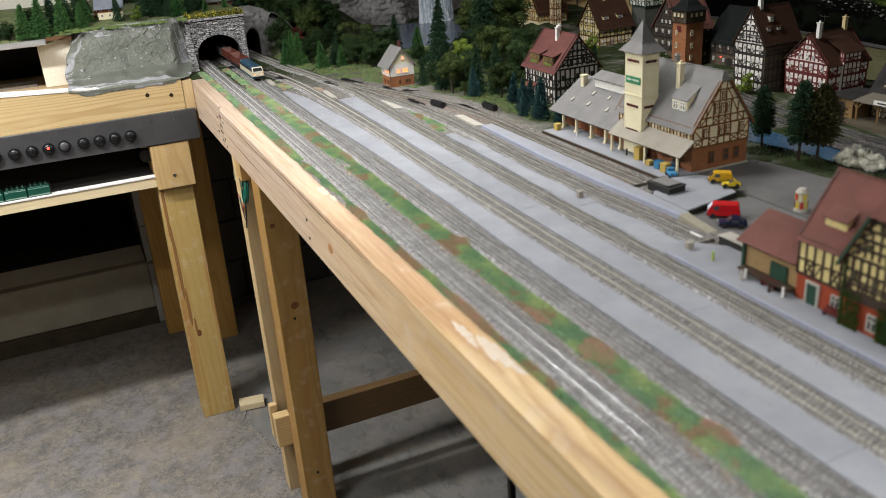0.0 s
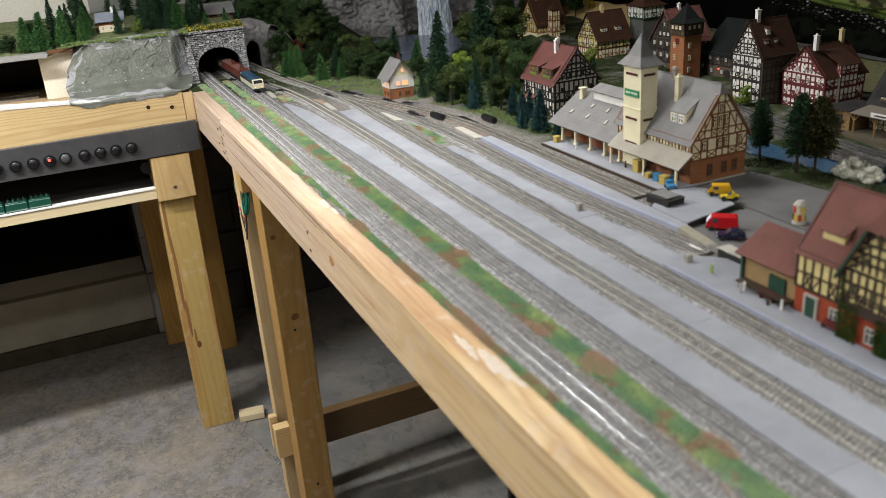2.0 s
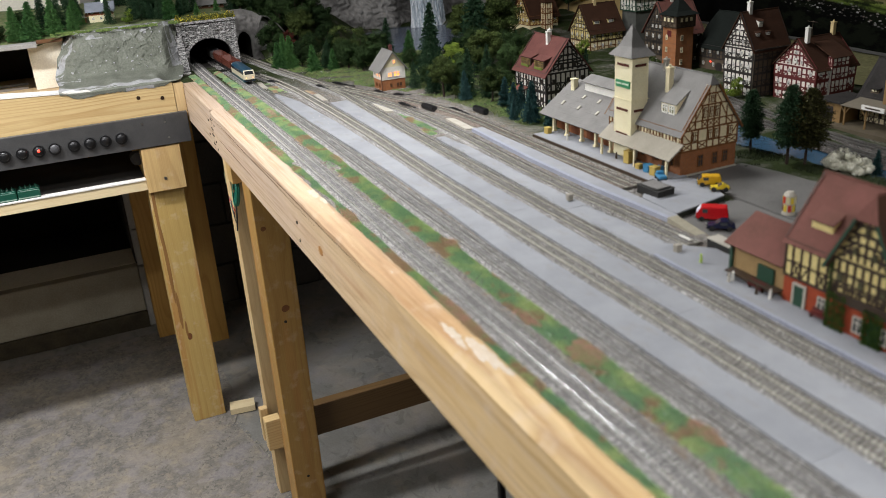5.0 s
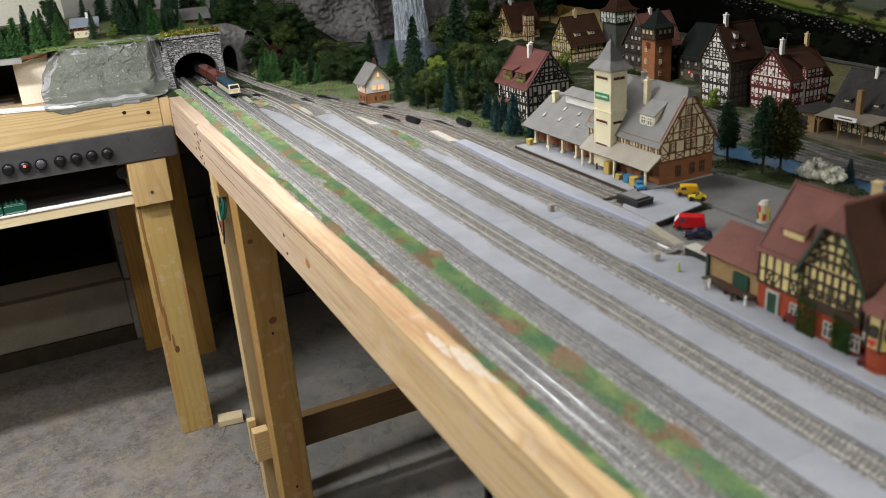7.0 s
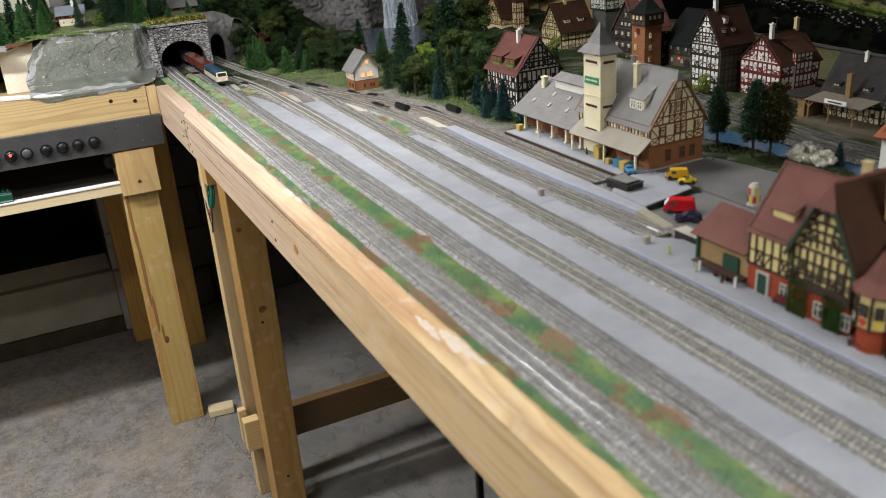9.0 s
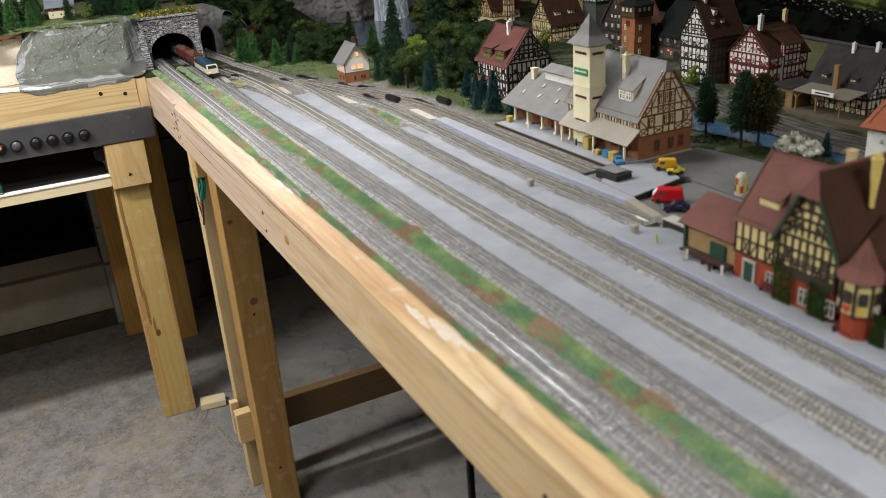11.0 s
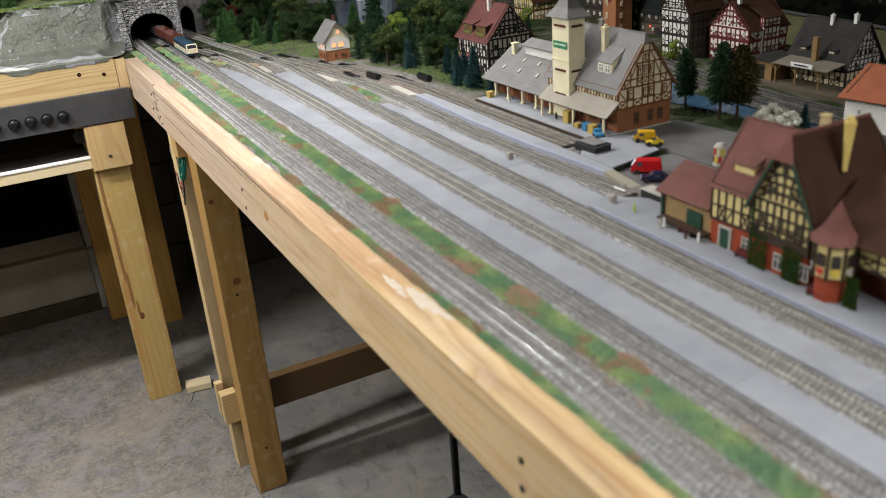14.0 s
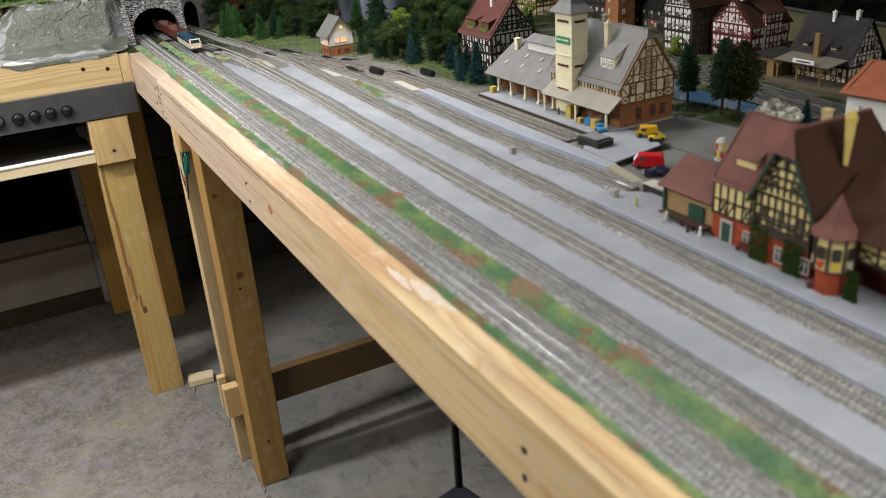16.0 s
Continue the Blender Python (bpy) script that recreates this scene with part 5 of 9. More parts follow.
def timbered(parent, m, w, d, storeys, rise, roof, over=0.006, hip=0.0, wide=0.0022, gable_mat=None, gable_timbers=None, rows=14, gable_rows=4, gable_bays=None, drop=0.0, bays=None, frame_mat=None, win=(0.007, 0.010), gable_windows=True, pane_mat=None, sides=("front", "back", "left", "right"), verge=None, other=None):
    """A house block on the origin of m: storeys are (height, wall material, timber material or None, jetty, windows on the gable side, on the long side)."""
    z = 0.0
    for i, (h, wall, tim, jut, nf, ns) in enumerate(storeys):
        ww, dd = w + 2 * jut, d + 2 * jut
        part("wall", boxes((-ww / 2, ww / 2, -dd / 2, dd / 2, z, z + h)), wall, parent).matrix_basis = m
        for face in sides:
            fm = FACES[face](ww, dd)
            long = ww if face in ("front", "back") else dd
            count = nf if face in ("front", "back") else ns
            if tim:
                bm = bmesh.new()
                b = bays or max(3, round(long / 0.0135))
                face_timber(bm, fm, -long / 2, long / 2, z, z + h, b, wide, i + (0 if face in ("front", "back") else 1))
                part("timber_frame", bm, tim, parent).matrix_basis = m
            for q in range(count):
                u = (q - (count - 1) / 2) * long / count
                window(parent, m @ fm @ Matrix.Translation((0, 0, 0.0004)), u, z + h * 0.55, win[0], min(win[1], h * 0.6), frame_mat or (BROWN_T if wall is BRICK else None), None if wall is BRICK else pane_mat)
        z += h
    wall = gable_mat or storeys[-1][1]
    jut = storeys[-1][3]
    ww, dd = w + 2 * jut, d + 2 * jut
    for face in ("front", "back"):
        if face not in sides:
            continue
        s = -1 if face == "front" else 1
        bm = bmesh.new()
        cut = 1 - hip
        outline = [(-ww / 2, z), (ww / 2, z), (ww / 2 * hip, z + rise * cut - 0.001), (-ww / 2 * hip, z + rise * cut - 0.001)] if hip else [(-ww / 2, z), (ww / 2, z), (0, z + rise - 0.001)]
        prism(bm, outline, "y", s * dd / 2, s * (dd / 2 - 0.003))
        g = part("gable", bm, wall, parent)
        g.matrix_basis = m
        fm = FACES[face](ww, dd)
        tim = gable_timbers or storeys[-1][2]
        if tim:
            bm = bmesh.new()
            gable_timber(bm, fm, ww / 2, z, rise, gable_rows, gable_bays or max(3, round(ww / 0.026)), wide, cut)
            part("timber_frame", bm, tim, parent).matrix_basis = m
        if gable_windows:
            for u in ((-1, 1) if ww < 0.1 else (-1, 0, 1)):
                window(parent, m @ fm @ Matrix.Translation((0, 0, 0.0004)), u * ww * 0.15, z + rise * 0.17, win[0] * 0.9, win[1] * 0.85, frame_mat, pane_mat)
            window(parent, m @ fm @ Matrix.Translation((0, 0, 0.0004)), 0, z + rise * 0.5, win[0] * 0.8, win[1] * 0.8, frame_mat, pane_mat)
    saddle_roof(parent, m, ww, dd, z, rise, over, roof, rows, hip, drop, verge, other)
    return z


I4 = Matrix.Identity(4)


def put(name, bm, material, parent, m=None, label=""):
    ob = part(name, bm, material, parent, label)
    if m is not None:
        ob.matrix_basis = m
    return ob


def pyramid(w, d, z0, z1, flare=0.0, over=0.0):
    """A four-sided spire, its foot flared."""
    bm = bmesh.new()
    a = [(-w / 2 - over, -d / 2 - over, z0), (w / 2 + over, -d / 2 - over, z0), (w / 2 + over, d / 2 + over, z0), (-w / 2 - over, d / 2 + over, z0)]
    f = 0.62 if flare < 0.31 else 0.56
    zb = z0 + (z1 - z0) * min(flare, 0.3)
    b = [(x * f, y * f, zb) for x, y, _ in a]
    lo, mid = [bm.verts.new(p) for p in a], [bm.verts.new(p) for p in b]
    top = bm.verts.new((0, 0, z1))
    bm.faces.new(lo[::-1])
    for i in range(4):
        j = (i + 1) % 4
        bm.faces.new((lo[i], lo[j], mid[j], mid[i]))
        bm.faces.new((mid[i], mid[j], top))
    return bm


# goods station with its drying tower
goods = thing("goods_station", pose(0, 0, T), "brick and half-timbered goods station with a cream hose tower", "model building")
G = pose(1.008, 1.215, 0)
timbered(goods, G, 0.122, 0.210, [(0.046, BRICK, None, 0, 3, 5), (0.039, CREAM, BROWN_T, 0.001, 3, 6)], 0.088, ROOF_GREY, over=0.007, hip=0.15, wide=0.0019, rows=20, bays=7, gable_rows=3, gable_bays=3, win=(0.0085, 0.0125), verge=BROWN_T, frame_mat=BROWN_T, pane_mat=PALE_GLASS, sides=("left", "right", "back"))
# its street gable: brick floor, one timbered storey, three rows in the gable
GF = FACES["front"](0.124, 0.212)
bm = bmesh.new()
prism(bm, [(-0.062, 0.085), (0.062, 0.085), (0.0105, 0.1585), (-0.0105, 0.1585)], "y", -0.106, -0.103)
put("gable", bm, CREAM, goods, G)
posts = (-0.0605, -0.041, -0.027, -0.007, 0.0065, 0.020, 0.038, 0.0605)
bm = bmesh.new()
for v in (0.0475, 0.0835):
    beam(bm, GF, -0.062, v, 0.062, v, 0.0030, 0.0012)
beam(bm, GF, -0.060, 0.0610, 0.060, 0.0610, 0.0020, 0.0009)
for u in posts:
    beam(bm, GF, u, 0.049, u, 0.082, 0.0026, 0.0010)
for u0, u1 in zip(posts, posts[1:]):
    if u1 - u0 > 0.015:
        beam(bm, GF, u0, 0.049, u1, 0.0600, 0.0017, 0.0007)
        beam(bm, GF, u1, 0.049, u0, 0.0600, 0.0017, 0.0006)
beam(bm, GF, -0.060, 0.080, -0.043, 0.062, 0.0020, 0.0007)
beam(bm, GF, 0.060, 0.080, 0.047, 0.062, 0.0020, 0.0007)
for v in (0.0975, 0.1240, 0.1430):
    edge = 0.062 - 0.0515 * (v - 0.085) / 0.0735 - 0.001
    beam(bm, GF, -edge, v, edge, v, 0.0024, 0.0011)
for u in (-0.0195, -0.0075, 0.0065, 0.0185):
    beam(bm, GF, u, 0.085, u, 0.1235, 0.0023, 0.0009)
for s_ in (-1, 1):
    beam(bm, GF, s_ * 0.034, 0.085, s_ * 0.034, 0.118, 0.0022, 0.0009)
    beam(bm, GF, s_ * 0.047, 0.085, s_ * 0.047, 0.099, 0.0022, 0.0009)
    beam(bm, GF, s_ * 0.047, 0.0845, s_ * 0.034, 0.0965, 0.0018, 0.0007)
    beam(bm, GF, s_ * 0.034, 0.0990, s_ * 0.0205, 0.1230, 0.0020, 0.0007)
    beam(bm, GF, s_ * 0.022, 0.1240, s_ * 0.010, 0.1420, 0.0020, 0.0007)
    beam(bm, GF, s_ * 0.007, 0.1240, s_ * 0.007, 0.1575, 0.0020, 0.0009)
    beam(bm, GF, s_ * 0.061, 0.0865, s_ * 0.0105, 0.1580, 0.0026, 0.0013)
for u0, u1 in ((-0.0195, -0.0075), (-0.0075, 0.0065), (0.0065, 0.0185)):
    beam(bm, GF, u0, 0.0855, u1, 0.0965, 0.0015, 0.0006)
    beam(bm, GF, u1, 0.0855, u0, 0.0965, 0.0015, 0.0005)
put("timber_frame", bm, BROWN_T, goods, G)
for u, v, w, h in ((-0.034, 0.0715, 0.0100, 0.0165), (-0.0003, 0.0715, 0.0095, 0.0165), (0.0133, 0.0715, 0.0095, 0.0165), (0.044, 0.0715, 0.0090, 0.0165), (-0.0135, 0.1110, 0.0085, 0.0185), (-0.0005, 0.1110, 0.0090, 0.0185), (0.0125, 0.1110, 0.0085, 0.0185), (0.0, 0.1335, 0.0075, 0.0130)):
    window(goods, G @ GF @ Matrix.Translation((0, 0, 0.0005)), u, v, w, h, BROWN_T, PALE_GLASS)
for u in (-0.019, 0.013, 0.036):
    window(goods, G @ GF @ Matrix.Translation((0, 0, -0.0005)), u, 0.026, 0.0115, 0.0215, BROWN_T, GLASS)
bm = bmesh.new()
fm = FACES["left"](0.124, 0.212)
for i in range(24):
    u = -0.104 + 0.0089 * i
    beam(bm, fm, u, 0.049, u, 0.083, 0.0019, 0.0012)
beam(bm, fm, -0.105, 0.0610, 0.105, 0.0610, 0.0019, 0.0013)
put("timber_frame", bm, BROWN_T, goods, G)
put("plinth", boxes((-0.063, 0.063, -0.1075, 0.1075, 0, 0.005)), PAD, goods, G)
RUSTY_SLIT = grainy("rust brown slit", (0.10, 0.03, 0.02), (0.05, 0.02, 0.015), 90, 800, 0.8)
put("tower", boxes((0.930, 0.966, 1.231, 1.283, 0.010, 0.197)), CREAM_PALE, goods)
for z in (0.118, 0.193):
    put("cornice", boxes((0.9285, 0.9675, 1.2295, 1.2845, z, z + 0.0016)), CREAM_PALE, goods)
for z in (0.047, 0.093, 0.175):
    put("louvre", boxes((0.9288, 0.932, 1.241, 1.275, z + 0.004, z + 0.0085)), RUSTY_SLIT, goods, None, "dark slit vent with a pale sill")
    put("louvre", boxes((0.936, 0.960, 1.2298, 1.232, z + 0.004, z + 0.0085)), RUSTY_SLIT, goods)
    put("sill", boxes((0.9281, 0.931, 1.240, 1.276, z + 0.0022, z + 0.0036)), CREAM_PALE, goods)
sign = put("sign", boxes((0.9284, 0.931, 1.236, 1.278, 0.140, 0.153)), plain("green sign board", (0.03, 0.22, 0.09), 0.5), goods, None, "green name board with pale bars")
put("lettering", boxes((0.9279, 0.9286, 1.239, 1.258, 0.1455, 0.1485), (0.9279, 0.9286, 1.261, 1.274, 0.1455, 0.1485)), plain("pale lettering bars", (0.55, 0.65, 0.5), 0.6), sign)
put("spire", pyramid(0.036, 0.052, 0.197, 0.252, 0.32, 0.009), ROOF_GREY, goods, pose(0.948, 1.257, 0), "steep grey spire with flared eaves")
# goods shed
SH0, SH1 = 1.289, 1.536
put("shed_wall", boxes((0.957, 1.06, SH0, SH1 - 0.006, 0.006, 0.047)), BRICK, goods)
for i in range(4):
    y = 1.318 + 0.058 * i
    put("shed_door", boxes((0.9545, 0.958, y, y + 0.034, 0.008, 0.040)), grainy("red-brown shed door", (0.20, 0.07, 0.03), None, 70, 800, 0.7), goods)
for y in (1.505, 1.455, 1.400, 1.350, 1.300):
    put("shed_post", boxes((0.933, 0.938, y - 0.0025, y + 0.0025, 0.006, 0.045), (0.934, 0.957, y - 0.0015, y + 0.0015, 0.040, 0.044), (0.931, 0.940, y - 0.004, y + 0.004, 0.006, 0.010)), CREAM, goods, None, "cream-painted timber post")
bm = bmesh.new()
slab(bm, (0.922, SH0 - 0.004, 0.040), (0.922, SH1 + 0.008, 0.040), (1.012, SH1 + 0.008, 0.104), (1.012, SH0 - 0.004, 0.104), 0.002)
ob = put("shed_roof", bm, ROOF_GREY, goods, None, "low grey slope with small skylights")
tile_rows(ob, ROOF_GREY, (0.922, SH0 - 0.004, 0.040), (0.922, SH1 + 0.008, 0.040), (1.012, SH1 + 0.008, 0.104), (1.012, SH0 - 0.004, 0.104), 12, 0.0002)
bm = bmesh.new()
slab(bm, (1.10, SH0 - 0.004, 0.048), (1.10, SH1 + 0.008, 0.048), (1.0125, SH1 + 0.008, 0.104), (1.0125, SH0 - 0.004, 0.104), 0.002)
put("shed_roof", bm, ROOF_GREY, goods)
bm = bmesh.new()
prism(bm, [(0.957, 0.047), (1.06, 0.047), (1.06, 0.066), (1.0125, 0.099), (0.957, 0.062)], "y", SH1 - 0.009, SH1 - 0.006)
put("shed_gable", bm, BRICK, goods)
for i, (fx, y) in enumerate(((0.35, 1.50), (0.35, 1.44), (0.35, 1.375), (0.35, 1.325), (0.60, 1.455), (0.60, 1.40), (0.18, 1.30))):
    x, z = 0.922 + 0.09 * fx, 0.040 + 0.064 * fx
    bm = bmesh.new()
    slab(bm, (x - 0.003, y - 0.003, z - 0.0005), (x - 0.003, y + 0.003, z - 0.0005), (x + 0.005, y + 0.003, z + 0.0050), (x + 0.005, y - 0.003, z + 0.0050), 0.002)
    put("skylight", bm, PAD, goods, Matrix.Translation((0, 0, 0.0016)), "small pale skylight")
put("clerestory", boxes((0.993, 1.030, 1.292, 1.474, 0.085, 0.112)), WHITE_P, goods, None, "white glazed clerestory on the shed roof")
bm = bmesh.new()
slab(bm, (0.985, 1.290, 0.110), (0.985, 1.478, 0.110), (1.012, 1.478, 0.122), (1.012, 1.290, 0.122), 0.0015)
slab(bm, (1.039, 1.290, 0.110), (1.039, 1.478, 0.110), (1.0122, 1.478, 0.122), (1.0122, 1.290, 0.122), 0.0015)
put("clerestory_roof", bm, ROOF_GREY, goods)
put("chimney", boxes((0.985, 0.996, 1.505, 1.516, 0.082, 0.107), (0.9835, 0.9975, 1.5035, 1.5175, 0.107, 0.110)), CREAM_PALE, goods)
PIPE_PALE = plain("pale cream chimney", (0.72, 0.64, 0.42), 0.7)
chimney(goods, I4, 0.985, 1.195, 0.13, 0.176, 0.005, PIPE_PALE)
chimney(goods, I4, 1.005, 1.23, 0.165, 0.184, 0.004, PAD)
put("antenna", rods(((1.012, 1.335, 0.10), (1.012, 1.335, 0.14), 0.0008), ((1.012, 1.325, 0.125), (1.012, 1.345, 0.125), 0.0006)), DARK_T, goods)
bm = bmesh.new()
slab(bm, (0.912, 1.100, 0.040), (0.912, 1.309, 0.040), (0.9435, 1.309, 0.064), (0.9435, 1.100, 0.064), 0.0022)
put("canopy", bm, grainy("weathered canopy card", (0.33, 0.30, 0.245), (0.24, 0.22, 0.175), 30, 600, 0.8), goods, None, "sloping grey canopy over the platform")
for y in (1.302, 1.20, 1.11):
    put("canopy_post", boxes((0.9145, 0.918, y - 0.0018, y + 0.0018, 0.006, 0.040)), CREAM, goods)
shed_dormer(goods, I4, 0.9605, 1.164, 0.041, 0, 0.101, 0.022, CREAM, ROOF_GREY, 0.036, pitch=0.98, pane_mat=OLD_GLASS)
put("platform", boxes((0.8885, 0.956, 1.102, 1.512, -0.002, 0.006)), PAVE, goods, None, "grey loading platform with a dark edge")
put("platform_edge", boxes((0.8860, 0.8883, 1.102, 1.512, -0.002, 0.0052)), DARK_T, goods)
put("door", boxes((0.9425, 0.9455, 1.14, 1.155, 0.007, 0.034)), DARK_T, goods)
put("door", boxes((0.9425, 0.9455, 1.245, 1.262, 0.007, 0.034)), DARK_T, goods)

# half-timbered house with a red roof behind the firs
villa = thing("timbered_house", pose(1.095, 1.772, T), "black-and-white half-timbered house with a faded red roof", "model building")
timbered(villa, I4, 0.118, 0.142, [(0.040, WHITEWASH, BLACK_T, 0, 3, 4), (0.046, WHITEWASH, BLACK_T, 0.0015, 3, 4)], 0.074, ROOF_WINE, over=0.008, wide=0.0041, rows=18, gable_rows=4, gable_bays=4, frame_mat=DARK_T)
for y in (-0.032, 0.030):
    shed_dormer(villa, I4, -0.0545, y, 0.048, 0, 0.091, 0.022, DARK_T, ROOF_WINE, 0.040, panes=3, frame_mat=TIMBER_TAN)
    put("flower_box", boxes((-0.0585, -0.055, y - 0.018, y + 0.018, 0.090, 0.0955)), plain("window flowers", (0.13, 0.16, 0.035), 0.9), villa)
chimney(villa, I4, -0.012, -0.005, 0.13, 0.170, 0.0042, WHITE_P)
chimney(villa, I4, 0.008, 0.02, 0.14, 0.170, 0.0038, WHITE_P)
bm = bmesh.new()
slab(bm, (-0.078, 0.010, 0.034), (-0.078, 0.055, 0.034), (-0.058, 0.055, 0.044), (-0.058, 0.010, 0.044), 0.0015)
put("porch_roof", bm, ROOF_RED, villa)
put("antenna", rods(((0.0, -0.045, 0.155), (0.0, -0.045, 0.185), 0.0006), ((-0.008, -0.045, 0.182), (0.008, -0.045, 0.182), 0.0005)), DARK_T, villa)

# signal box with lit windows
sbox = thing("signal_box", pose(0.836, 2.213, T), "small signal box with brick base and lit orange windows", "model building")
put("brick_base", boxes((-0.034, 0.034, -0.032, 0.032, -0.003, 0.029)), BRICK, sbox)
put("upper_wall", boxes((-0.0355, 0.0355, -0.0335, 0.0335, 0.029, 0.063)), WHITEWASH, sbox)
for s in (-1, 1):
    bm = bmesh.new()
    prism(bm, [(-0.0355, 0.063), (0.0355, 0.063), (0.0, 0.104)], "y", s * 0.0335, s * 0.031)
    put("gable", bm, CREAM_PALE, sbox)
saddle_roof(sbox, I4, 0.071, 0.067, 0.063, 0.042, 0.010, ROOF_GREY, 12)
ff, fl = FACES["front"](0.071, 0.067), FACES["left"](0.071, 0.067)
window(sbox, ff, -0.011, 0.043, 0.014, 0.014, WHITE_P, LIT)
window(sbox, ff, 0.009, 0.043, 0.020, 0.015, WHITE_P, LIT)
window(sbox, ff, 0.004, 0.077, 0.008, 0.011, WHITE_P, LIT)
for u in (-0.018, 0.004, 0.022):
    window(sbox, fl, u, 0.043, 0.013, 0.014, WHITE_P, LIT if u > 0 else None)
fb, fbl = FACES["front"](0.068, 0.064), FACES["left"](0.068, 0.064)
for u in (-0.008, 0.012, 0.020):
    window(sbox, fb, u, 0.013, 0.006, 0.010, BROWN_T)
for u in (-0.012, 0.012):
    window(sbox, fbl, u, 0.013, 0.008, 0.011, BROWN_T)
chimney(sbox, I4, 0.004, -0.014, 0.088, 0.117, 0.0038, ROOF_WINE)
put("downpipe", rods(((-0.0365, -0.0345, 0.0), (-0.0365, -0.0345, 0.062), 0.0009)), DARK_T, sbox)

# station by the camera's side of the yard
station = thing("station_building", pose(0.7355, 0.612, T + 0.005), "red and yellow half-timbered station with ivy and a turret", "model building")
timbered(station, pose(0.052, 0.012, 0), 0.104, 0.084, [(0.033, RED_WALL, None, 0, 0, 0), (0.047, YELLOW, DARK_T, 0.001, 2, 0)], 0.071, ROOF_RED, over=0.004, wide=0.0030, rows=18, bays=7, frame_mat=DARK_T, pane_mat=OLD_GLASS)
shed_dormer(station, I4, 0.012, 0.018, 0.030, 0, 0.093, 0.015, YELLOW, ROOF_RED, 0.034, panes=0, pitch=0.80)
# cross wing: its gable looks over the platform
W = pose(0.058, -0.058, 0, 0, 0, -90)
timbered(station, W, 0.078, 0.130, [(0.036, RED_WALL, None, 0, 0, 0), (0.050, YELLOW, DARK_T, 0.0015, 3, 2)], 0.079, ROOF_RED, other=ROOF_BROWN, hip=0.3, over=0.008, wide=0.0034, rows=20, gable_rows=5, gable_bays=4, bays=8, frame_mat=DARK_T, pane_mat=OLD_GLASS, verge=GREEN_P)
WF = FACES["front"](0.081, 0.133)
bm = bmesh.new()
for v in (0.0530, 0.0690):
    beam(bm, WF, -0.040, v, 0.040, v, 0.0026, 0.0016)
for u in (-0.035, 0.025):
    beam(bm, WF, u - 0.004, 0.0375, u + 0.004, 0.0520, 0.0024, 0.0014)
    beam(bm, WF, u + 0.004, 0.0375, u - 0.004, 0.0520, 0.0024, 0.0013)
put("timber_frame", bm, DARK_T, station, W)
put("balcony", boxes((-0.012, -0.0075, -0.10, -0.03, 0.036, 0.0385), (-0.012, -0.011, -0.10, -0.03, 0.0385, 0.048)), DARK_T, station)
# low end wing, its maroon darkened by the shade of the arcade
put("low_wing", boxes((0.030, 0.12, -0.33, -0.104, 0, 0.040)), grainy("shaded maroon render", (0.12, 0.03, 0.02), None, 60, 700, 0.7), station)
put("low_wing_upper", boxes((0.004, 0.128, -0.33, -0.104, 0.040, 0.074)), YELLOW, station)
bm = bmesh.new()
face_timber(bm, Matrix(((0, 0, -1, 0.004), (-1, 0, 0, -0.217), (0, 1, 0, 0), (0, 0, 0, 1))), -0.112, 0.112, 0.040, 0.074, 10, 0.003, 1)
put("timber_frame", bm, DARK_T, station)
bm = bmesh.new()
slab(bm, (-0.008, -0.335, 0.069), (-0.008, -0.103, 0.069), (0.066, -0.103, 0.124), (0.066, -0.335, 0.124), 0.002)
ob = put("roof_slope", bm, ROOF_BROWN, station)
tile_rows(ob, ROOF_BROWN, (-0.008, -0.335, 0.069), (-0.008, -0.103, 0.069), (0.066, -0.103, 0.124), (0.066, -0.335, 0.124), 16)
# turret
oct_ring = [(0.021 * math.cos(a * math.pi / 4 + 0.39), 0.021 * math.sin(a * math.pi / 4 + 0.39)) for a in range(8)]
TU = pose(-0.006, -0.128, 0)
bm = bmesh.new()
prism(bm, oct_ring, "z", 0.030, 0.072)
put("turret", bm, YELLOW, station, TU, "eight-sided oriel turret with shields")
bm = bmesh.new()
prism(bm, [(x * 0.8, y * 0.8) for x, y in oct_ring], "z", 0, 0.030)
put("turret_base", bm, RED_WALL, station, TU)
bm = bmesh.new()
rim = [bm.verts.new((x * 1.3, y * 1.3, 0.069)) for x, y in oct_ring]
mid = [bm.verts.new((x * 0.75, y * 0.75, 0.081)) for x, y in oct_ring]
tip = bm.verts.new((0, 0, 0.112))
bm.faces.new(rim[::-1])
for i in range(8):
    j = (i + 1) % 8
    bm.faces.new((rim[i], rim[j], mid[j], mid[i]))
    bm.faces.new((mid[i], mid[j], tip))
put("turret_roof", bm, ROOF_RED, station, TU, "pointed red turret roof")
for a in range(8):
    an = a * math.pi / 4 + 0.39
    fm = TU @ pose(0, 0, 0, 0, 0, math.degrees(an + math.pi / 8)) @ Matrix(((0, 0, 1, 0.0194), (1, 0, 0, 0), (0, 1, 0, 0), (0, 0, 0, 1)))
    window(station, fm, 0, 0.050, 0.009, 0.014, DARK_T)
    put("corner_post", rods(((0.021 * math.cos(an), 0.021 * math.sin(an), 0.028), (0.021 * math.cos(an), 0.021 * math.sin(an), 0.071), 0.0018)), DARK_T, station, TU)
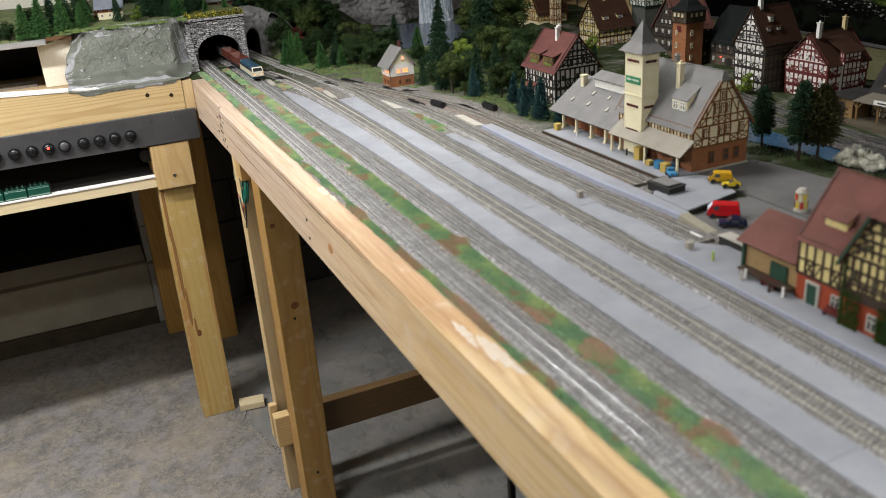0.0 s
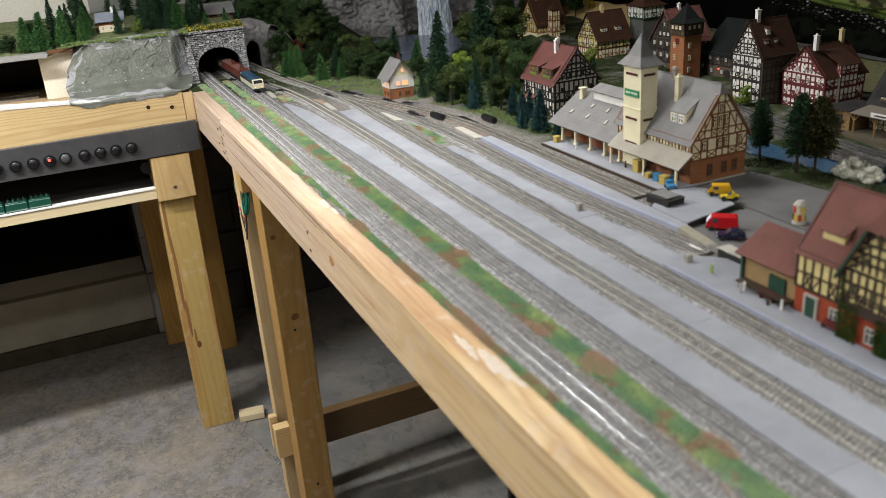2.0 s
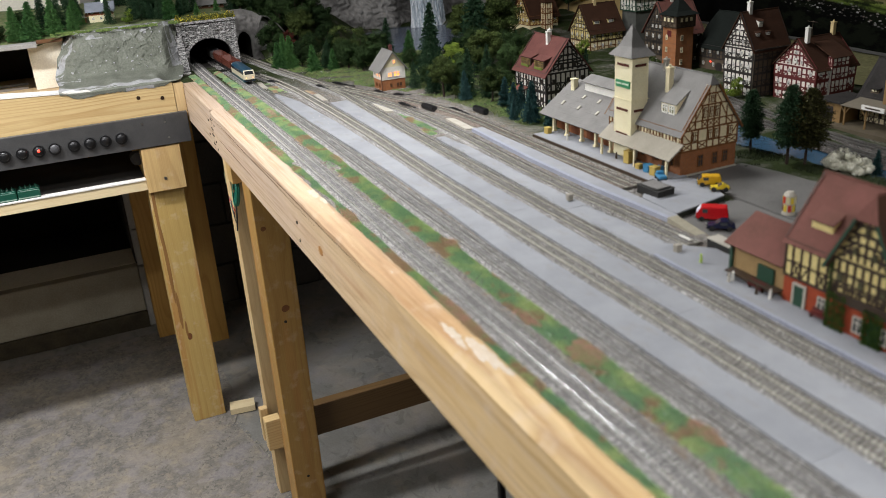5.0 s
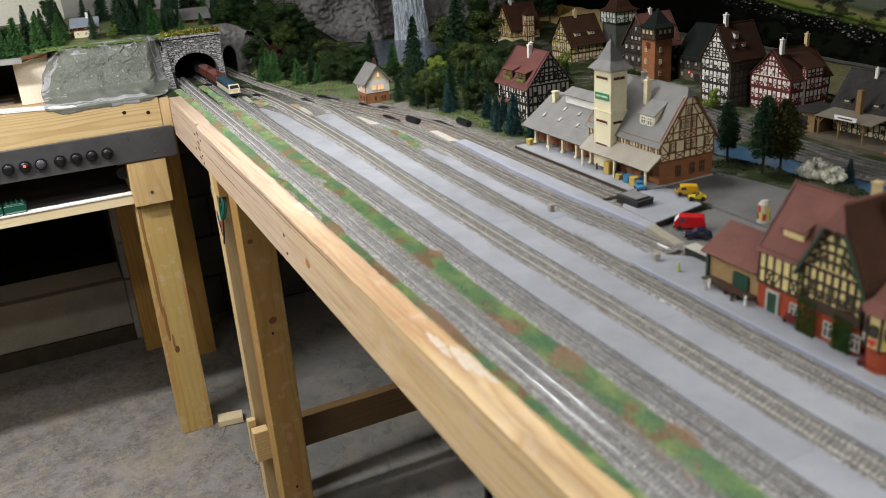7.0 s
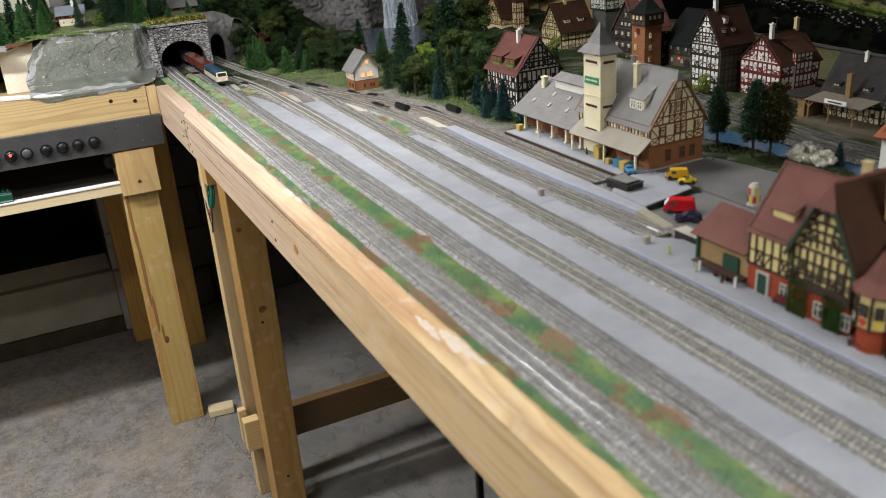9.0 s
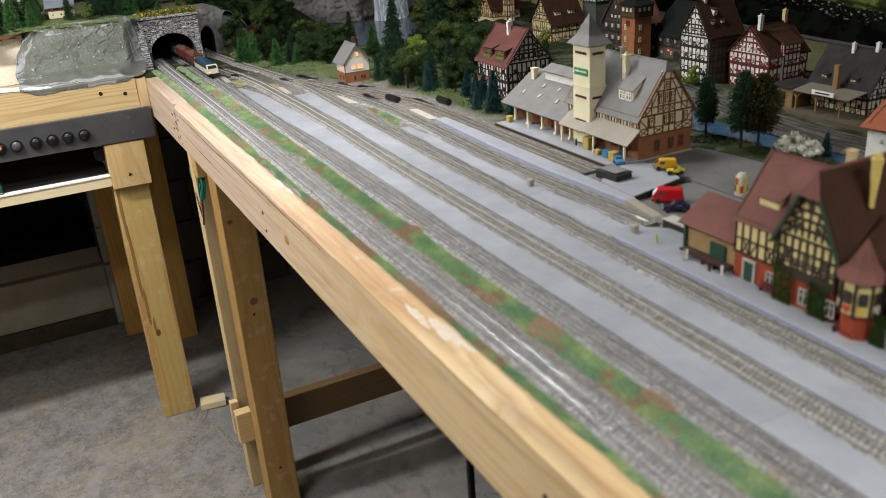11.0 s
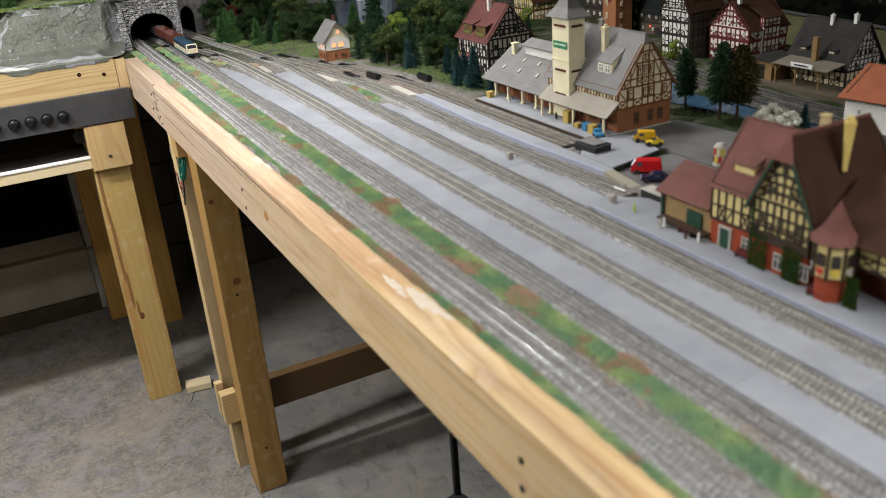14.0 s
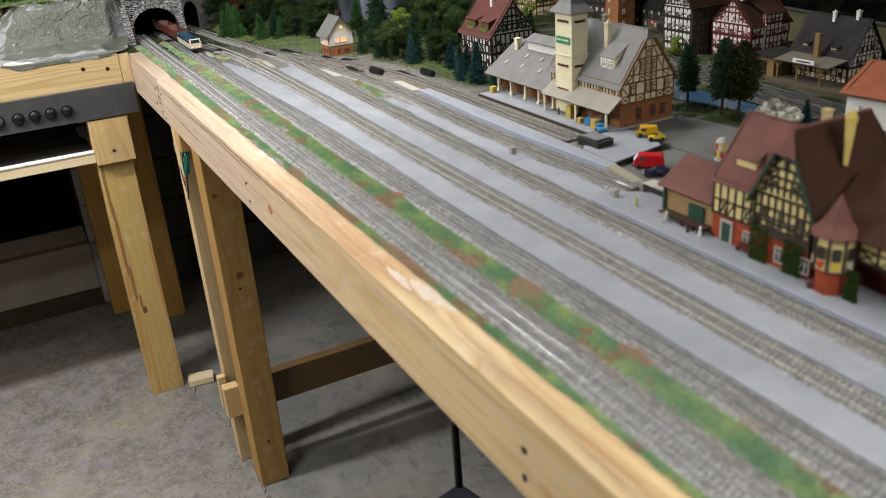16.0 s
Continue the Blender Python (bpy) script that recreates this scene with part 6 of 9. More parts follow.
# painted shields on the turret
for a, tint in ((3, (0.55, 0.05, 0.03)), (4, (0.70, 0.50, 0.06)), (5, (0.62, 0.60, 0.55)), (2, (0.62, 0.60, 0.55))):
    an = a * math.pi / 4 + 0.39
    fm = TU @ pose(0, 0, 0, 0, 0, math.degrees(an + math.pi / 8)) @ Matrix(((0, 0, 1, 0.0200), (1, 0, 0, 0), (0, 1, 0, 0), (0, 0, 0, 1)))
    bm = bmesh.new()
    prism(bm, [(-0.0042, 0.0405), (-0.0042, 0.0365), (0.0, 0.0315), (0.0042, 0.0365), (0.0042, 0.0405)], "z", 0.0, 0.0010)
    put("shield", bm, plain("shield paint %.2f" % tint[1], tint, 0.5), station, fm)
# fronts
fx = Matrix(((0, 0, -1, 0.0), (-1, 0, 0, 0), (0, 1, 0, 0), (0, 0, 0, 1)))
d = put("door", boxes((-0.002, 0.001, 0.022, 0.036, 0, 0.026)), GREEN_P, station, None, "green front door in a pale surround")
put("door_frame", boxes((-0.0025, 0.0008, 0.019, 0.0218, 0, 0.029), (-0.0025, 0.0008, 0.0362, 0.039, 0, 0.029), (-0.0025, 0.0008, 0.0218, 0.0362, 0.0262, 0.029)), PAD, d)
window(station, fx, 0.004, 0.016, 0.013, 0.018, PAD)
for u in (0.060, 0.096):
    window(station, Matrix(((0, 0, -1, -0.0085), (-1, 0, 0, 0), (0, 1, 0, 0), (0, 0, 0, 1))), u, 0.017, 0.013, 0.020, PAD)
put("door", boxes((-0.0105, -0.007, -0.086, -0.073, 0, 0.027)), GREEN_P, station)
YELLOW_C = plain("yellow chimney", (0.70, 0.53, 0.16), 0.7)
bm = bmesh.new()
rod(bm, (0.050, -0.086, 0.120), (0.050, -0.086, 0.172), 0.0032, 0.0072, n=4)
rod(bm, (0.050, -0.086, 0.172), (0.050, -0.086, 0.176), 0.0080, n=4)
rod(bm, (0.050, -0.086, 0.176), (0.050, -0.086, 0.181), 0.0045, 0.0040, n=8)
put("chimney", bm, YELLOW_C, station, None, "yellow chimney that widens towards its top")
chimney(station, I4, 0.085, -0.028, 0.13, 0.163, 0.0042, PIPE, False)
# lean-to shed
put("side_shed", boxes((0.004, 0.075, 0.056, 0.143, 0, 0.046)), grainy("tan shed wall", (0.36, 0.24, 0.11), None, 50, 600, 0.8), station, None, "tan lean-to with a red roof")
bm = bmesh.new()
slab(bm, (-0.006, 0.0545, 0.043), (-0.006, 0.151, 0.043), (0.045, 0.151, 0.075), (0.045, 0.0545, 0.075), 0.002)
slab(bm, (0.088, 0.0545, 0.046), (0.088, 0.151, 0.046), (0.0455, 0.151, 0.075), (0.0455, 0.0545, 0.075), 0.002)
ob = put("shed_roof", bm, ROOF_RED, station)
tile_rows(ob, ROOF_RED, (-0.006, 0.0545, 0.043), (-0.006, 0.151, 0.043), (0.045, 0.151, 0.075), (0.045, 0.0545, 0.075), 12)
put("shed_door", boxes((0.001, 0.005, 0.072, 0.098, 0.002, 0.030)), GREEN_P, station)
put("shed_post", boxes((0.0005, 0.0045, 0.1425, 0.1465, 0, 0.040)), GREEN_P, station)
put("shed_bench", boxes((-0.012, 0.003, 0.056, 0.140, 0.008, 0.010), (-0.011, -0.009, 0.06, 0.062, 0, 0.008), (-0.011, -0.009, 0.134, 0.136, 0, 0.008)), DARK_T, station)

# brown infill that stands in for town walls lying in shade
SHADY = grainy("shaded brown infill", (0.11, 0.085, 0.06), None, 60, 700, 0.8)


# old town
def town_house(label, x, y, w, d, turn, storeys, rise, roof, **more):
    h = thing("timbered_house", pose(x, y, T - 0.002, 0, 0, turn), label, "model building", group="old town houses")
    top = timbered(h, I4, w, d, storeys, rise, roof, **more)
    return h, top


h, top = town_house("tall narrow white half-timbered town house, steep brown roof", 1.520, 1.536, 0.092, 0.105, -90, [(0.028, WHITEWASH, DARK_T, 0, 4, 4), (0.030, WHITEWASH, BLACK_T, 0.001, 4, 4), (0.032, WHITEWASH, BLACK_T, 0.002, 4, 4), (0.026, WHITEWASH, BLACK_T, 0.003, 4, 4)], 0.080, ROOF_BROWN, wide=0.0034, gable_rows=6, over=0.005)
# panel over the white wall, painted with the shade of the unlit side
put("side_boarding", boxes((0.0495, 0.0515, -0.055, 0.055, 0.002, top - 0.001)), grainy("shaded brown infill", (0.11, 0.085, 0.06), None, 60, 700, 0.8), h, None, "timbered side wall, its shade put into the brown")
for z0, z1 in ((0.002, 0.030), (0.030, 0.060), (0.060, 0.092), (0.092, top - 0.001)):
    bm = bmesh.new()
    face_timber(bm, Matrix(((0, 0, 1, 0.0515), (1, 0, 0, 0), (0, 1, 0, 0), (0, 0, 0, 1))), -0.055, 0.055, z0, z1, 8, 0.0026, 1)
    put("timber_frame", bm, BLACK_T, h)
chimney(h, I4, 0.0, -0.03, top + 0.07, top + 0.100, 0.0045, WHITE_P)
for y, z in ((0.0, 0.028), (-0.03, 0.028), (-0.015, 0.055)):
    shed_dormer(h, I4, 0.042 - z * 0.35, y, 0.012, 0, top + z * 0.9, 0.010, WHITEWASH, ROOF_BROWN, 0.012, side=1, panes=1)
h, top = town_house("white house with oxblood timbers and a dark brown roof", 1.577, 1.410, 0.120, 0.118, -90, [(0.026, WHITEWASH, RED_T, 0, 4, 5), (0.030, WHITEWASH, RED_T, 0.001, 4, 5), (0.028, WHITEWASH, RED_T, 0.002, 4, 5)], 0.060, ROOF_BROWN, wide=0.0040, gable_rows=5, over=0.006)
chimney(h, I4, 0.012, -0.045, top + 0.05, top + 0.082, 0.0042, WHITE_P)
chimney(h, I4, 0.0, 0.045, top + 0.05, top + 0.084, 0.0042, PIPE)
clock = put("clock", rods(((0, -0.0625, top + 0.012), (0, -0.0642, top + 0.012), 0.0062), n=20), WHITE_P, h, None, "round white gable clock")
put("clock_pointer", boxes((-0.0005, 0.0005, -0.0648, -0.0643, top + 0.012, top + 0.0168), (0.0006, 0.0040, -0.0648, -0.0643, top + 0.0115, top + 0.0125)), BLACK_T, clock)
bay = put("bay", boxes((0.055, 0.068, -0.022, 0.030, 0.0, top + 0.022)), WHITEWASH, h, None, "timbered bay rising into a dormer")
for z0, z1 in ((0.0, 0.026), (0.026, 0.056), (0.056, top), (top, top + 0.022)):
    bm = bmesh.new()
    face_timber(bm, Matrix(((0, 0, 1, 0.068), (1, 0, 0, 0.004), (0, 1, 0, 0), (0, 0, 0, 1))), -0.026, 0.026, z0, z1, 4, 0.0028, 2)
    put("timber_frame", bm, RED_T, bay)
bm = bmesh.new()
face_timber(bm, Matrix(((1, 0, 0, 0.0615), (0, 0, -1, -0.022), (0, 1, 0, 0), (0, 0, 0, 1))), -0.0065, 0.0065, top, top + 0.022, 2, 0.0028, 1)
put("timber_frame", bm, RED_T, bay)
bm = bmesh.new()
slab(bm, (0.074, -0.027, top + 0.021), (0.074, 0.035, top + 0.021), (0.012, 0.035, top + 0.050), (0.012, -0.027, top + 0.050), 0.0016)
put("bay_roof", bm, ROOF_BROWN, bay)
put("aerial", rods(((0.0, -0.02, top + 0.06), (0.0, -0.02, top + 0.095), 0.0006), ((-0.014, -0.02, top + 0.093), (0.014, -0.02, top + 0.093), 0.0005)), DARK_T, h)
h, top = town_house("yellow half-timbered house with a brown dormered roof", 1.63, 2.36, 0.115, 0.125, -90, [(0.030, CREAM, BROWN_T, 0, 3, 4), (0.034, YELLOW, DARK_T, 0.001, 4, 4)], 0.078, ROOF_BROWN, wide=0.0026, over=0.008)
for y in (-0.03, 0.025):
    shed_dormer(h, I4, 0.045, y, 0.024, 0, top + 0.018, 0.012, YELLOW, ROOF_BROWN, 0.020, side=1, panes=1)
chimney(h, I4, 0.0, -0.01, top + 0.06, top + 0.095, 0.005, PIPE)
h, top = town_house("tan rustic house with a brown roof and turret", 1.66, 2.80, 0.12, 0.12, -90, [(0.036, CREAM, None, 0, 3, 3), (0.034, YELLOW, BROWN_T, 0.001, 4, 4)], 0.085, ROOF_BROWN, wide=0.0026, over=0.008)
chimney(h, I4, 0.0, -0.03, top + 0.06, top + 0.10, 0.005, WHITE_P)
put("porch", boxes((-0.085, -0.035, -0.085, -0.061, 0, 0.030)), CREAM, h)
put("tower", boxes((0.072, 0.102, -0.02, 0.012, 0, 0.118)), CREAM, h)
for z0, z1 in ((0.0, 0.04), (0.04, 0.08), (0.08, 0.118)):
    bm = bmesh.new()
    face_timber(bm, Matrix(((1, 0, 0, 0.087), (0, 0, -1, -0.02), (0, 1, 0, 0), (0, 0, 0, 1))), -0.015, 0.015, z0, z1, 3, 0.0024, 2)
    face_timber(bm, Matrix(((0, 0, 1, 0.102), (1, 0, 0, -0.004), (0, 1, 0, 0), (0, 0, 0, 1))), -0.016, 0.016, z0, z1, 3, 0.0024, 2)
    put("timber_frame", bm, BROWN_T, h)
put("tower_roof", pyramid(0.030, 0.032, 0.118, 0.145, 0.3, 0.006), ROOF_BROWN, h, pose(0.087, -0.004, 0))
h, top = town_house("dark half-timbered house with a dull red roof", 1.62, 1.965, 0.11, 0.11, -90, [(0.034, SHADY, None, 0, 3, 3), (0.036, SHADY, BLACK_T, 0.001, 4, 4), (0.030, SHADY, BLACK_T, 0.002, 4, 4)], 0.080, ROOF_RED, wide=0.0042, over=0.008)
chimney(h, I4, 0.0, -0.01, top + 0.06, top + 0.09, 0.0042, WHITE_P)
h, top = town_house("dark town hall with a green hipped roof", 1.68, 1.80, 0.10, 0.12, 0, [(0.035, SHADY, None, 0, 3, 3), (0.035, SHADY, BLACK_T, 0.001, 4, 4)], 0.085, ROOF_GREEN, wide=0.0036, hip=0.4)
# flat black disc in place of the shade inside the arch
put("archway", rods(((-0.0515, -0.02, 0.014), (-0.049, -0.02, 0.014), 0.013), n=18), BLACK_T, h)
put("gate_lamp", rods(((-0.053, 0.012, 0.026), (-0.0505, 0.012, 0.026), 0.0022), n=8), glowing("red gate lamp", (1.0, 0.06, 0.03), 5.0), h, None, "small glowing red lamp by the archway")

# town-hall tower
tw = thing("clock_tower", pose(1.562, 1.872, T - 0.002), "orange brick clock tower with a timbered crown", "model building")
put("shaft", boxes((-0.029, 0.029, -0.028, 0.028, 0, 0.122)), BRICK, tw)
put("crown", boxes((-0.032, 0.032, -0.031, 0.031, 0.122, 0.155)), SHADY, tw)
for face in FACES:
    bm = bmesh.new()
    face_timber(bm, FACES[face](0.064, 0.062), -0.031, 0.031, 0.122, 0.155, 4, 0.003, 2)
    put("timber_frame", bm, DARK_T, tw)
    for u in (-0.016, 0.0, 0.016):
        window(tw, FACES[face](0.0655, 0.0635), u, 0.143, 0.007, 0.010, CREAM, PALE_GLASS)
    for z in (0.03, 0.062, 0.095):
        window(tw, FACES[face](0.058, 0.056), -0.010, z, 0.008, 0.014, CREAM)
put("spire", pyramid(0.064, 0.062, 0.155, 0.205, 0.2, 0.008), ROOF_GREEN, tw)
put("clock_face", boxes((-0.0302, -0.029, -0.008, 0.008, 0.098, 0.114)), RED_T, tw)

# gate tower
gt = thing("gate_tower", pose(1.76, 2.31, T - 0.002), "grey stone gate tower with a timbered top and red roof", "model building")
put("shaft", boxes((-0.038, 0.038, -0.036, 0.036, 0, 0.112)), STONE, gt)
put("crown", boxes((-0.043, 0.043, -0.041, 0.041, 0.112, 0.150)), WHITEWASH, gt)
for face in FACES:
    bm = bmesh.new()
    face_timber(bm, FACES[face](0.086, 0.082), -0.041, 0.041, 0.112, 0.150, 5, 0.003, 1)
    put("timber_frame", bm, GREEN_P, gt)
    for u in (-0.02, 0.02):
        window(gt, FACES[face](0.087, 0.083), u, 0.132, 0.009, 0.012, WHITE_P)
    window(gt, FACES[face](0.076, 0.072), 0.01, 0.07, 0.006, 0.012, STONE)
put("spire", pyramid(0.086, 0.082, 0.150, 0.225, 0.15, 0.008), ROOF_BROWN, gt)

# small country station across the stream
halt = thing("country_station", pose(1.517, 1.12, T + 0.007) @ Matrix.Diagonal((0.93, 0.92, 0.88, 1)), "small country station with a sooty roof and a canopy", "model building")
timbered(halt, I4, 0.105, 0.150, [(0.036, CREAM, DARK_T, 0, 2, 4), (0.024, WHITEWASH, BLACK_T, 0, 2, 5)], 0.078, ROOF_DARK, over=0.010, wide=0.0026, frame_mat=DARK_T)
bm = bmesh.new()
slab(bm, (-0.115, -0.075, 0.047), (-0.115, 0.072, 0.047), (-0.053, 0.072, 0.056), (-0.053, -0.075, 0.056), 0.002)
put("canopy", bm, grainy("drab canopy card", (0.19, 0.165, 0.125), None, 40, 700, 0.8), halt, None, "flat drab canopy on braced posts")
TAN = grainy("tan stained timber", (0.25, 0.155, 0.065), None, 60, 700, 0.7)
for y in (-0.052, 0.010, 0.064):
    put("canopy_post", rods(((-0.108, y, 0), (-0.108, y, 0.046), 0.0022), ((-0.108, y, 0.028), (-0.108, y - 0.014, 0.045), 0.0014), ((-0.108, y, 0.028), (-0.108, y + 0.014, 0.045), 0.0014), n=6), TAN, halt, None, "tan timber post with two braces")
sg = put("sign", boxes((-0.1185, -0.116, -0.040, 0.016, 0.048, 0.058)), WHITE_P, halt, None, "white name board with dark bars")
put("lettering", boxes((-0.1192, -0.1186, -0.030, 0.006, 0.0515, 0.0545)), DARK_T, sg)
put("flue", boxes((-0.070, -0.060, -0.008, 0.004, 0.05, 0.108)), TAN, halt)
chimney(halt, I4, 0.0, -0.045, 0.12, 0.152, 0.0038, WHITE_P)
chimney(halt, I4, -0.006, 0.01, 0.12, 0.146, 0.0034, WHITE_P)
for y in (0.045, -0.03):
    shed_dormer(halt, I4, -0.048, y, 0.020, 0, 0.070, 0.008, SHADY, ROOF_DARK, 0.016, panes=1, pane_mat=PALE_GLASS, frame_mat=DARK_T)
put("annex", boxes((-0.105, -0.02, 0.078, 0.140, 0, 0.046)), TAN, halt, None, "tan flat-roofed annex with open bays")
put("annex_roof", boxes((-0.112, -0.014, 0.074, 0.146, 0.046, 0.050)), ROOF_DARK, halt)
# black panel paints the shade of the open bay onto the wall
put("annex_bay", boxes((-0.1062, -0.1045, 0.098, 0.132, 0.002, 0.036)), BLACK_T, halt)
put("platform", boxes((-0.132, -0.0535, -0.22, 0.16, -0.014, 0.001)), grainy("sandy platform", (0.12, 0.098, 0.066), None, 40, 500, 0.9), halt, None, "sandy platform edged with timber")

# large farmhouse with an orange roof
farm = thing("farmhouse", pose(1.349, 0.823, T), "white rendered farmhouse with a broad orange roof", "model building")
timbered(farm, pose(0, 0, 0, 0, 0, 8), 0.15, 0.16, [(0.062, WHITEWASH, None, 0, 3, 3)], 0.036, ROOF_ORANGE, over=0.012, gable_timbers=DARK_T)

# ---- hill, tunnel and cliff ----
k = Nodes("painted plaster slope")
v = k.coords()
n1, n2 = k.noise(v, 16, 4.0, 0.6, 0.8), k.noise(v, 240, 4.0)
col = k.ramp(n1, [(0.32, (0.080, 0.088, 0.066)), (0.58, (0.128, 0.138, 0.108)), (0.80, (0.25, 0.255, 0.235))])
col = k.mix(0.25, col, k.ramp(n2, [(0.3, (0.07, 0.075, 0.055)), (0.7, (0.34, 0.34, 0.30))]))
k.bump(n2, 0.4, 0.0015)
PLASTER = k.done(col, 0.8)
CHALK = grainy("chalky whitish paint smear", (0.40, 0.40, 0.41), (0.20, 0.205, 0.195), 50, 400, 0.85, bump=0.4)
k = Nodes("bare rock relief")
v = k.coords((1, 1, 0.6))
n1, n2 = k.noise(v, 12, 6.0, 0.7, 0.6), k.noise(v, 90, 4.0)
k.bump(n2, 0.7, 0.003)
k.sheen = 0.15
ROCK = k.done(k.mix(0.3, k.ramp(n1, [(0.3, (0.12, 0.112, 0.106)), (0.5, (0.25, 0.238, 0.227)), (0.75, (0.44, 0.425, 0.405))]), k.ramp(n2, [(0.3, (0.05, 0.05, 0.05)), (0.7, (0.32, 0.31, 0.29))])), 0.9)


def sheet(nu, nv, where):
    bm = bmesh.new()
    g = [[bm.verts.new(where(i / nu, j / nv)) for i in range(nu + 1)] for j in range(nv + 1)]
    for j in range(nv):
        for i in range(nu):
            f = bm.faces.new((g[j][i], g[j][i + 1], g[j + 1][i + 1], g[j + 1][i]))
            f.smooth = True
    return bm


def slope_at(u, w):
    """The plastered front of the hill: u from its left end to the portal, w from the drips on the fascia to the top."""
    x0 = -0.012 + 0.050 * smooth(0.35, 1.0, w) + 0.006 * noise.noise(Vector((1, w * 9, 3)))
    x = x0 + (0.318 + 0.017 * smooth(0.13, 0.19, w) + 0.038 * smooth(0.27, 0.39, w) + 0.014 * smooth(0.70, 0.95, w) - x0) * u
    drip = 1.1885 + 0.004 * noise.noise(Vector((x * 26, 3, 1))) + 0.003 * noise.noise(Vector((x * 90, 3, 1))) - 0.006 * (1 - smooth(0.0, 0.4, u)) + 0.026 * (1 - smooth(0.0, 0.14, u)) + 0.016 * smooth(0.88, 1.0, u)
    prof = [(0.0, 2.6885, drip), (0.13, 2.6868, 1.1995), (0.17, 2.691, 1.2035), (0.25, 2.735, 1.207), (0.33, 2.80, 1.212), (0.39, 2.85, 1.222), (0.70, 2.885, 1.292), (0.92, 2.915, 1.338), (1.0, 2.955, 1.350)]
    for (a, y0, z0), (b, y1, z1) in zip(prof, prof[1:]):
        if w <= b:
            f = (w - a) / (b - a)
            y, z = y0 + (y1 - y0) * f, z0 + (z1 - z0) * f
            break
    left = 1 - smooth(0.0, 0.14, u)
    y += 0.07 * left * smooth(0.25, 0.5, w)
    z += 0.007 * left * smooth(0.1, 0.17, w) * (1 - smooth(0.2, 0.45, w)) - 0.014 * left * smooth(0.8, 1, w)
    y += (0.095 - 0.055 * w) * smooth(0.84, 1.0, u) * smooth(0.30, 0.45, w)
    z -= 0.027 * smooth(0.80, 0.95, u) * (1 - smooth(0.3, 0.45, w)) * smooth(0.17, 0.25, w)
    lip = noise.noise(Vector((x * 17 + z * 9, z * 30, 2)))
    fold = noise.noise(Vector((x * 38 - z * 20, z * 48, 12)))
    b = lip * 0.007 + 0.0042 * max(0.0, 1 - 7 * abs(fold)) * smooth(0.05, 0.35, noise.noise(Vector((x * 14, z * 14, 21))))
    b += 0.0026 * noise.noise(Vector((x * 60, z * 70, 7))) + 0.0025 * max(0.0, noise.noise(Vector((x * 95, z * 130, 17))) - 0.25) + 0.0016 * noise.noise(Vector((x * 170, z * 190, 6)))
    q = smooth(0.30, 0.45, w)
    thin = 0.0012 * abs(noise.noise(Vector((x * 70, w * 14, 5)))) + 0.0015 * max(0.0, noise.noise(Vector((x * 30, w * 5, 8))))
    return x, y - b * q - thin * (1 - q), z + b * 0.4 * q + 0.004 * noise.noise(Vector((x * 30, 1, w * 8))) * (1 - q) * smooth(0.13, 0.2, w)


bm = sheet(230, 170, slope_at)
for f in bm.faces:
    c = f.calc_center_median()
    smear = noise.noise(Vector((c.x * 12, c.y * 30, 4))) + 0.5 * noise.noise(Vector((c.x * 50, c.y * 120, 4)))
    crumb = noise.noise(Vector((c.x * 95, c.z * 130, 17)))
    ledge = (2.694 < c.y < 2.738 and c.z < 1.222 and smear > -0.42 and c.x < 0.30) or (c.x > 0.338 and c.z > 1.215 and smear > -0.22) or (c.x < 0.055 + 0.2 * (c.z - 1.21) and c.z > 1.215 and smear > 0.05)
    ledge = ledge or (c.z > 1.225 and crumb > 0.56) or (c.z > 1.325 and smear > 0.15) or (c.z < 1.197 and smear > 0.38)
    f.material_index = 1 if ledge else 0
hill = part("plaster_hill", bm, PLASTER)
hill.data.materials.append(CHALK)
tagged(hill, "rough grey-green plastered hillside with a chalky ledge", "hill", kind="structure")
HILLTOP = Nodes("grassy hilltop")
v = HILLTOP.coords()
HILLTOP = HILLTOP.done(HILLTOP.ramp(HILLTOP.noise(v, 60, 5.0), [(0.3, (0.05, 0.075, 0.025)), (0.5, (0.115, 0.15, 0.05)), (0.7, (0.22, 0.20, 0.11))]), 0.95)


def hill_z(x, y):
    return 1.340 + 0.008 * noise.noise(Vector((x * 9, y * 9, 4))) + 0.012 * smooth(2.95, 3.05, y) + 0.03 * smooth(3.1, 3.5, y) - 0.02 * (1 - smooth(-0.05, 0.06, x)) * (1 - smooth(2.95, 3.1, y)) - 0.15 * smooth(0.63, 0.70, x)


tagged(part("hilltop", sheet(240, 40, lambda u, w: (lambda x, y: (x, y, hill_z(x, y) - 0.05 * smooth(0.574, 0.62, x)))(-1.2 + 1.95 * u, 2.945 + 0.100 * smooth(0.572, 0.580, -1.2 + 1.95 * u) + (0.665 - 0.100 * smooth(0.572, 0.580, -1.2 + 1.95 * u)) * w)), HILLTOP), "grassy top of the hill over the tunnel", "hill", kind="structure")
WHITEBOARD = grainy("cream card panel", (0.84, 0.76, 0.62), (0.78, 0.70, 0.56), 8, 200, 0.8)
tagged(part("card_panel", boxes((-0.075, 0.06, 2.975, 2.98, 1.181, 1.322)), WHITEBOARD), "bare cream card panel closing the hill's side", "panel", kind="structure")
tagged(part("edge_board", boxes((-1.2, -0.045, 2.905, 2.96, 1.318, 1.331), bevel=0.001), grainy("grey painted board", (0.33, 0.32, 0.30), None, 25, 300, 0.8)), "grey painted board edging the raised landscape", "board", kind="structure")
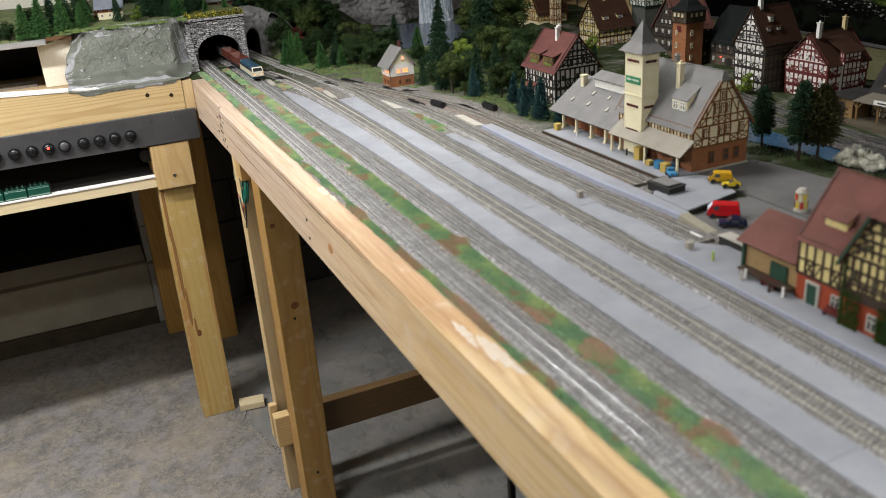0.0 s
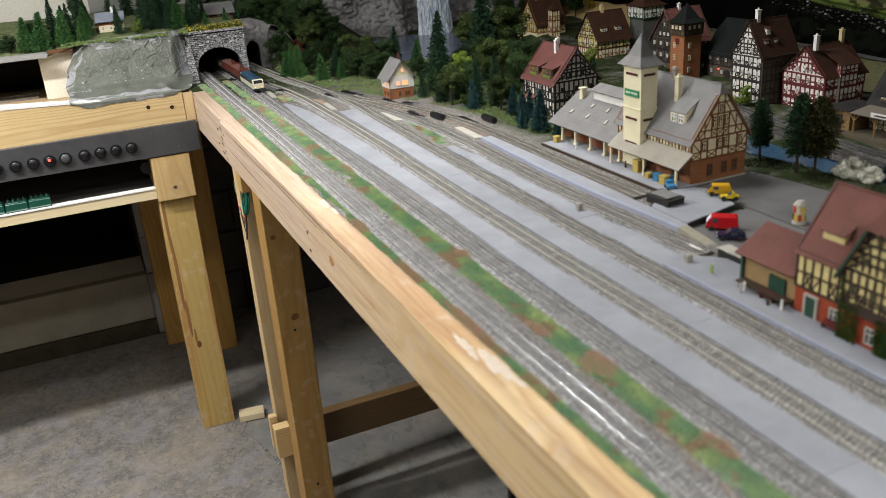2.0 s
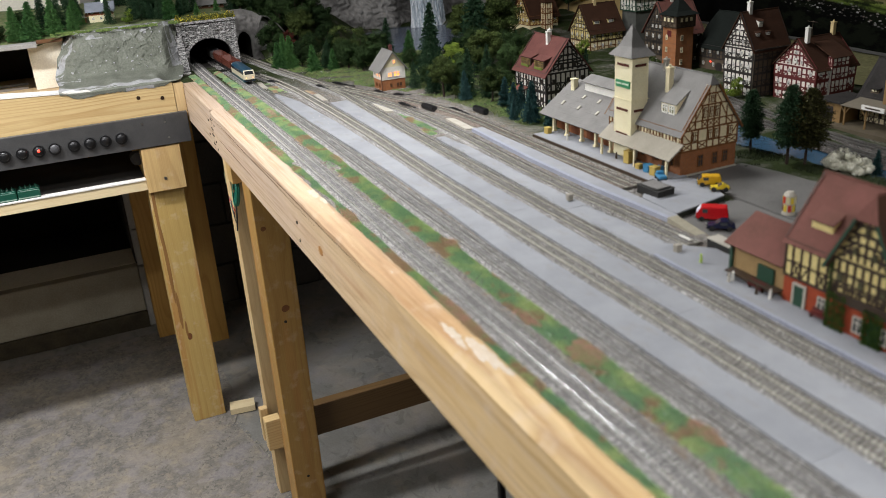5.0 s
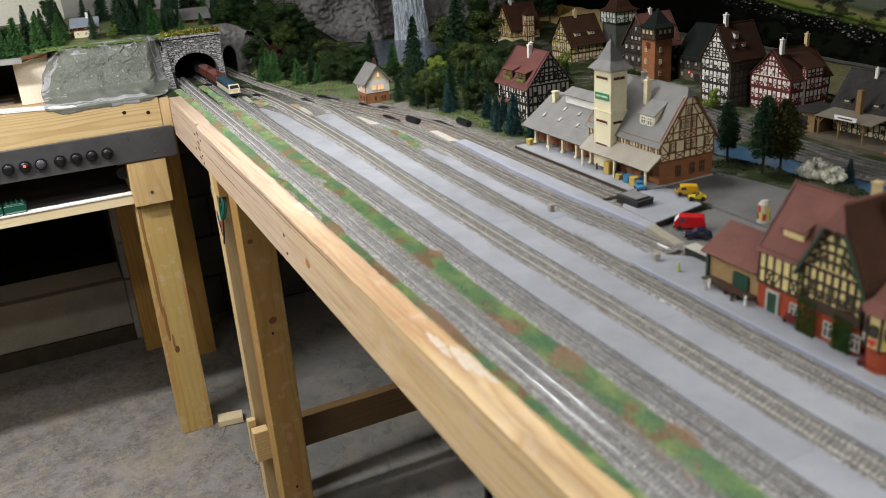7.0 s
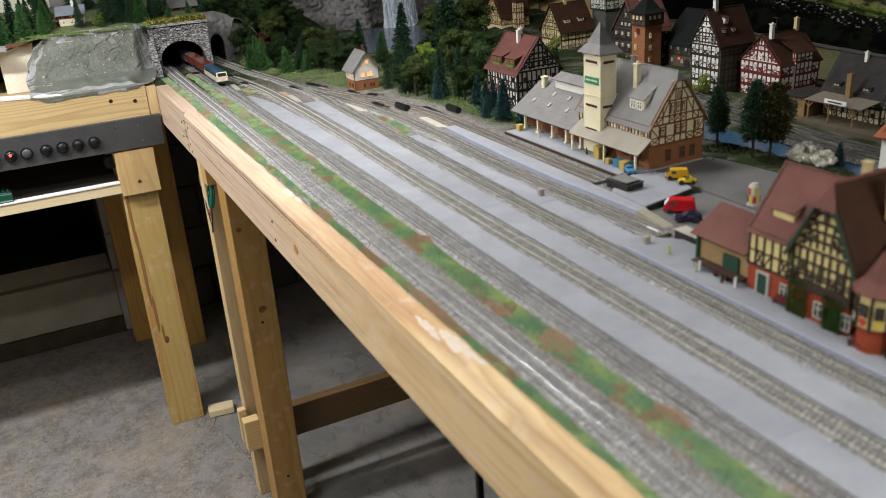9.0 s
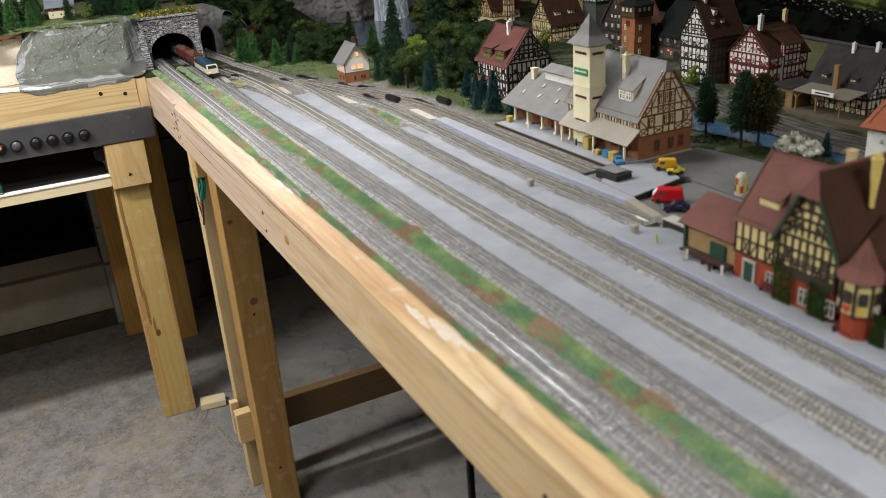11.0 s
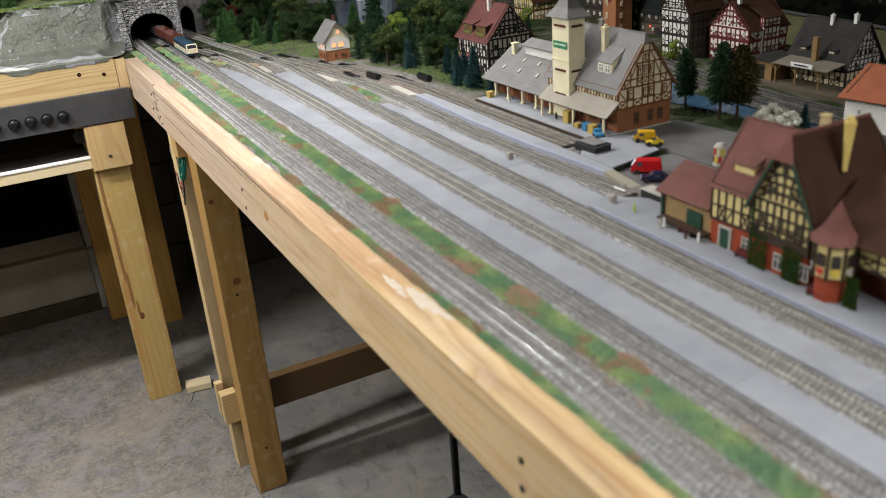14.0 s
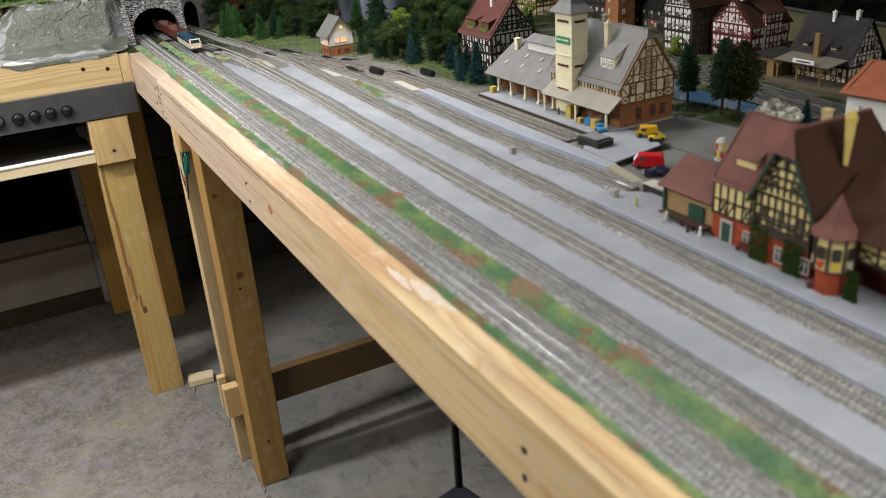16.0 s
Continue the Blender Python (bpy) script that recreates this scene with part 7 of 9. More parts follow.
tagged(part("edge_board", boxes((-0.045, 0.03, 2.951, 2.97, 1.323, 1.334), bevel=0.001), DARK_PINE), "raw brown board end under the hilltop", "board", kind="structure")
bm = bmesh.new()
prism(bm, [(-1.5, 1.2255), (-0.2, 1.2145), (0.02, 1.2025), (0.09, 1.198), (0.06, 1.204), (-0.2, 1.2235), (-1.5, 1.236)], "y", 2.6885, 2.735)
tagged(part("table_lining", bm, grainy("white gypsum strip", (0.78, 0.76, 0.72), (0.62, 0.60, 0.56), 20, 300, 0.85)), "white gypsum strip along the table edge", "trim", kind="structure")
tagged(part("hidden_yard", boxes((-1.2, -0.08, 3.25, 3.27, 1.181, 1.318)), DEEP_SHADE), "back of the hidden yard, its shade put into the colour", "panel", kind="structure")
for y in (3.02, 3.10):
    tagged(part("hidden_rail", boxes((-1.2, -0.1, y, y + 0.003, 1.1805, 1.188)), RAIL_DULL), "dull rail in the hidden yard", "rail", kind="structure")

# main portal
STONES = Nodes("picked grey stonework")
v = STONES.coords()
isl = STONES.add("ShaderNodeNewGeometry").outputs["Random Per Island"]
c = STONES.ramp(isl, [(0.0, (0.04, 0.038, 0.037)), (0.6, (0.17, 0.163, 0.16)), (1.0, (0.50, 0.485, 0.47))])
f = STONES.noise(STONES.coords((0.55, 1, 1.6)), 210, 4.0, 0.7)
STONES.bump(f, 0.6, 0.0015)
STONES = STONES.done(STONES.mix(0.58, c, STONES.ramp(f, [(0.44, (0.02, 0.019, 0.018)), (0.60, (0.82, 0.80, 0.78))])), 0.85)
MORTAR = grainy("dark portal mortar", (0.07, 0.065, 0.06), None, 80, 600, 0.95)
TUNNEL = grainy("near-black tunnel lining", (0.03, 0.027, 0.025), None, 40, 400, 0.95)
portal = thing("tunnel_portal", pose(0, 0, T), "grey stone double-track tunnel portal", "tunnel portal")
PX0, PX1, PY, PTOP = 0.378, 0.573, 2.940, 0.152
AC, AR, ASP = 0.4765, 0.071, 0.045


def arch_half(z):
    """Half the width of the opening at the height z."""
    if z < ASP:
        return AR
    f = (z - ASP) / 0.055
    return AR * math.sqrt(max(0.0, 1 - f * f)) if f < 1 else 0.0


bm = bmesh.new()
outer = [(PX0, -0.004), (PX0, PTOP), (PX1, PTOP), (PX1, -0.004), (AC + AR, -0.004)]
arch = [(AC + AR * math.cos(math.pi * i / 20), ASP + 0.055 * math.sin(math.pi * i / 20)) for i in range(21)]
prism(bm, outer + arch + [(AC - AR, -0.004)], "y", PY + 0.003, PY + 0.02)
part("backing_wall", bm, MORTAR, portal)
rng = random.Random(4)
bm = bmesh.new()
z = 0.0
while z < PTOP - 0.004:
    hgt = rng.uniform(0.0048, 0.0078)
    x = PX0
    while x < PX1 - 0.003:
        wdt = min(rng.uniform(0.006, 0.019), PX1 - x)
        mid = x + wdt / 2
        if abs(mid - AC) > max(arch_half(z), arch_half(z + hgt)) + (wdt / 2 + (0.006 if z > ASP else 0) if arch_half(z) > 0 else -1):
            p = rng.choice((-0.0015, 0.0, 0.001, 0.0025, 0.0045))
            lo, hi = rng.uniform(-0.0008, 0.0006), rng.uniform(-0.0008, 0.0010)
            box(bm, x + 0.0006, x + wdt - 0.0006, PY - p, PY + 0.004, z + 0.0005 + lo, z + hgt - 0.0005 + hi, bevel=0.0007)
        x += wdt
    z += hgt
part("stonework", bm, STONES, portal, "rough grey coursed stones")
for i in range(17):
    a = math.pi * (i + 0.5) / 17
    c, s = math.cos(a), math.sin(a)
    bm = bmesh.new()
    box(bm, -0.0055, 0.0055, -0.0045, 0.012, -0.005, 0.006, bevel=0.0008)
    vo = part("arch_stone", bm, STONES, portal)
    vo.matrix_basis = Matrix.Translation((AC + (AR + 0.006) * c, PY, ASP + (0.055 + 0.006) * s)) @ pose(0, 0, 0, 0, 90 - math.degrees(math.atan2(s * 0.9, c)), 0)
for x0, x1, out, start in ((PX1 - 0.022, PX1 - 0.002, 0.018, 0.0), (PX0 - 0.010, PX0 + 0.016, 0.052, -0.006)):
    bm = bmesh.new()
    prism(bm, [(PY + 0.002, start), (PY - out + 0.001, start), (PY + 0.001, 0.117)], "x", x0 + 0.002, x1 - 0.002)
    pillar = part("buttress", bm, MORTAR, portal, "sloping stone buttress")
    z = start
    while z < 0.118:
        f = z / 0.12
        hgt = rng.uniform(0.010, 0.014)
        part("stone", boxes((x0 + 0.003 * f, x1 - 0.003 * f, PY - out * (1 - f) - 0.002, PY + 0.002, z, z + hgt - 0.001), bevel=0.001), STONES, pillar)
        z += hgt
part("parapet", boxes((PX0 - 0.004, PX1 + 0.004, PY - 0.006, PY + 0.016, PTOP, PTOP + 0.008), bevel=0.001), STONES, portal)
bm = bmesh.new()
ring = [(AC + (AR + 0.002) * math.cos(math.pi * i / 14), ASP + 0.057 * math.sin(math.pi * i / 14)) for i in range(15)]
ring = [(AC + AR + 0.002, -0.004)] + ring + [(AC - AR - 0.002, -0.004)]
rows = [[bm.verts.new((p[0], y, p[1])) for p in ring] for y in (PY + 0.018, 3.63)]
for i in range(len(ring) - 1):
    bm.faces.new((rows[0][i], rows[1][i], rows[1][i + 1], rows[0][i + 1]))
part("tunnel_lining", bm, TUNNEL, portal, "near-black vault of the tunnel")

# second, plastered portal set back
port2 = thing("tunnel_portal", pose(0, 0, T), "narrow plastered tunnel mouth set back in rock", "tunnel portal")
bm = bmesh.new()
a2 = [(0.615 + 0.024 * math.cos(math.pi * i / 14), 0.062 + 0.034 * math.sin(math.pi * i / 14)) for i in range(15)]
PORT2 = [(0.574, 0.172), (0.62, 0.174), (0.66, 0.160), (0.70, 0.130), (0.74, 0.088), (0.79, 0.036), (0.81, -0.004)]
prism(bm, [(0.574, -0.004)] + PORT2 + [(0.639, -0.004)] + a2 + [(0.591, -0.004)], "y", 3.034, 3.05)
part("rock_face", bm, ROCK, port2)
bm = bmesh.new()
ring = [(0.640, -0.004)] + [(p[0] + (p[0] - 0.615) * 0.03, p[1]) for p in a2] + [(0.590, -0.004)]
rows = [[bm.verts.new((p[0], y, p[1])) for p in ring] for y in (3.05, 3.63)]
for i in range(len(ring) - 1):
    bm.faces.new((rows[0][i], rows[1][i], rows[1][i + 1], rows[0][i + 1]))
part("tunnel_lining", bm, TUNNEL, port2)
tagged(part("rock_flank", sheet(30, 30, lambda u, w: (0.574 + 0.003 * u + 0.006 * noise.noise(Vector((w * 9, u * 9, 2))), 2.955 + 0.08 * u, T - 0.003 + 0.155 * w)), ROCK), "bare rock between the two tunnel mouths", "rock", kind="structure")

bm = bmesh.new()
cols = []
for i in range(81):
    x = 0.574 + 0.230 * i / 80
    top = lerp_line([(z, px) for px, z in PORT2], x)
    col = []
    for j in range(61):
        z = -0.004 + (top + 0.004) * j / 60
        n = 0.007 * abs(noise.noise(Vector((x * 30, z * 34, 3)))) + 0.004 * noise.noise(Vector((x * 80, z * 80, 5))) + 0.003
        back = 0.022 * smooth(0.86, 1.0, j / 60)
        col.append(bm.verts.new((x, 3.033 - max(0.0015, n) + back, z + 0.004 * smooth(0.8, 1, j / 60) * noise.noise(Vector((x * 60, 2, 2))))))
    cols.append(col)
for i in range(80):
    for j in range(60):
        c = (cols[i][j].co + cols[i + 1][j + 1].co) / 2
        if ((c.x - 0.615) / 0.027) ** 2 + (max(0.0, c.z - 0.062) / 0.037) ** 2 < 1:
            continue
        f = bm.faces.new((cols[i][j], cols[i + 1][j], cols[i + 1][j + 1], cols[i][j + 1]))
        f.smooth = True
part("rock_relief", bm, ROCK, port2, "flaking rock round the narrow tunnel mouth")


def bank(u, w):
    x = 0.655 + 0.20 * w
    y = 3.02 + 0.05 * w - 0.05 * math.sin(w * 3) + 0.6 * u
    z = T + 0.150 * (1 - smooth(0.1, 1.0, w)) + 0.05 * smooth(0.2, 1.0, u) - 0.07 * (1 - smooth(0.0, 0.14, w))
    return x + 0.01 * noise.noise(Vector((u * 6, w * 6, 1))), y, z + 0.012 * noise.noise(Vector((u * 8, w * 8, 3))) - 0.004


tagged(part("rock_bank", sheet(30, 30, bank), ROCK), "rocky bank falling away beside the tunnel", "rock", kind="structure")


# cliff with the waterfall
def cliff(u, w):
    x = 0.85 + 1.24 * u
    z = T - 0.03 + 0.50 * w
    y = 3.46 + 0.06 * w
    y -= 0.07 * abs(noise.noise(Vector((x * 5, z * 3, 1)))) + 0.035 * abs(noise.noise(Vector((x * 12 + z * 8, z * 16, 5)))) + 0.022 * abs(noise.noise(Vector((x * 30, z * 38, 9)))) + 0.010 * noise.noise(Vector((x * 70, z * 80, 3)))
    y += 0.05 * (1 - smooth(0.06, 0.14, abs(x - 1.48)))
    return x, min(y, 3.60), z


tagged(part("cliff", sheet(240, 130, cliff), ROCK), "grey rock cliff behind the lake", "cliff", kind="structure")
k = Nodes("falling water resin")
v = k.coords((60, 60, 9))
streak = k.noise(v, 1.9, 6.0, 0.75)
k.bump(streak, 0.5, 0.004)
FALL = k.done(k.ramp(streak, [(0.36, (0.20, 0.26, 0.32)), (0.47, (0.48, 0.55, 0.62)), (0.60, (0.90, 0.92, 0.94))]), 0.45)
fall = thing("waterfall", pose(0, 0, 0), "white frothing waterfall over the cliff", "waterfall")
def froth(u, w):
    x = 1.402 + 0.128 * u + (u - 0.5) * 0.035 * (1 - w) ** 2 + 0.004 * noise.noise(Vector((u * 9, w * 5, 1)))
    ridge = abs(noise.noise(Vector((u * 7, w * 3, 3)))) * 0.014 + abs(noise.noise(Vector((u * 26, w * 14, 5)))) * 0.007 + 0.004 * noise.noise(Vector((u * 90, w * 40, 7)))
    return x, 3.392 - 0.03 * math.sin(u * math.pi) ** 0.5 - 0.03 * (1 - w) ** 2 - ridge, T - 0.008 + 0.44 * w


part("water_curtain", sheet(90, 120, froth), FALL, fall)
bm = bmesh.new()
for i in range(90):
    a, r = rng.uniform(0, 6.28), rng.uniform(0.002, 0.006)
    bmesh.ops.create_icosphere(bm, subdivisions=1, radius=r, matrix=pose(1.39 + 0.16 * rng.random(), 3.355 + 0.03 * rng.random(), T - 0.005 + 0.008 * rng.random()))
part("foam", bm, FALL, fall, "white foam at the waterfall's foot")

# painted backdrops
k = Nodes("painted valley panorama")
v = k.coords()
sep = k.add("ShaderNodeSeparateXYZ")
k.link(v, sep.inputs[0])


def plus(a, f, b):
    n = k.add("ShaderNodeMath")
    n.operation = "MULTIPLY_ADD"
    k.link(a, n.inputs[0])
    n.inputs[1].default_value = f
    k.link(b, n.inputs[2])
    return n.outputs[0]


hills = plus(k.noise(k.coords((1, 0.5, 1)), 9, 4.0), 0.025, plus(sep.outputs["Y"], -0.13, sep.outputs["Z"]))
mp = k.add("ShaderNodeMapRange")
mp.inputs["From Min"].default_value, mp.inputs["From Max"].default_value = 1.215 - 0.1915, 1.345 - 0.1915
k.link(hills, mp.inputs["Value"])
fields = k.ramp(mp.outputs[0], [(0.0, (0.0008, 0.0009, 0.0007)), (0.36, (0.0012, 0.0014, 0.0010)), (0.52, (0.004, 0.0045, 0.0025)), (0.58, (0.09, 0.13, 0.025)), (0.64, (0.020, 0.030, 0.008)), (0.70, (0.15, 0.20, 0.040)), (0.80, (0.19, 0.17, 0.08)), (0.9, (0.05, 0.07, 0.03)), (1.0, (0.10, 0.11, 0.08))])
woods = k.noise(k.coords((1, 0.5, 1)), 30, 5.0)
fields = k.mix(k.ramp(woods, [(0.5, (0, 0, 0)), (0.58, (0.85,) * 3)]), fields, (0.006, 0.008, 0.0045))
vo = k.add("ShaderNodeTexVoronoi", Scale=120.0)
k.link(k.coords((1, 0.7, 1.3)), vo.inputs["Vector"])
spot = k.ramp(vo.outputs["Distance"], [(0.12, (1, 1, 1)), (0.60, (0, 0, 0))])
sc = k.add("ShaderNodeSeparateColor")
k.link(vo.outputs["Color"], sc.inputs[0])
some = k.ramp(sc.outputs[0], [(0.50, (0, 0, 0)), (0.62, (0.5,) * 3), (1.0, (1, 1, 1))])
band = k.ramp(mp.outputs[0], [(0.20, (0, 0, 0)), (0.34, (0.9,) * 3), (0.50, (0.8,) * 3), (0.60, (0, 0, 0))])
blocks = k.ramp(k.noise(v, 14, 3.0), [(0.36, (0, 0, 0)), (0.50, (1, 1, 1))])
town = k.mix(1.0, k.mix(1.0, k.mix(1.0, spot, some, "MULTIPLY"), band, "MULTIPLY"), blocks, "MULTIPLY")
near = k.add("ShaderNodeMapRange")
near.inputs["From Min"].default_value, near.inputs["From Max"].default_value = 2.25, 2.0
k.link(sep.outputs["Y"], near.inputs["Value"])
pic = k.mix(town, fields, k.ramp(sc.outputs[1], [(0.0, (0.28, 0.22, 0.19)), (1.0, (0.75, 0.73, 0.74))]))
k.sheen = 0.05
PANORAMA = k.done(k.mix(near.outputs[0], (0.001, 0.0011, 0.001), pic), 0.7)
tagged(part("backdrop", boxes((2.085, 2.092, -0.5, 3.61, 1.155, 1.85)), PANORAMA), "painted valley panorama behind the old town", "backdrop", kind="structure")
k = Nodes("painted misty hills")
v = k.coords((1, 1, 2.2))
HILLS = k.done(k.ramp(k.noise(v, 5, 4.0), [(0.35, (0.16, 0.16, 0.14)), (0.6, (0.30, 0.29, 0.26))]), 0.7)
tagged(part("backdrop", boxes((0.13, 2.085, 3.622, 3.63, 1.17, 1.85)), HILLS), "painted grey hills on a board against the wall", "backdrop", kind="structure")
def field_z(u, y):
    """Height of the stubble field: u from its foot to the backdrop."""
    edge = 0.032 * max(0.0, min(1.0, (y - 1.35) / 0.85)) - 0.001
    return T + 0.005 + (edge - 0.005) * u + 0.002 * noise.noise(Vector((u * 9, y * 14, 2)))


tagged(part("far_field", sheet(40, 60, lambda u, w: (1.74 + 0.34 * u, 0.6 + 2.2 * w, field_z(u, 0.6 + 2.2 * w))), grainy("stubble field", (0.24, 0.225, 0.11), (0.085, 0.09, 0.04), 70, 300, 0.95, bump=0.9, depth=0.003)), "dry stubble field at the foot of the panorama", "field", kind="structure")
tagged(part("field_road", sheet(2, 60, lambda u, w: (2.045 + 0.036 * u, 0.6 + 2.2 * w, field_z(0.9, 0.6 + 2.2 * w) + 0.004)), grainy("grey lane", (0.15, 0.145, 0.135), None, 30, 300, 0.9)), "narrow grey lane behind the stubble field", "road", kind="structure")
tagged(part("sand_slope", sheet(40, 60, lambda u, w: (1.80 + 0.28 * u, 2.40 + 1.15 * w, T + 0.004 + 0.075 * smooth(0.25, 1.0, u) * smooth(0.0, 0.2, w) + 0.006 * noise.noise(Vector((u * 5, w * 14, 3))))), grainy("dry tan slope", (0.52, 0.38, 0.17), (0.36, 0.25, 0.10), 25, 240, 0.95, bump=0.6, depth=0.002)), "dry tan slope rising behind the old town", "field", kind="structure")

# ---- trees ----
def leaf_material(name, dark, mid, light):
    k = Nodes(name)
    isl = k.add("ShaderNodeNewGeometry").outputs["Random Per Island"]
    rnd = k.add("ShaderNodeObjectInfo").outputs["Random"]
    c = k.ramp(isl, [(0.0, dark), (0.55, mid), (1.0, light)])
    c = k.mix(0.35, c, k.ramp(rnd, [(0.0, dark), (1.0, light)]))
    k.sheen = 0.1
    return k.done(c, 0.8)


FIR = leaf_material("fir needles", (0.007, 0.022, 0.012), (0.020, 0.049, 0.024), (0.061, 0.112, 0.054))
FIR_BLUE = leaf_material("blue spruce needles", (0.009, 0.029, 0.029), (0.022, 0.064, 0.064), (0.064, 0.136, 0.128))
FIR_FRESH = leaf_material("fresh green needles", (0.019, 0.064, 0.021), (0.048, 0.133, 0.040), (0.114, 0.230, 0.066))
LEAF_DARK = leaf_material("dark broad leaves", (0.004, 0.010, 0.004), (0.015, 0.033, 0.011), (0.063, 0.103, 0.033))
LEAF_MID = leaf_material("summer leaves", (0.005, 0.011, 0.003), (0.026, 0.044, 0.011), (0.108, 0.140, 0.040))
LEAF_LIME = leaf_material("lime green leaves", (0.026, 0.055, 0.009), (0.101, 0.164, 0.023), (0.265, 0.335, 0.055))
LEAF_RED = leaf_material("copper beech leaves", (0.032, 0.009, 0.009), (0.094, 0.019, 0.016), (0.168, 0.042, 0.032))
LEAF_WHITE = leaf_material("blossom", (0.55, 0.53, 0.41), (0.74, 0.72, 0.60), (0.88, 0.86, 0.76))
LEAF_OLIVE = leaf_material("olive brown leaves", (0.014, 0.013, 0.006), (0.038, 0.037, 0.012), (0.085, 0.085, 0.026))
BARK = grainy("dark bark", (0.055, 0.04, 0.03), None, 150, 900, 0.9)


def make_mesh(name, vs, fs, material):
    me = bpy.data.meshes.new(name)
    me.from_pydata(vs, [], fs)
    me.materials.append(material)
    return me


def fir_crown(seed, h, r, layers, material, oval=False):
    """Fuzzy whorls of boughs, each a tuft of short needles round its stem."""
    rng = random.Random(seed)
    vs, fs = [], []
    for i in range(layers):
        f = i / (layers - 1)
        z0 = h * (0.07 + 0.90 * f)
        rad = r * (1 - f) ** 0.8 * rng.uniform(0.88, 1.10) + 0.0022
        if oval:
            z0 = h * (0.27 + 0.71 * f)
            rad = r * math.sin(math.pi * (0.16 + 0.80 * f)) ** 0.6 * rng.uniform(0.75, 1.1)
        n = max(5, int(12 * (1 - f) + 5)) + (4 if oval else 0)
        off = rng.uniform(0, 6.28)
        for j in range(n):
            a = off + 6.283 * j / n + rng.uniform(-0.2, 0.2)
            ln = rad * rng.uniform(0.72, 1.10)
            zj = z0 + h * rng.uniform(-0.02, 0.02)
            for q in range(22):
                g = (q + rng.random()) / 22
                aa = a + rng.gauss(0, 0.16)
                p = Vector((math.cos(aa) * ln * g, math.sin(aa) * ln * g, zj - h * 0.035 * g * g + rng.gauss(0, h * 0.006)))
                d = Vector((math.cos(aa) + rng.gauss(0, 0.5), math.sin(aa) + rng.gauss(0, 0.5), rng.gauss(0.05, 0.5))).normalized() * rng.uniform(0.003, 0.006)
                e = d.cross(Vector((rng.gauss(0, 1), rng.gauss(0, 1), rng.gauss(0, 1)))).normalized() * rng.uniform(0.0008, 0.0016)
                b = len(vs)
                vs += [tuple(p - e), tuple(p + e), tuple(p + d)]
                fs.append((b, b + 1, b + 2))
    return make_mesh("crown", vs, fs, material)


def broad_crown(seed, h, r, clumps, leaves, material, low=0.28, size=0.0042):
    rng = random.Random(seed)
    vs, fs, cs = [], [], []
    for i in range(clumps):
        while True:
            p = Vector((rng.uniform(-1, 1), rng.uniform(-1, 1), rng.uniform(-1, 1)))
            if 0.25 < p.length < 1:
                break
        p = Vector((p.x * r * 0.8, p.y * r * 0.8, h * (low + (1 - low) * (0.5 + 0.42 * p.z))))
        cs.append(p)
        cr = r * rng.uniform(0.24, 0.42)
        for _ in range(leaves):
            d = Vector((rng.gauss(0, 1), rng.gauss(0, 1), rng.gauss(0, 1))).normalized()
            q = p + Vector((d.x, d.y, d.z * 0.75)) * cr * rng.uniform(0.65, 1.08)
            e = Vector((rng.gauss(0, 1), rng.gauss(0, 1), rng.gauss(0, 1))).normalized()
            e = (e - d * e.dot(d) * 0.7).normalized() * size * rng.uniform(0.6, 1.3)
            g = d.cross(e).normalized() * size * rng.uniform(0.5, 1.0)
            b = len(vs)
            vs += [tuple(q - e), tuple(q + g), tuple(q + e), tuple(q - g)]
            fs.append((b, b + 1, b + 2, b + 3))
    return make_mesh("crown", vs, fs, material), cs


def fir(label, seed, h, r, material, layers=15, oval=False):
    t = thing("fir_tree", pose(0, 0, -5), label, "tree", "model trees")
    part("trunk", rods(((0, 0, -0.004), (0, 0, h * 0.95), h * 0.022, 0.0006), n=6), BARK, t)
    held("crown", fir_crown(seed, h, r, layers, material, oval), None, t)
    return t


def broad(label, seed, h, r, material, clumps=38, leaves=230, low=0.25, size=0.0017):
    t = thing("tree", pose(0, 0, -5), label, "tree", "model trees")
    me, cs = broad_crown(seed, h, r, clumps, leaves, material, low, size)
    bm = bmesh.new()
    rod(bm, (0, 0, -0.004), (0, 0, h * 0.55), h * 0.03, h * 0.014, n=7)
    for c in cs[:9]:
        rod(bm, (0, 0, h * (0.2 + 0.25 * (c.z / h))), c, h * 0.011, h * 0.003, n=5)
    part("trunk", bm, BARK, t)
    held("crown", me, None, t)
    return t


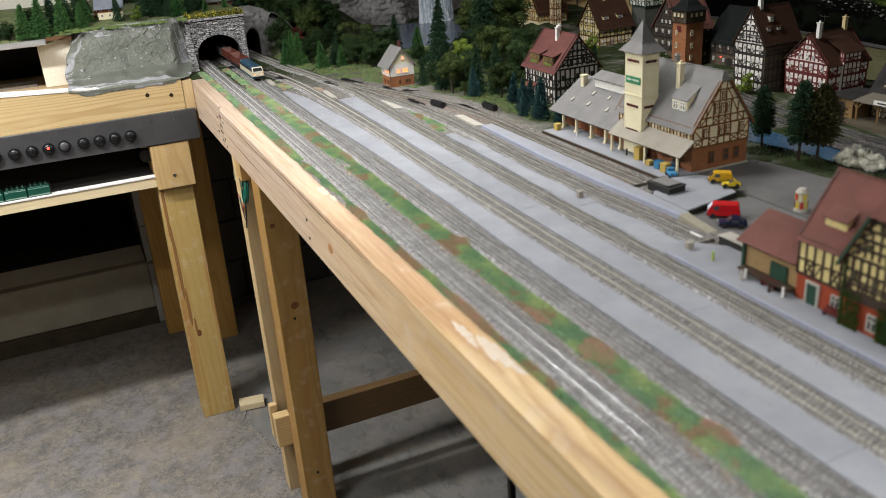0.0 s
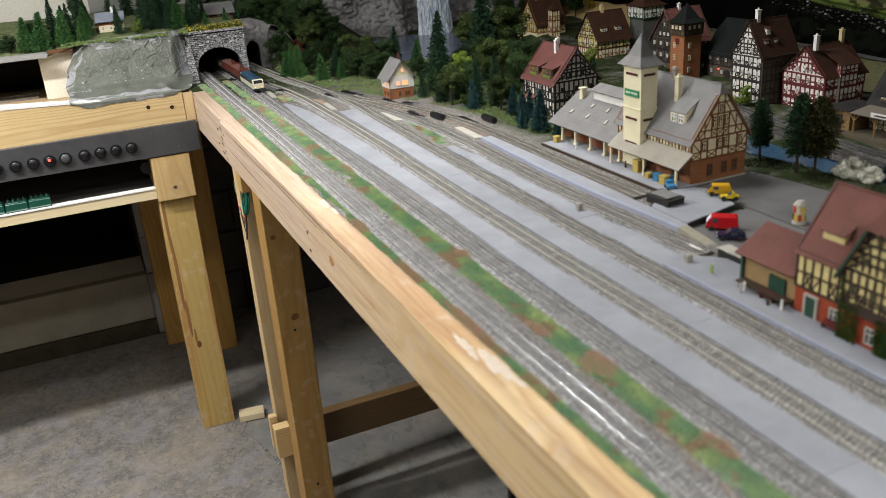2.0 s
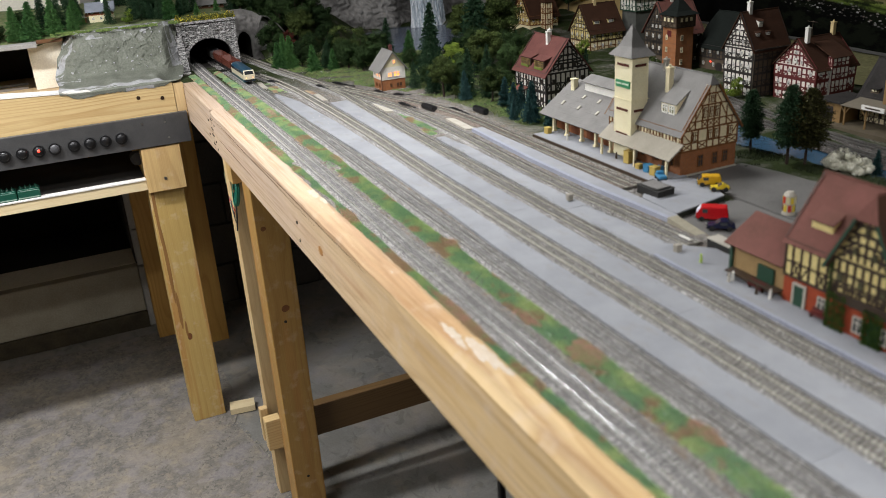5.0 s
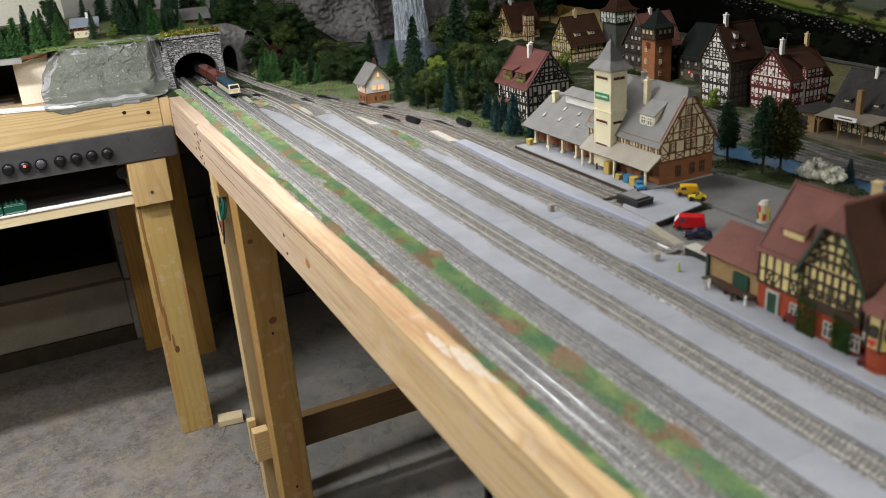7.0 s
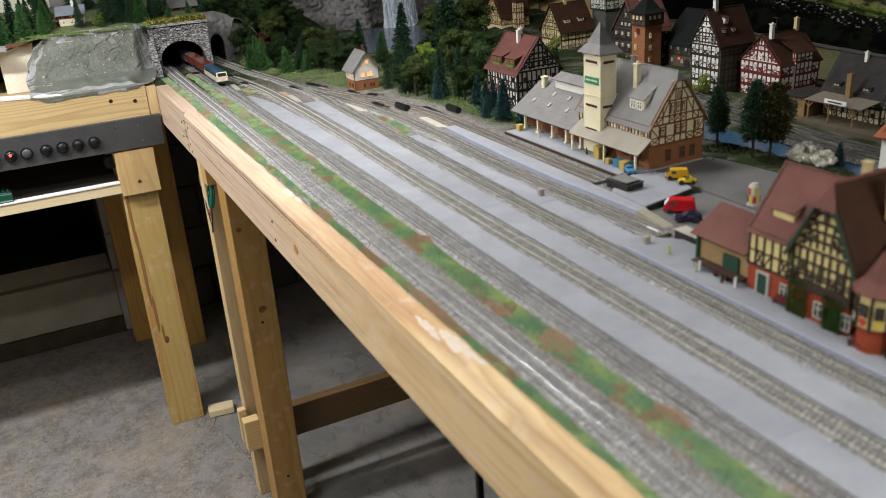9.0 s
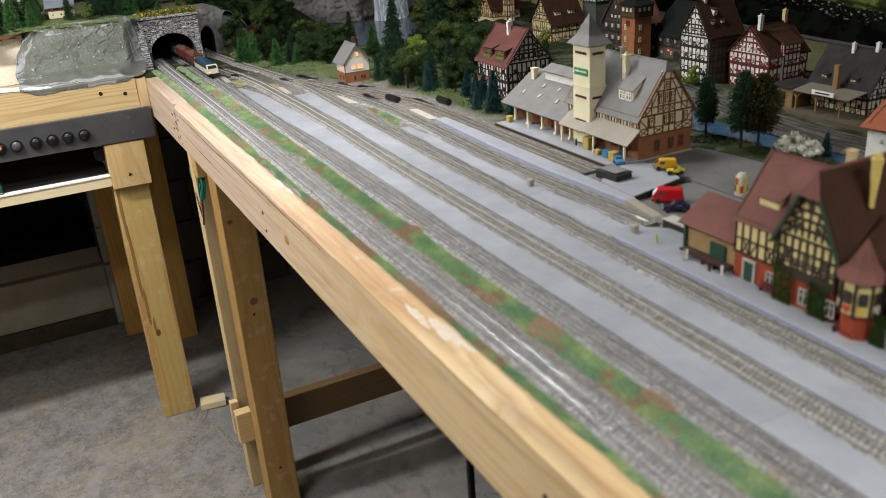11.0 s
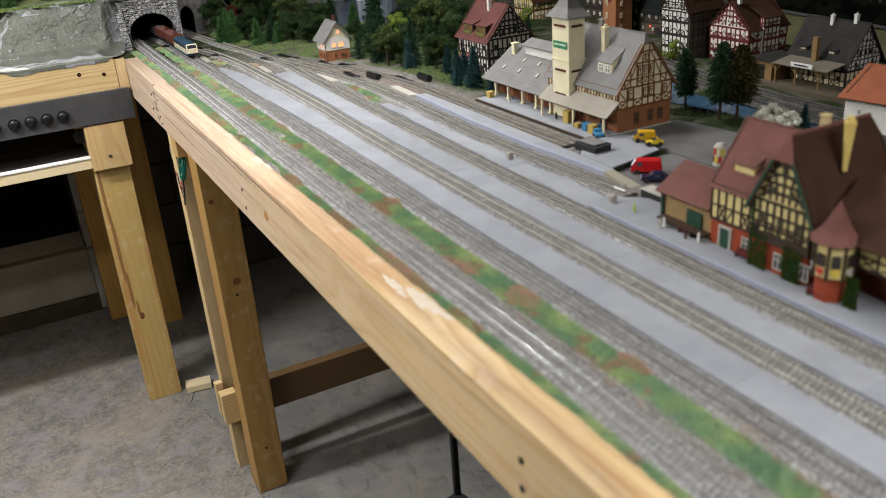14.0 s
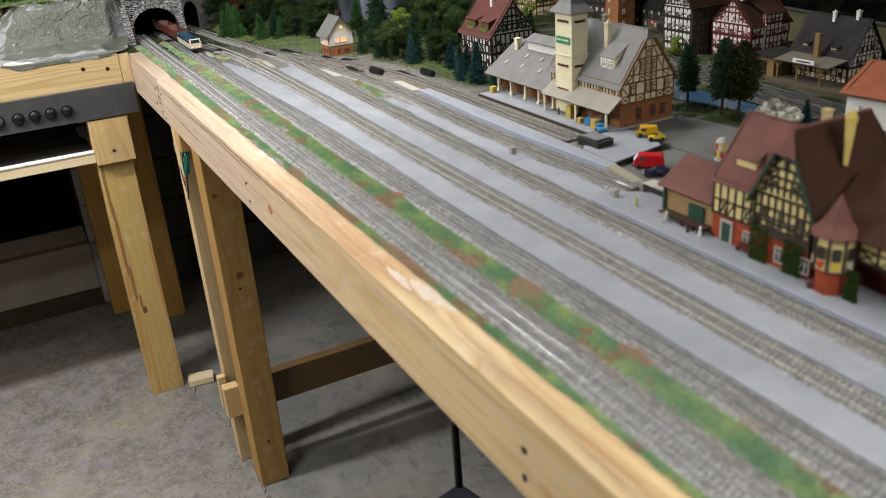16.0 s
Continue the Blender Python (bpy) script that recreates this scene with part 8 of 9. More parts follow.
KINDS = {
    "fir": [fir("dark green bottle-brush fir tree", 11, 0.15, 0.032, FIR, 24), fir("slender dark green fir tree", 12, 0.13, 0.025, FIR, 22), fir("broad dark green fir tree", 13, 0.14, 0.038, FIR, 22)],
    "blue": [fir("blue-green bottle-brush spruce tree", 21, 0.10, 0.023, FIR_BLUE, 20), fir("small blue-green bottle-brush spruce tree", 22, 0.09, 0.019, FIR_BLUE, 18)],
    "fresh": [fir("fresh green young fir tree", 31, 0.075, 0.020, FIR_FRESH, 17), fir("fresh green bushy fir tree", 32, 0.085, 0.023, FIR_FRESH, 18)],
    "dark": [broad("dark green leafy model tree", 41, 0.13, 0.045, LEAF_DARK), broad("dark green bushy leafy tree", 42, 0.10, 0.042, LEAF_DARK, low=0.1), broad("dark tall leafy tree", 43, 0.15, 0.040, LEAF_DARK, low=0.2)],
    "mid": [broad("green leafy tree with open limbs", 51, 0.12, 0.042, LEAF_MID, 17, 170), broad("full green leafy model tree", 52, 0.11, 0.040, LEAF_MID), broad("round green leafy bush", 53, 0.055, 0.026, LEAF_MID, 18, 130, 0.05)],
    "lime": [broad("lime green round tree", 61, 0.10, 0.034, LEAF_LIME, 20, 150), broad("lime green round bush", 62, 0.05, 0.024, LEAF_LIME, 16, 130, 0.05)],
    "red": [broad("copper-red leafy model tree", 71, 0.09, 0.030, LEAF_RED, 16, 130)],
    "white": [broad("white blossoming round bush", 81, 0.048, 0.042, LEAF_WHITE, 30, 300, 0.0, 0.0024)],
    "amber": [broad("amber autumn bush on the slope", 95, 0.05, 0.036, leaf_material("amber leaves", (0.12, 0.07, 0.01), (0.30, 0.19, 0.025), (0.50, 0.36, 0.06)), 18, 120, 0.05)],
    "olive": [fir("olive-brown dense bushy park tree", 91, 0.125, 0.037, LEAF_OLIVE, 30, True), fir("tall dark green dense park tree", 92, 0.14, 0.028, FIR, 32, True)],
}
FIRST = {(kk, i): True for kk in KINDS for i in range(len(KINDS[kk]))}
TREE_RNG = random.Random(77)


def plant(kind, x, y, scale=1.0, z=None, which=None):
    i = TREE_RNG.randrange(len(KINDS[kind])) if which is None else which
    src = KINDS[kind][i]
    zz = ground_height(x, y) if z is None else z
    m = pose(x, y, zz - 0.001, TREE_RNG.uniform(-3, 3), TREE_RNG.uniform(-3, 3), TREE_RNG.uniform(0, 360)) @ Matrix.Diagonal((scale * TREE_RNG.uniform(0.92, 1.08), scale * TREE_RNG.uniform(0.92, 1.08), scale, 1))
    if FIRST[(kind, i)]:
        FIRST[(kind, i)] = False
        src.matrix_basis = m
        return src
    return copy_thing(src, m)


# spruces beside the villa
for x, y, q, w in ((0.945, 1.62, 0.98, 0), (0.958, 1.72, 0.80, 0), (0.976, 1.80, 0.74, 0), (0.972, 1.66, 0.85, 1), (0.985, 1.58, 0.7, 1), (0.992, 1.75, 0.9, 1), (0.932, 1.675, 0.72, 1), (0.965, 1.575, 0.75, 1)):
    plant("blue", x, y, q, which=w)
# wood between villa and signal box
for kind, w, x, y, q in (("fir", 1, 1.00, 2.30, 1.62), ("mid", 1, 1.264, 2.60, 1.5), ("dark", 0, 1.371, 2.55, 1.25), ("mid", 1, 1.32, 2.44, 1.2), ("fir", 1, 1.22, 2.45, 1.3), ("lime", 0, 1.042, 2.20, 1.12), ("mid", 1, 1.109, 2.15, 0.88), ("dark", 0, 1.106, 2.0, 0.8),
                         ("fir", 0, 1.033, 2.0, 0.85), ("dark", 2, 0.993, 2.05, 0.65), ("mid", 1, 0.969, 1.85, 0.58), ("mid", 1, 0.905, 2.0, 0.68), ("fir", 0, 0.924, 2.10, 0.95), ("fir", 2, 0.955, 2.21, 0.95), ("fir", 2, 0.886, 2.15, 0.6), ("dark", 1, 1.10, 2.31, 1.05),
                         ("dark", 1, 1.18, 2.37, 1.1), ("dark", 1, 1.01, 2.12, 0.85), ("dark", 1, 1.08, 2.08, 0.72), ("dark", 1, 1.165, 2.10, 0.9), ("fir", 0, 1.14, 2.25, 0.95), ("dark", 1, 1.25, 2.30, 1.0), ("dark", 1, 0.965, 2.02, 0.62), ("fir", 1, 0.948, 1.95, 0.6),
                         ("blue", 0, 0.93, 1.92, 0.8), ("dark", 1, 1.04, 1.93, 0.7), ("dark", 1, 1.12, 1.91, 0.85), ("fir", 2, 0.99, 1.92, 0.6), ("dark", 2, 1.30, 2.52, 1.0), ("dark", 0, 1.24, 2.20, 0.8), ("fir", 0, 1.31, 2.33, 0.75), ("dark", 1, 0.93, 2.16, 0.6),
                         ("fir", 0, 1.05, 2.38, 1.0), ("dark", 1, 0.985, 2.40, 0.7), ("mid", 2, 0.915, 1.95, 0.8), ("fir", 1, 0.90, 2.06, 0.5), ("mid", 1, 1.17, 1.98, 0.72), ("lime", 1, 1.06, 1.87, 0.9), ("fir", 2, 0.945, 2.05, 0.72), ("dark", 1, 1.20, 2.04, 0.7)):
    plant(kind, x, y, q, which=w)
# wood beyond the signal box
for kind, w, x, y, q in (("mid", 0, 0.881, 2.75, 1.05), ("mid", 0, 0.891, 2.60, 1.02), ("dark", 1, 0.929, 2.55, 1.12), ("dark", 1, 0.84, 2.58, 0.88), ("dark", 1, 0.87, 2.52, 0.8), ("fresh", 1, 0.739, 2.62, 1.0), ("fresh", 1, 0.658, 2.75, 1.08), ("fresh", 0, 0.705, 2.85, 1.28),
                         ("fresh", 0, 0.697, 2.75, 1.1), ("dark", 1, 0.736, 2.75, 0.76), ("fir", 2, 0.785, 2.65, 0.6), ("fresh", 0, 0.80, 2.61, 0.7), ("red", 0, 0.754, 2.95, 0.95), ("dark", 0, 0.813, 3.05, 1.28), ("dark", 0, 0.755, 3.06, 1.1), ("dark", 1, 0.687, 2.95, 1.1),
                         ("dark", 1, 0.875, 2.90, 1.05), ("fresh", 0, 1.058, 2.60, 1.0), ("fir", 1, 0.983, 2.60, 0.68), ("dark", 1, 0.93, 2.74, 0.9), ("dark", 1, 0.80, 2.85, 0.9), ("dark", 1, 0.77, 2.83, 0.8), ("fir", 2, 0.83, 2.76, 0.6), ("dark", 1, 0.955, 2.63, 0.75),
                         ("dark", 1, 0.905, 2.46, 0.6), ("dark", 1, 0.85, 2.68, 0.8), ("mid", 1, 0.80, 2.97, 0.9), ("dark", 0, 0.90, 3.02, 0.9), ("dark", 1, 0.72, 3.02, 1.0), ("fir", 2, 0.76, 2.69, 0.5), ("dark", 1, 0.965, 2.85, 0.6)):
    plant(kind, x, y, q, which=w)
# dark forest on the bank and under the cliff
for i in range(34):
    x, y = TREE_RNG.uniform(0.69, 0.94), TREE_RNG.uniform(3.08, 3.42)
    plant(TREE_RNG.choice(["dark", "dark", "fir", "dark", "fir"]), x, y, TREE_RNG.uniform(0.65, 0.95), max(ground_height(x, y), T + 0.06))
for x, y, q in ((0.66, 3.09, 0.5), (0.685, 3.075, 0.55), (0.705, 3.11, 0.6), (0.73, 3.085, 0.55), (0.64, 3.13, 0.55), (0.755, 3.07, 0.5)):
    plant("dark", x, y, q, T + 0.14 - 0.9 * (x - 0.64), which=1)
for i in range(12):
    x, y = TREE_RNG.uniform(1.60, 1.95), TREE_RNG.uniform(2.95, 3.3)
    plant(TREE_RNG.choice(["dark", "fir"]), x, y, TREE_RNG.uniform(0.7, 1.1))
# trees on the hill
for kind, x, y, s in (("fir", 0.095, 3.16, 0.75), ("fir", 0.10, 3.2, 0.7), ("fir", 0.18, 3.35, 0.8), ("fir", 0.25, 3.4, 0.7), ("fir", 0.35, 3.10, 0.85), ("fir", 0.44, 3.12, 0.75), ("fir", 0.475, 3.13, 0.6), ("fresh", 0.545, 3.09, 0.45), ("fir", 0.61, 3.12, 0.8),
                      ("dark", 0.63, 3.1, 0.8), ("fir", 0.64, 3.2, 0.9), ("fir", 0.66, 3.3, 1.0), ("dark", 0.55, 3.3, 0.9), ("fir", 0.50, 3.35, 0.9), ("fresh", 0.47, 3.05, 0.5), ("fir", 0.28, 3.18, 0.75)):
    plant(kind, x, y, s, hill_z(x, y))
for i in range(22):
    x, y = TREE_RNG.uniform(0.02, 0.48), TREE_RNG.uniform(3.08, 3.18)
    if not 0.10 < x < 0.29 and not (x > 0.36 and y < 3.04):
        plant(TREE_RNG.choice(["fir", "fir", "fresh", "dark"]), x, y, TREE_RNG.uniform(0.55, 0.85), hill_z(x, y))
for i in range(30):
    x, y = TREE_RNG.uniform(0.05, 0.66), TREE_RNG.uniform(3.14, 3.5)
    if abs(x - 0.19) > 0.09 and not (0.46 < x < 0.64 and y < 3.3):
        plant(TREE_RNG.choice(["fir", "fir", "dark", "fresh"]), x, y, TREE_RNG.uniform(0.55, 0.85), hill_z(x, y))
for x, y, a in ((0.795, 2.735, 10), (0.808, 2.728, 70), (0.786, 2.742, 130)):
    bm = bmesh.new()
    bmesh.ops.create_icosphere(bm, subdivisions=2, radius=1.0)
    for v in bm.verts:
        v.co *= 1 + 0.35 * noise.noise(v.co * 1.7 + Vector((x * 50, y * 50, 0)))
    stone = thing("pale_stone", pose(x, y, ground_height(x, y), 0, 0, a) @ Matrix.Diagonal((0.0065, 0.0048, 0.0042, 1)), "small pale boulder lying in the meadow", "stone", "meadow stones")
    part("boulder", bm, PAD, stone)
for kind, w, x, y, q in (("dark", 1, -0.147, 2.995, 0.58), ("fresh", 1, -0.102, 3.0, 1.28), ("fresh", 1, -0.055, 3.0, 1.45), ("fir", 1, -0.013, 3.03, 0.66), ("fresh", 0, 0.016, 3.0, 1.12), ("fir", 0, 0.034, 3.035, 0.90), ("fresh", 0, 0.071, 3.0, 0.82), ("fresh", 1, 0.088, 3.075, 1.1),
                         ("fir", 1, 0.186, 3.03, 0.45), ("lime", 1, 0.243, 3.01, 1.15), ("fir", 1, 0.287, 3.05, 0.80), ("fir", 0, 0.315, 3.04, 0.72), ("fir", 2, 0.343, 3.03, 0.60), ("fresh", 1, 0.378, 3.02, 1.15), ("fir", 0, 0.412, 3.04, 0.66), ("fir", 1, -0.19, 3.01, 0.7), ("fir", 0, -0.24, 3.0, 0.75), ("dark", 1, -0.075, 3.05, 0.7)):
    plant(kind, x, y, q, hill_z(x, y), which=w)
# park trees by the stream
plant("olive", 1.160, 1.166, 0.85, which=1)
plant("olive", 1.150, 1.066, 1.22, which=1)
plant("olive", 1.172, 1.046, 1.12, which=0)
plant("lime", 1.17, 1.29, 0.85, which=0)
plant("mid", 1.14, 1.33, 0.7)
plant("white", 1.193, 0.990, 0.72)
plant("white", 1.207, 0.957, 0.78)
plant("blue", 1.243, 0.955, 0.55)
plant("blue", 1.272, 1.07, 0.25)
plant("dark", 1.17, 1.42, 0.6)
plant("dark", 1.19, 1.55, 0.9)
plant("mid", 1.22, 1.68, 0.8)
plant("lime", 1.435, 1.505, 1.25, which=1)
plant("amber", 1.99, 3.10, 1.0, T + 0.06)
plant("amber", 2.0, 3.0, 0.8, T + 0.062)
plant("lime", 1.42, 2.12, 0.75, which=0)
plant("fir", 1.36, 2.02, 0.55)
plant("mid", 1.31, 1.93, 0.6, which=2)
plant("mid", 1.40, 1.78, 0.5)
# hedge with yellow blossom over the portal
k = Nodes("yellow-flecked hedge")
isl = k.add("ShaderNodeNewGeometry").outputs["Random Per Island"]
HEDGE = k.done(k.ramp(isl, [(0.0, (0.03, 0.05, 0.01)), (0.5, (0.11, 0.13, 0.02)), (0.75, (0.45, 0.38, 0.03)), (1.0, (0.70, 0.58, 0.06))]), 0.85)
rng = random.Random(5)
vs, fs = [], []
for i in range(2600):
    x, y, z = rng.uniform(0.380, 0.576), 2.952 + rng.gauss(0, 0.006), T + 0.160 + abs(rng.gauss(0, 0.008))
    a, e = rng.uniform(0, 6.28), rng.uniform(0.0012, 0.0026)
    c, s, t2 = math.cos(a) * e, math.sin(a) * e, rng.uniform(-e, e)
    b = len(vs)
    vs += [(x - c, y - s, z - t2), (x + s * 0.6, y - c * 0.6, z + e), (x + c, y + s, z + t2), (x - s * 0.6, y + c * 0.6, z - e)]
    fs.append((b, b + 1, b + 2, b + 3))
tagged(held("hedge", make_mesh("hedge", vs, fs, HEDGE)), "yellow-flecked green hedge on the portal", "hedge")


def rim(rng):
    x = rng.uniform(0.0, 0.385)
    y = 2.945 + rng.gauss(0, 0.018)
    if noise.noise(Vector((x * 22, y * 30, 3))) < 0.02:
        return None
    return x, y, max(hill_z(x, y), 1.346) - 0.002, 1.0


k = Nodes("bright hill flock")
isl = k.add("ShaderNodeNewGeometry").outputs["Random Per Island"]
tufts("hill_grass", "bright green flock along the rim of the hill", 9000, rim, 0.006, 8, k.done(k.ramp(isl, [(0.0, (0.07, 0.12, 0.03)), (1.0, (0.27, 0.36, 0.10))]), 0.9))

# ---- chalets on the hill ----
chalet = thing("chalet", pose(0.168, 3.10, hill_z(0.168, 3.10), 0, 0, -97), "small white and brown alpine chalet with a slate roof", "model building")
timbered(chalet, I4, 0.062, 0.075, [(0.022, CREAM_PALE, None, 0, 2, 3), (0.018, grainy("red-brown boarding", (0.22, 0.08, 0.04), None, 60, 800, 0.75), None, 0.001, 2, 3)], 0.020, grainy("blue-grey slate", (0.25, 0.27, 0.31), (0.18, 0.195, 0.225), 40, 900, 0.7), over=0.010, gable_timbers=None, win=(0.007, 0.009))
put("balcony", boxes((-0.036, 0.036, -0.048, -0.039, 0.020, 0.022), (-0.036, 0.036, -0.048, -0.047, 0.022, 0.029)), BROWN_T, chalet)
put("balcony", boxes((-0.046, -0.0325, -0.036, 0.036, 0.020, 0.022), (-0.046, -0.045, -0.036, 0.036, 0.022, 0.029)), BROWN_T, chalet)
put("annex", boxes((-0.03, 0.02, -0.085, -0.050, 0, 0.016)), BROWN_T, chalet)
put("annex_roof", boxes((-0.034, 0.024, -0.090, -0.046, 0.016, 0.019)), PAD, chalet)
chimney(chalet, I4, 0.0, 0.01, 0.05, 0.072, 0.004, WHITE_P)
c2 = thing("chalet", pose(0.535, 3.20, hill_z(0.535, 3.20) - 0.002, 0, 0, -90), "brown timber chalet among the firs", "model building")
timbered(c2, I4, 0.07, 0.10, [(0.024, grainy("dark boarding", (0.12, 0.06, 0.035), None, 60, 800, 0.75), None, 0, 2, 3)], 0.026, ROOF_GREY, over=0.012, gable_timbers=None)

# ---- standing train ----
TRAIN_LINE = TRACKS[1][1]
BODY_BLUE = plain("deep ocean blue enamel", (0.012, 0.055, 0.10), 0.3)
BODY_BEIGE = plain("ivory enamel", (0.62, 0.55, 0.40), 0.35)
BODY_BROWN = grainy("red-brown wagon paint", (0.14, 0.035, 0.02), (0.10, 0.025, 0.015), 40, 700, 0.45)
BODY_GREEN = plain("gloss green tank paint", (0.01, 0.13, 0.05), 0.25)
BODY_WHITE = plain("white wagon side", (0.70, 0.69, 0.64), 0.45)
ROOF_LIGHT = plain("light grey wagon roof", (0.52, 0.53, 0.55), 0.4)
UNDER = plain("black underframe", (0.015, 0.014, 0.013), 0.6)
GREY_STRIPE = plain("dark window band", (0.02, 0.022, 0.025), 0.2)
LAMP_ON = glowing("warm headlight", (1.0, 0.42, 0.12), 1.6)


def at_track(y):
    x = lerp_line(TRAIN_LINE, y)
    x2 = lerp_line(TRAIN_LINE, y + 0.05)
    return pose(x, y, T + 0.0082, 0, 0, math.degrees(math.atan2(-(x2 - x), 0.05)))


def wheels(t, ys, r=0.0058):
    for y in ys:
        w = part("wheelset", rods(((-0.0085, y, r), (-0.0065, y, r), r), ((0.0065, y, r), (0.0085, y, r), r), ((-0.0065, y, r), (0.0065, y, r), 0.0012), n=12), UNDER, t)


def underframe(t, half):
    part("underframe", boxes((-0.013, 0.013, -half, half, 0.009, 0.0125), (-0.006, 0.006, -half - 0.004, half + 0.004, 0.006, 0.009)), UNDER, t)
    for s in (-1, 1):
        for x in (-0.010, 0.010):
            part("buffer", rods(((x, s * half, 0.0115), (x, s * (half + 0.005), 0.0115), 0.0012), ((x, s * (half + 0.005), 0.0115), (x, s * (half + 0.006), 0.0115), 0.0026)), UNDER, t)


def loco(y):
    t = thing("locomotive", at_track(y), "blue and ivory diesel locomotive with lit lamps", "model train")
    L = 0.088
    bm = bmesh.new()
    prism(bm, [(-0.0165, 0.006), (0.0165, 0.006), (0.0174, 0.013), (-0.0174, 0.013)], "y", -L, L)
    part("skirt", bm, BODY_BLUE, t)
    bm = bmesh.new()
    prism(bm, [(-0.0174, 0.0131), (0.0174, 0.0131), (0.0172, 0.027), (-0.0172, 0.027)], "y", -L, L)
    part("body", bm, BODY_BEIGE, t, "ivory lower body")
    bm = bmesh.new()
    prism(bm, [(-0.0171, 0.0271), (0.0171, 0.0271), (0.0165, 0.034), (-0.0165, 0.034)], "y", -L + 0.006, L - 0.006)
    part("window_band", bm, GREY_STRIPE, t)
    bm = bmesh.new()
    prism(bm, [(-0.0166, 0.0341), (0.0166, 0.0341), (0.0140, 0.0395), (0.006, 0.0425), (-0.006, 0.0425), (-0.0140, 0.0395)], "y", -L + 0.004, L - 0.004)
    part("roof", bm, BODY_BLUE, t)
    for s in (-1, 1):
        bm = bmesh.new()
        prism(bm, [(s * L, 0.013), (s * (L + 0.006), 0.013), (s * (L + 0.005), 0.027), (s * (L - 0.004), 0.0395), (s * (L - 0.006), 0.0395), (s * (L - 0.006), 0.027)], "x", -0.0155, 0.0155)
        n = part("nose", bm, BODY_BEIGE, t)
        bm = bmesh.new()
        slab(bm, (-0.013, s * (L + 0.0052), 0.028), (0.013, s * (L + 0.0052), 0.028), (0.0125, s * (L - 0.0018), 0.0365), (-0.0125, s * (L - 0.0018), 0.0365), 0.0006)
        part("windscreen", bm, GREY_STRIPE, n)
        for x in (-0.010, 0.010):
            part("headlight", rods(((x, s * (L + 0.005), 0.018), (x, s * (L + 0.0068), 0.018), 0.0016), n=10), LAMP_ON if s < 0 else GREY_STRIPE, n)
    wheels(t, (-0.066, -0.046, 0.046, 0.066), 0.0062)
    underframe(t, L)
    part("bogie", boxes((-0.012, 0.012, -0.076, -0.036, 0.003, 0.009)), UNDER, t)
    part("bogie", boxes((-0.012, 0.012, 0.036, 0.076, 0.003, 0.009)), UNDER, t)
    return t


def hopper(y):
    t = thing("hopper_wagon", at_track(y), "red-brown open hopper wagon", "model train", "goods wagons")
    L = 0.064
    for s in (-1, 1):
        bm = bmesh.new()
        slab(bm, (s * 0.0165, -L, 0.040), (s * 0.0165, L, 0.040), (s * 0.0155, L, 0.018), (s * 0.0155, -L, 0.018), 0.0012)
        side_panel = part("side_panel", bm, BODY_BROWN, t)
        part("top_rail", boxes((min(s * 0.0150, s * 0.0178), max(s * 0.0150, s * 0.0178), -L, L, 0.0385, 0.0405)), BODY_BROWN, side_panel)
        part("waist_rail", boxes((min(s * 0.0160, s * 0.0168), max(s * 0.0160, s * 0.0168), -L, L, 0.0265, 0.028)), BODY_BROWN, side_panel)
    for s in (-1, 1):
        bm = bmesh.new()
        prism(bm, [(s * L, 0.018), (s * L, 0.044), (s * (L - 0.004), 0.044), (s * (L - 0.012), 0.018)], "x", -0.015, 0.015)
        part("end_wall", bm, BODY_BROWN, t)
    part("hopper_floor", boxes((-0.015, 0.015, -L + 0.008, L - 0.008, 0.0125, 0.018)), UNDER, t)
    for i in range(7):
        yy = -L + 0.012 + i * (2 * L - 0.024) / 6
        part("stanchion", boxes((-0.0176, -0.0160, yy - 0.001, yy + 0.001, 0.0185, 0.038), (0.0160, 0.0176, yy - 0.001, yy + 0.001, 0.0185, 0.038)), BODY_BROWN, t)
    wheels(t, (-0.045, -0.03, 0.03, 0.045))
    underframe(t, L)


def van(y, side, roof, L, label):
    t = thing("box_van", at_track(y), label, "model train", "goods wagons")
    part("body", boxes((-0.0155, 0.0155, -L, L, 0.0128, 0.036)), side, t)
    bm = bmesh.new()
    prism(bm, [(-0.0168, 0.0355), (0.0168, 0.0355), (0.013, 0.041), (0.005, 0.0435), (-0.005, 0.0435), (-0.013, 0.041)], "y", -L - 0.001, L + 0.001)
    part("roof", bm, roof, t)
    for s in (-1, 1):
        part("sliding_door", boxes((s * 0.0162 - 0.0007, s * 0.0162 + 0.0007, -0.012, 0.012, 0.0135, 0.0345)), side, t)
    wheels(t, (-L * 0.62, L * 0.62))
    underframe(t, L)


def tanker(y):
    t = thing("tank_wagon", at_track(y), "glossy green tank wagon on a black frame", "model train", "goods wagons")
    L = 0.046
    bm = rods(((0, -L + 0.004, 0.027), (0, L - 0.004, 0.027), 0.0132), ((0, -L + 0.004, 0.027), (0, -L, 0.027), 0.0132, 0.008), ((0, L - 0.004, 0.027), (0, L, 0.027), 0.0132, 0.008), n=20)
    part("tank", bm, BODY_GREEN, t)
    part("dome", rods(((0, 0, 0.038), (0, 0, 0.0445), 0.005), n=12), BODY_GREEN, t)
    part("catwalk", boxes((-0.004, 0.004, -L + 0.006, L - 0.006, 0.0405, 0.0415)), UNDER, t)
    wheels(t, (-0.027, 0.027))
    underframe(t, L)


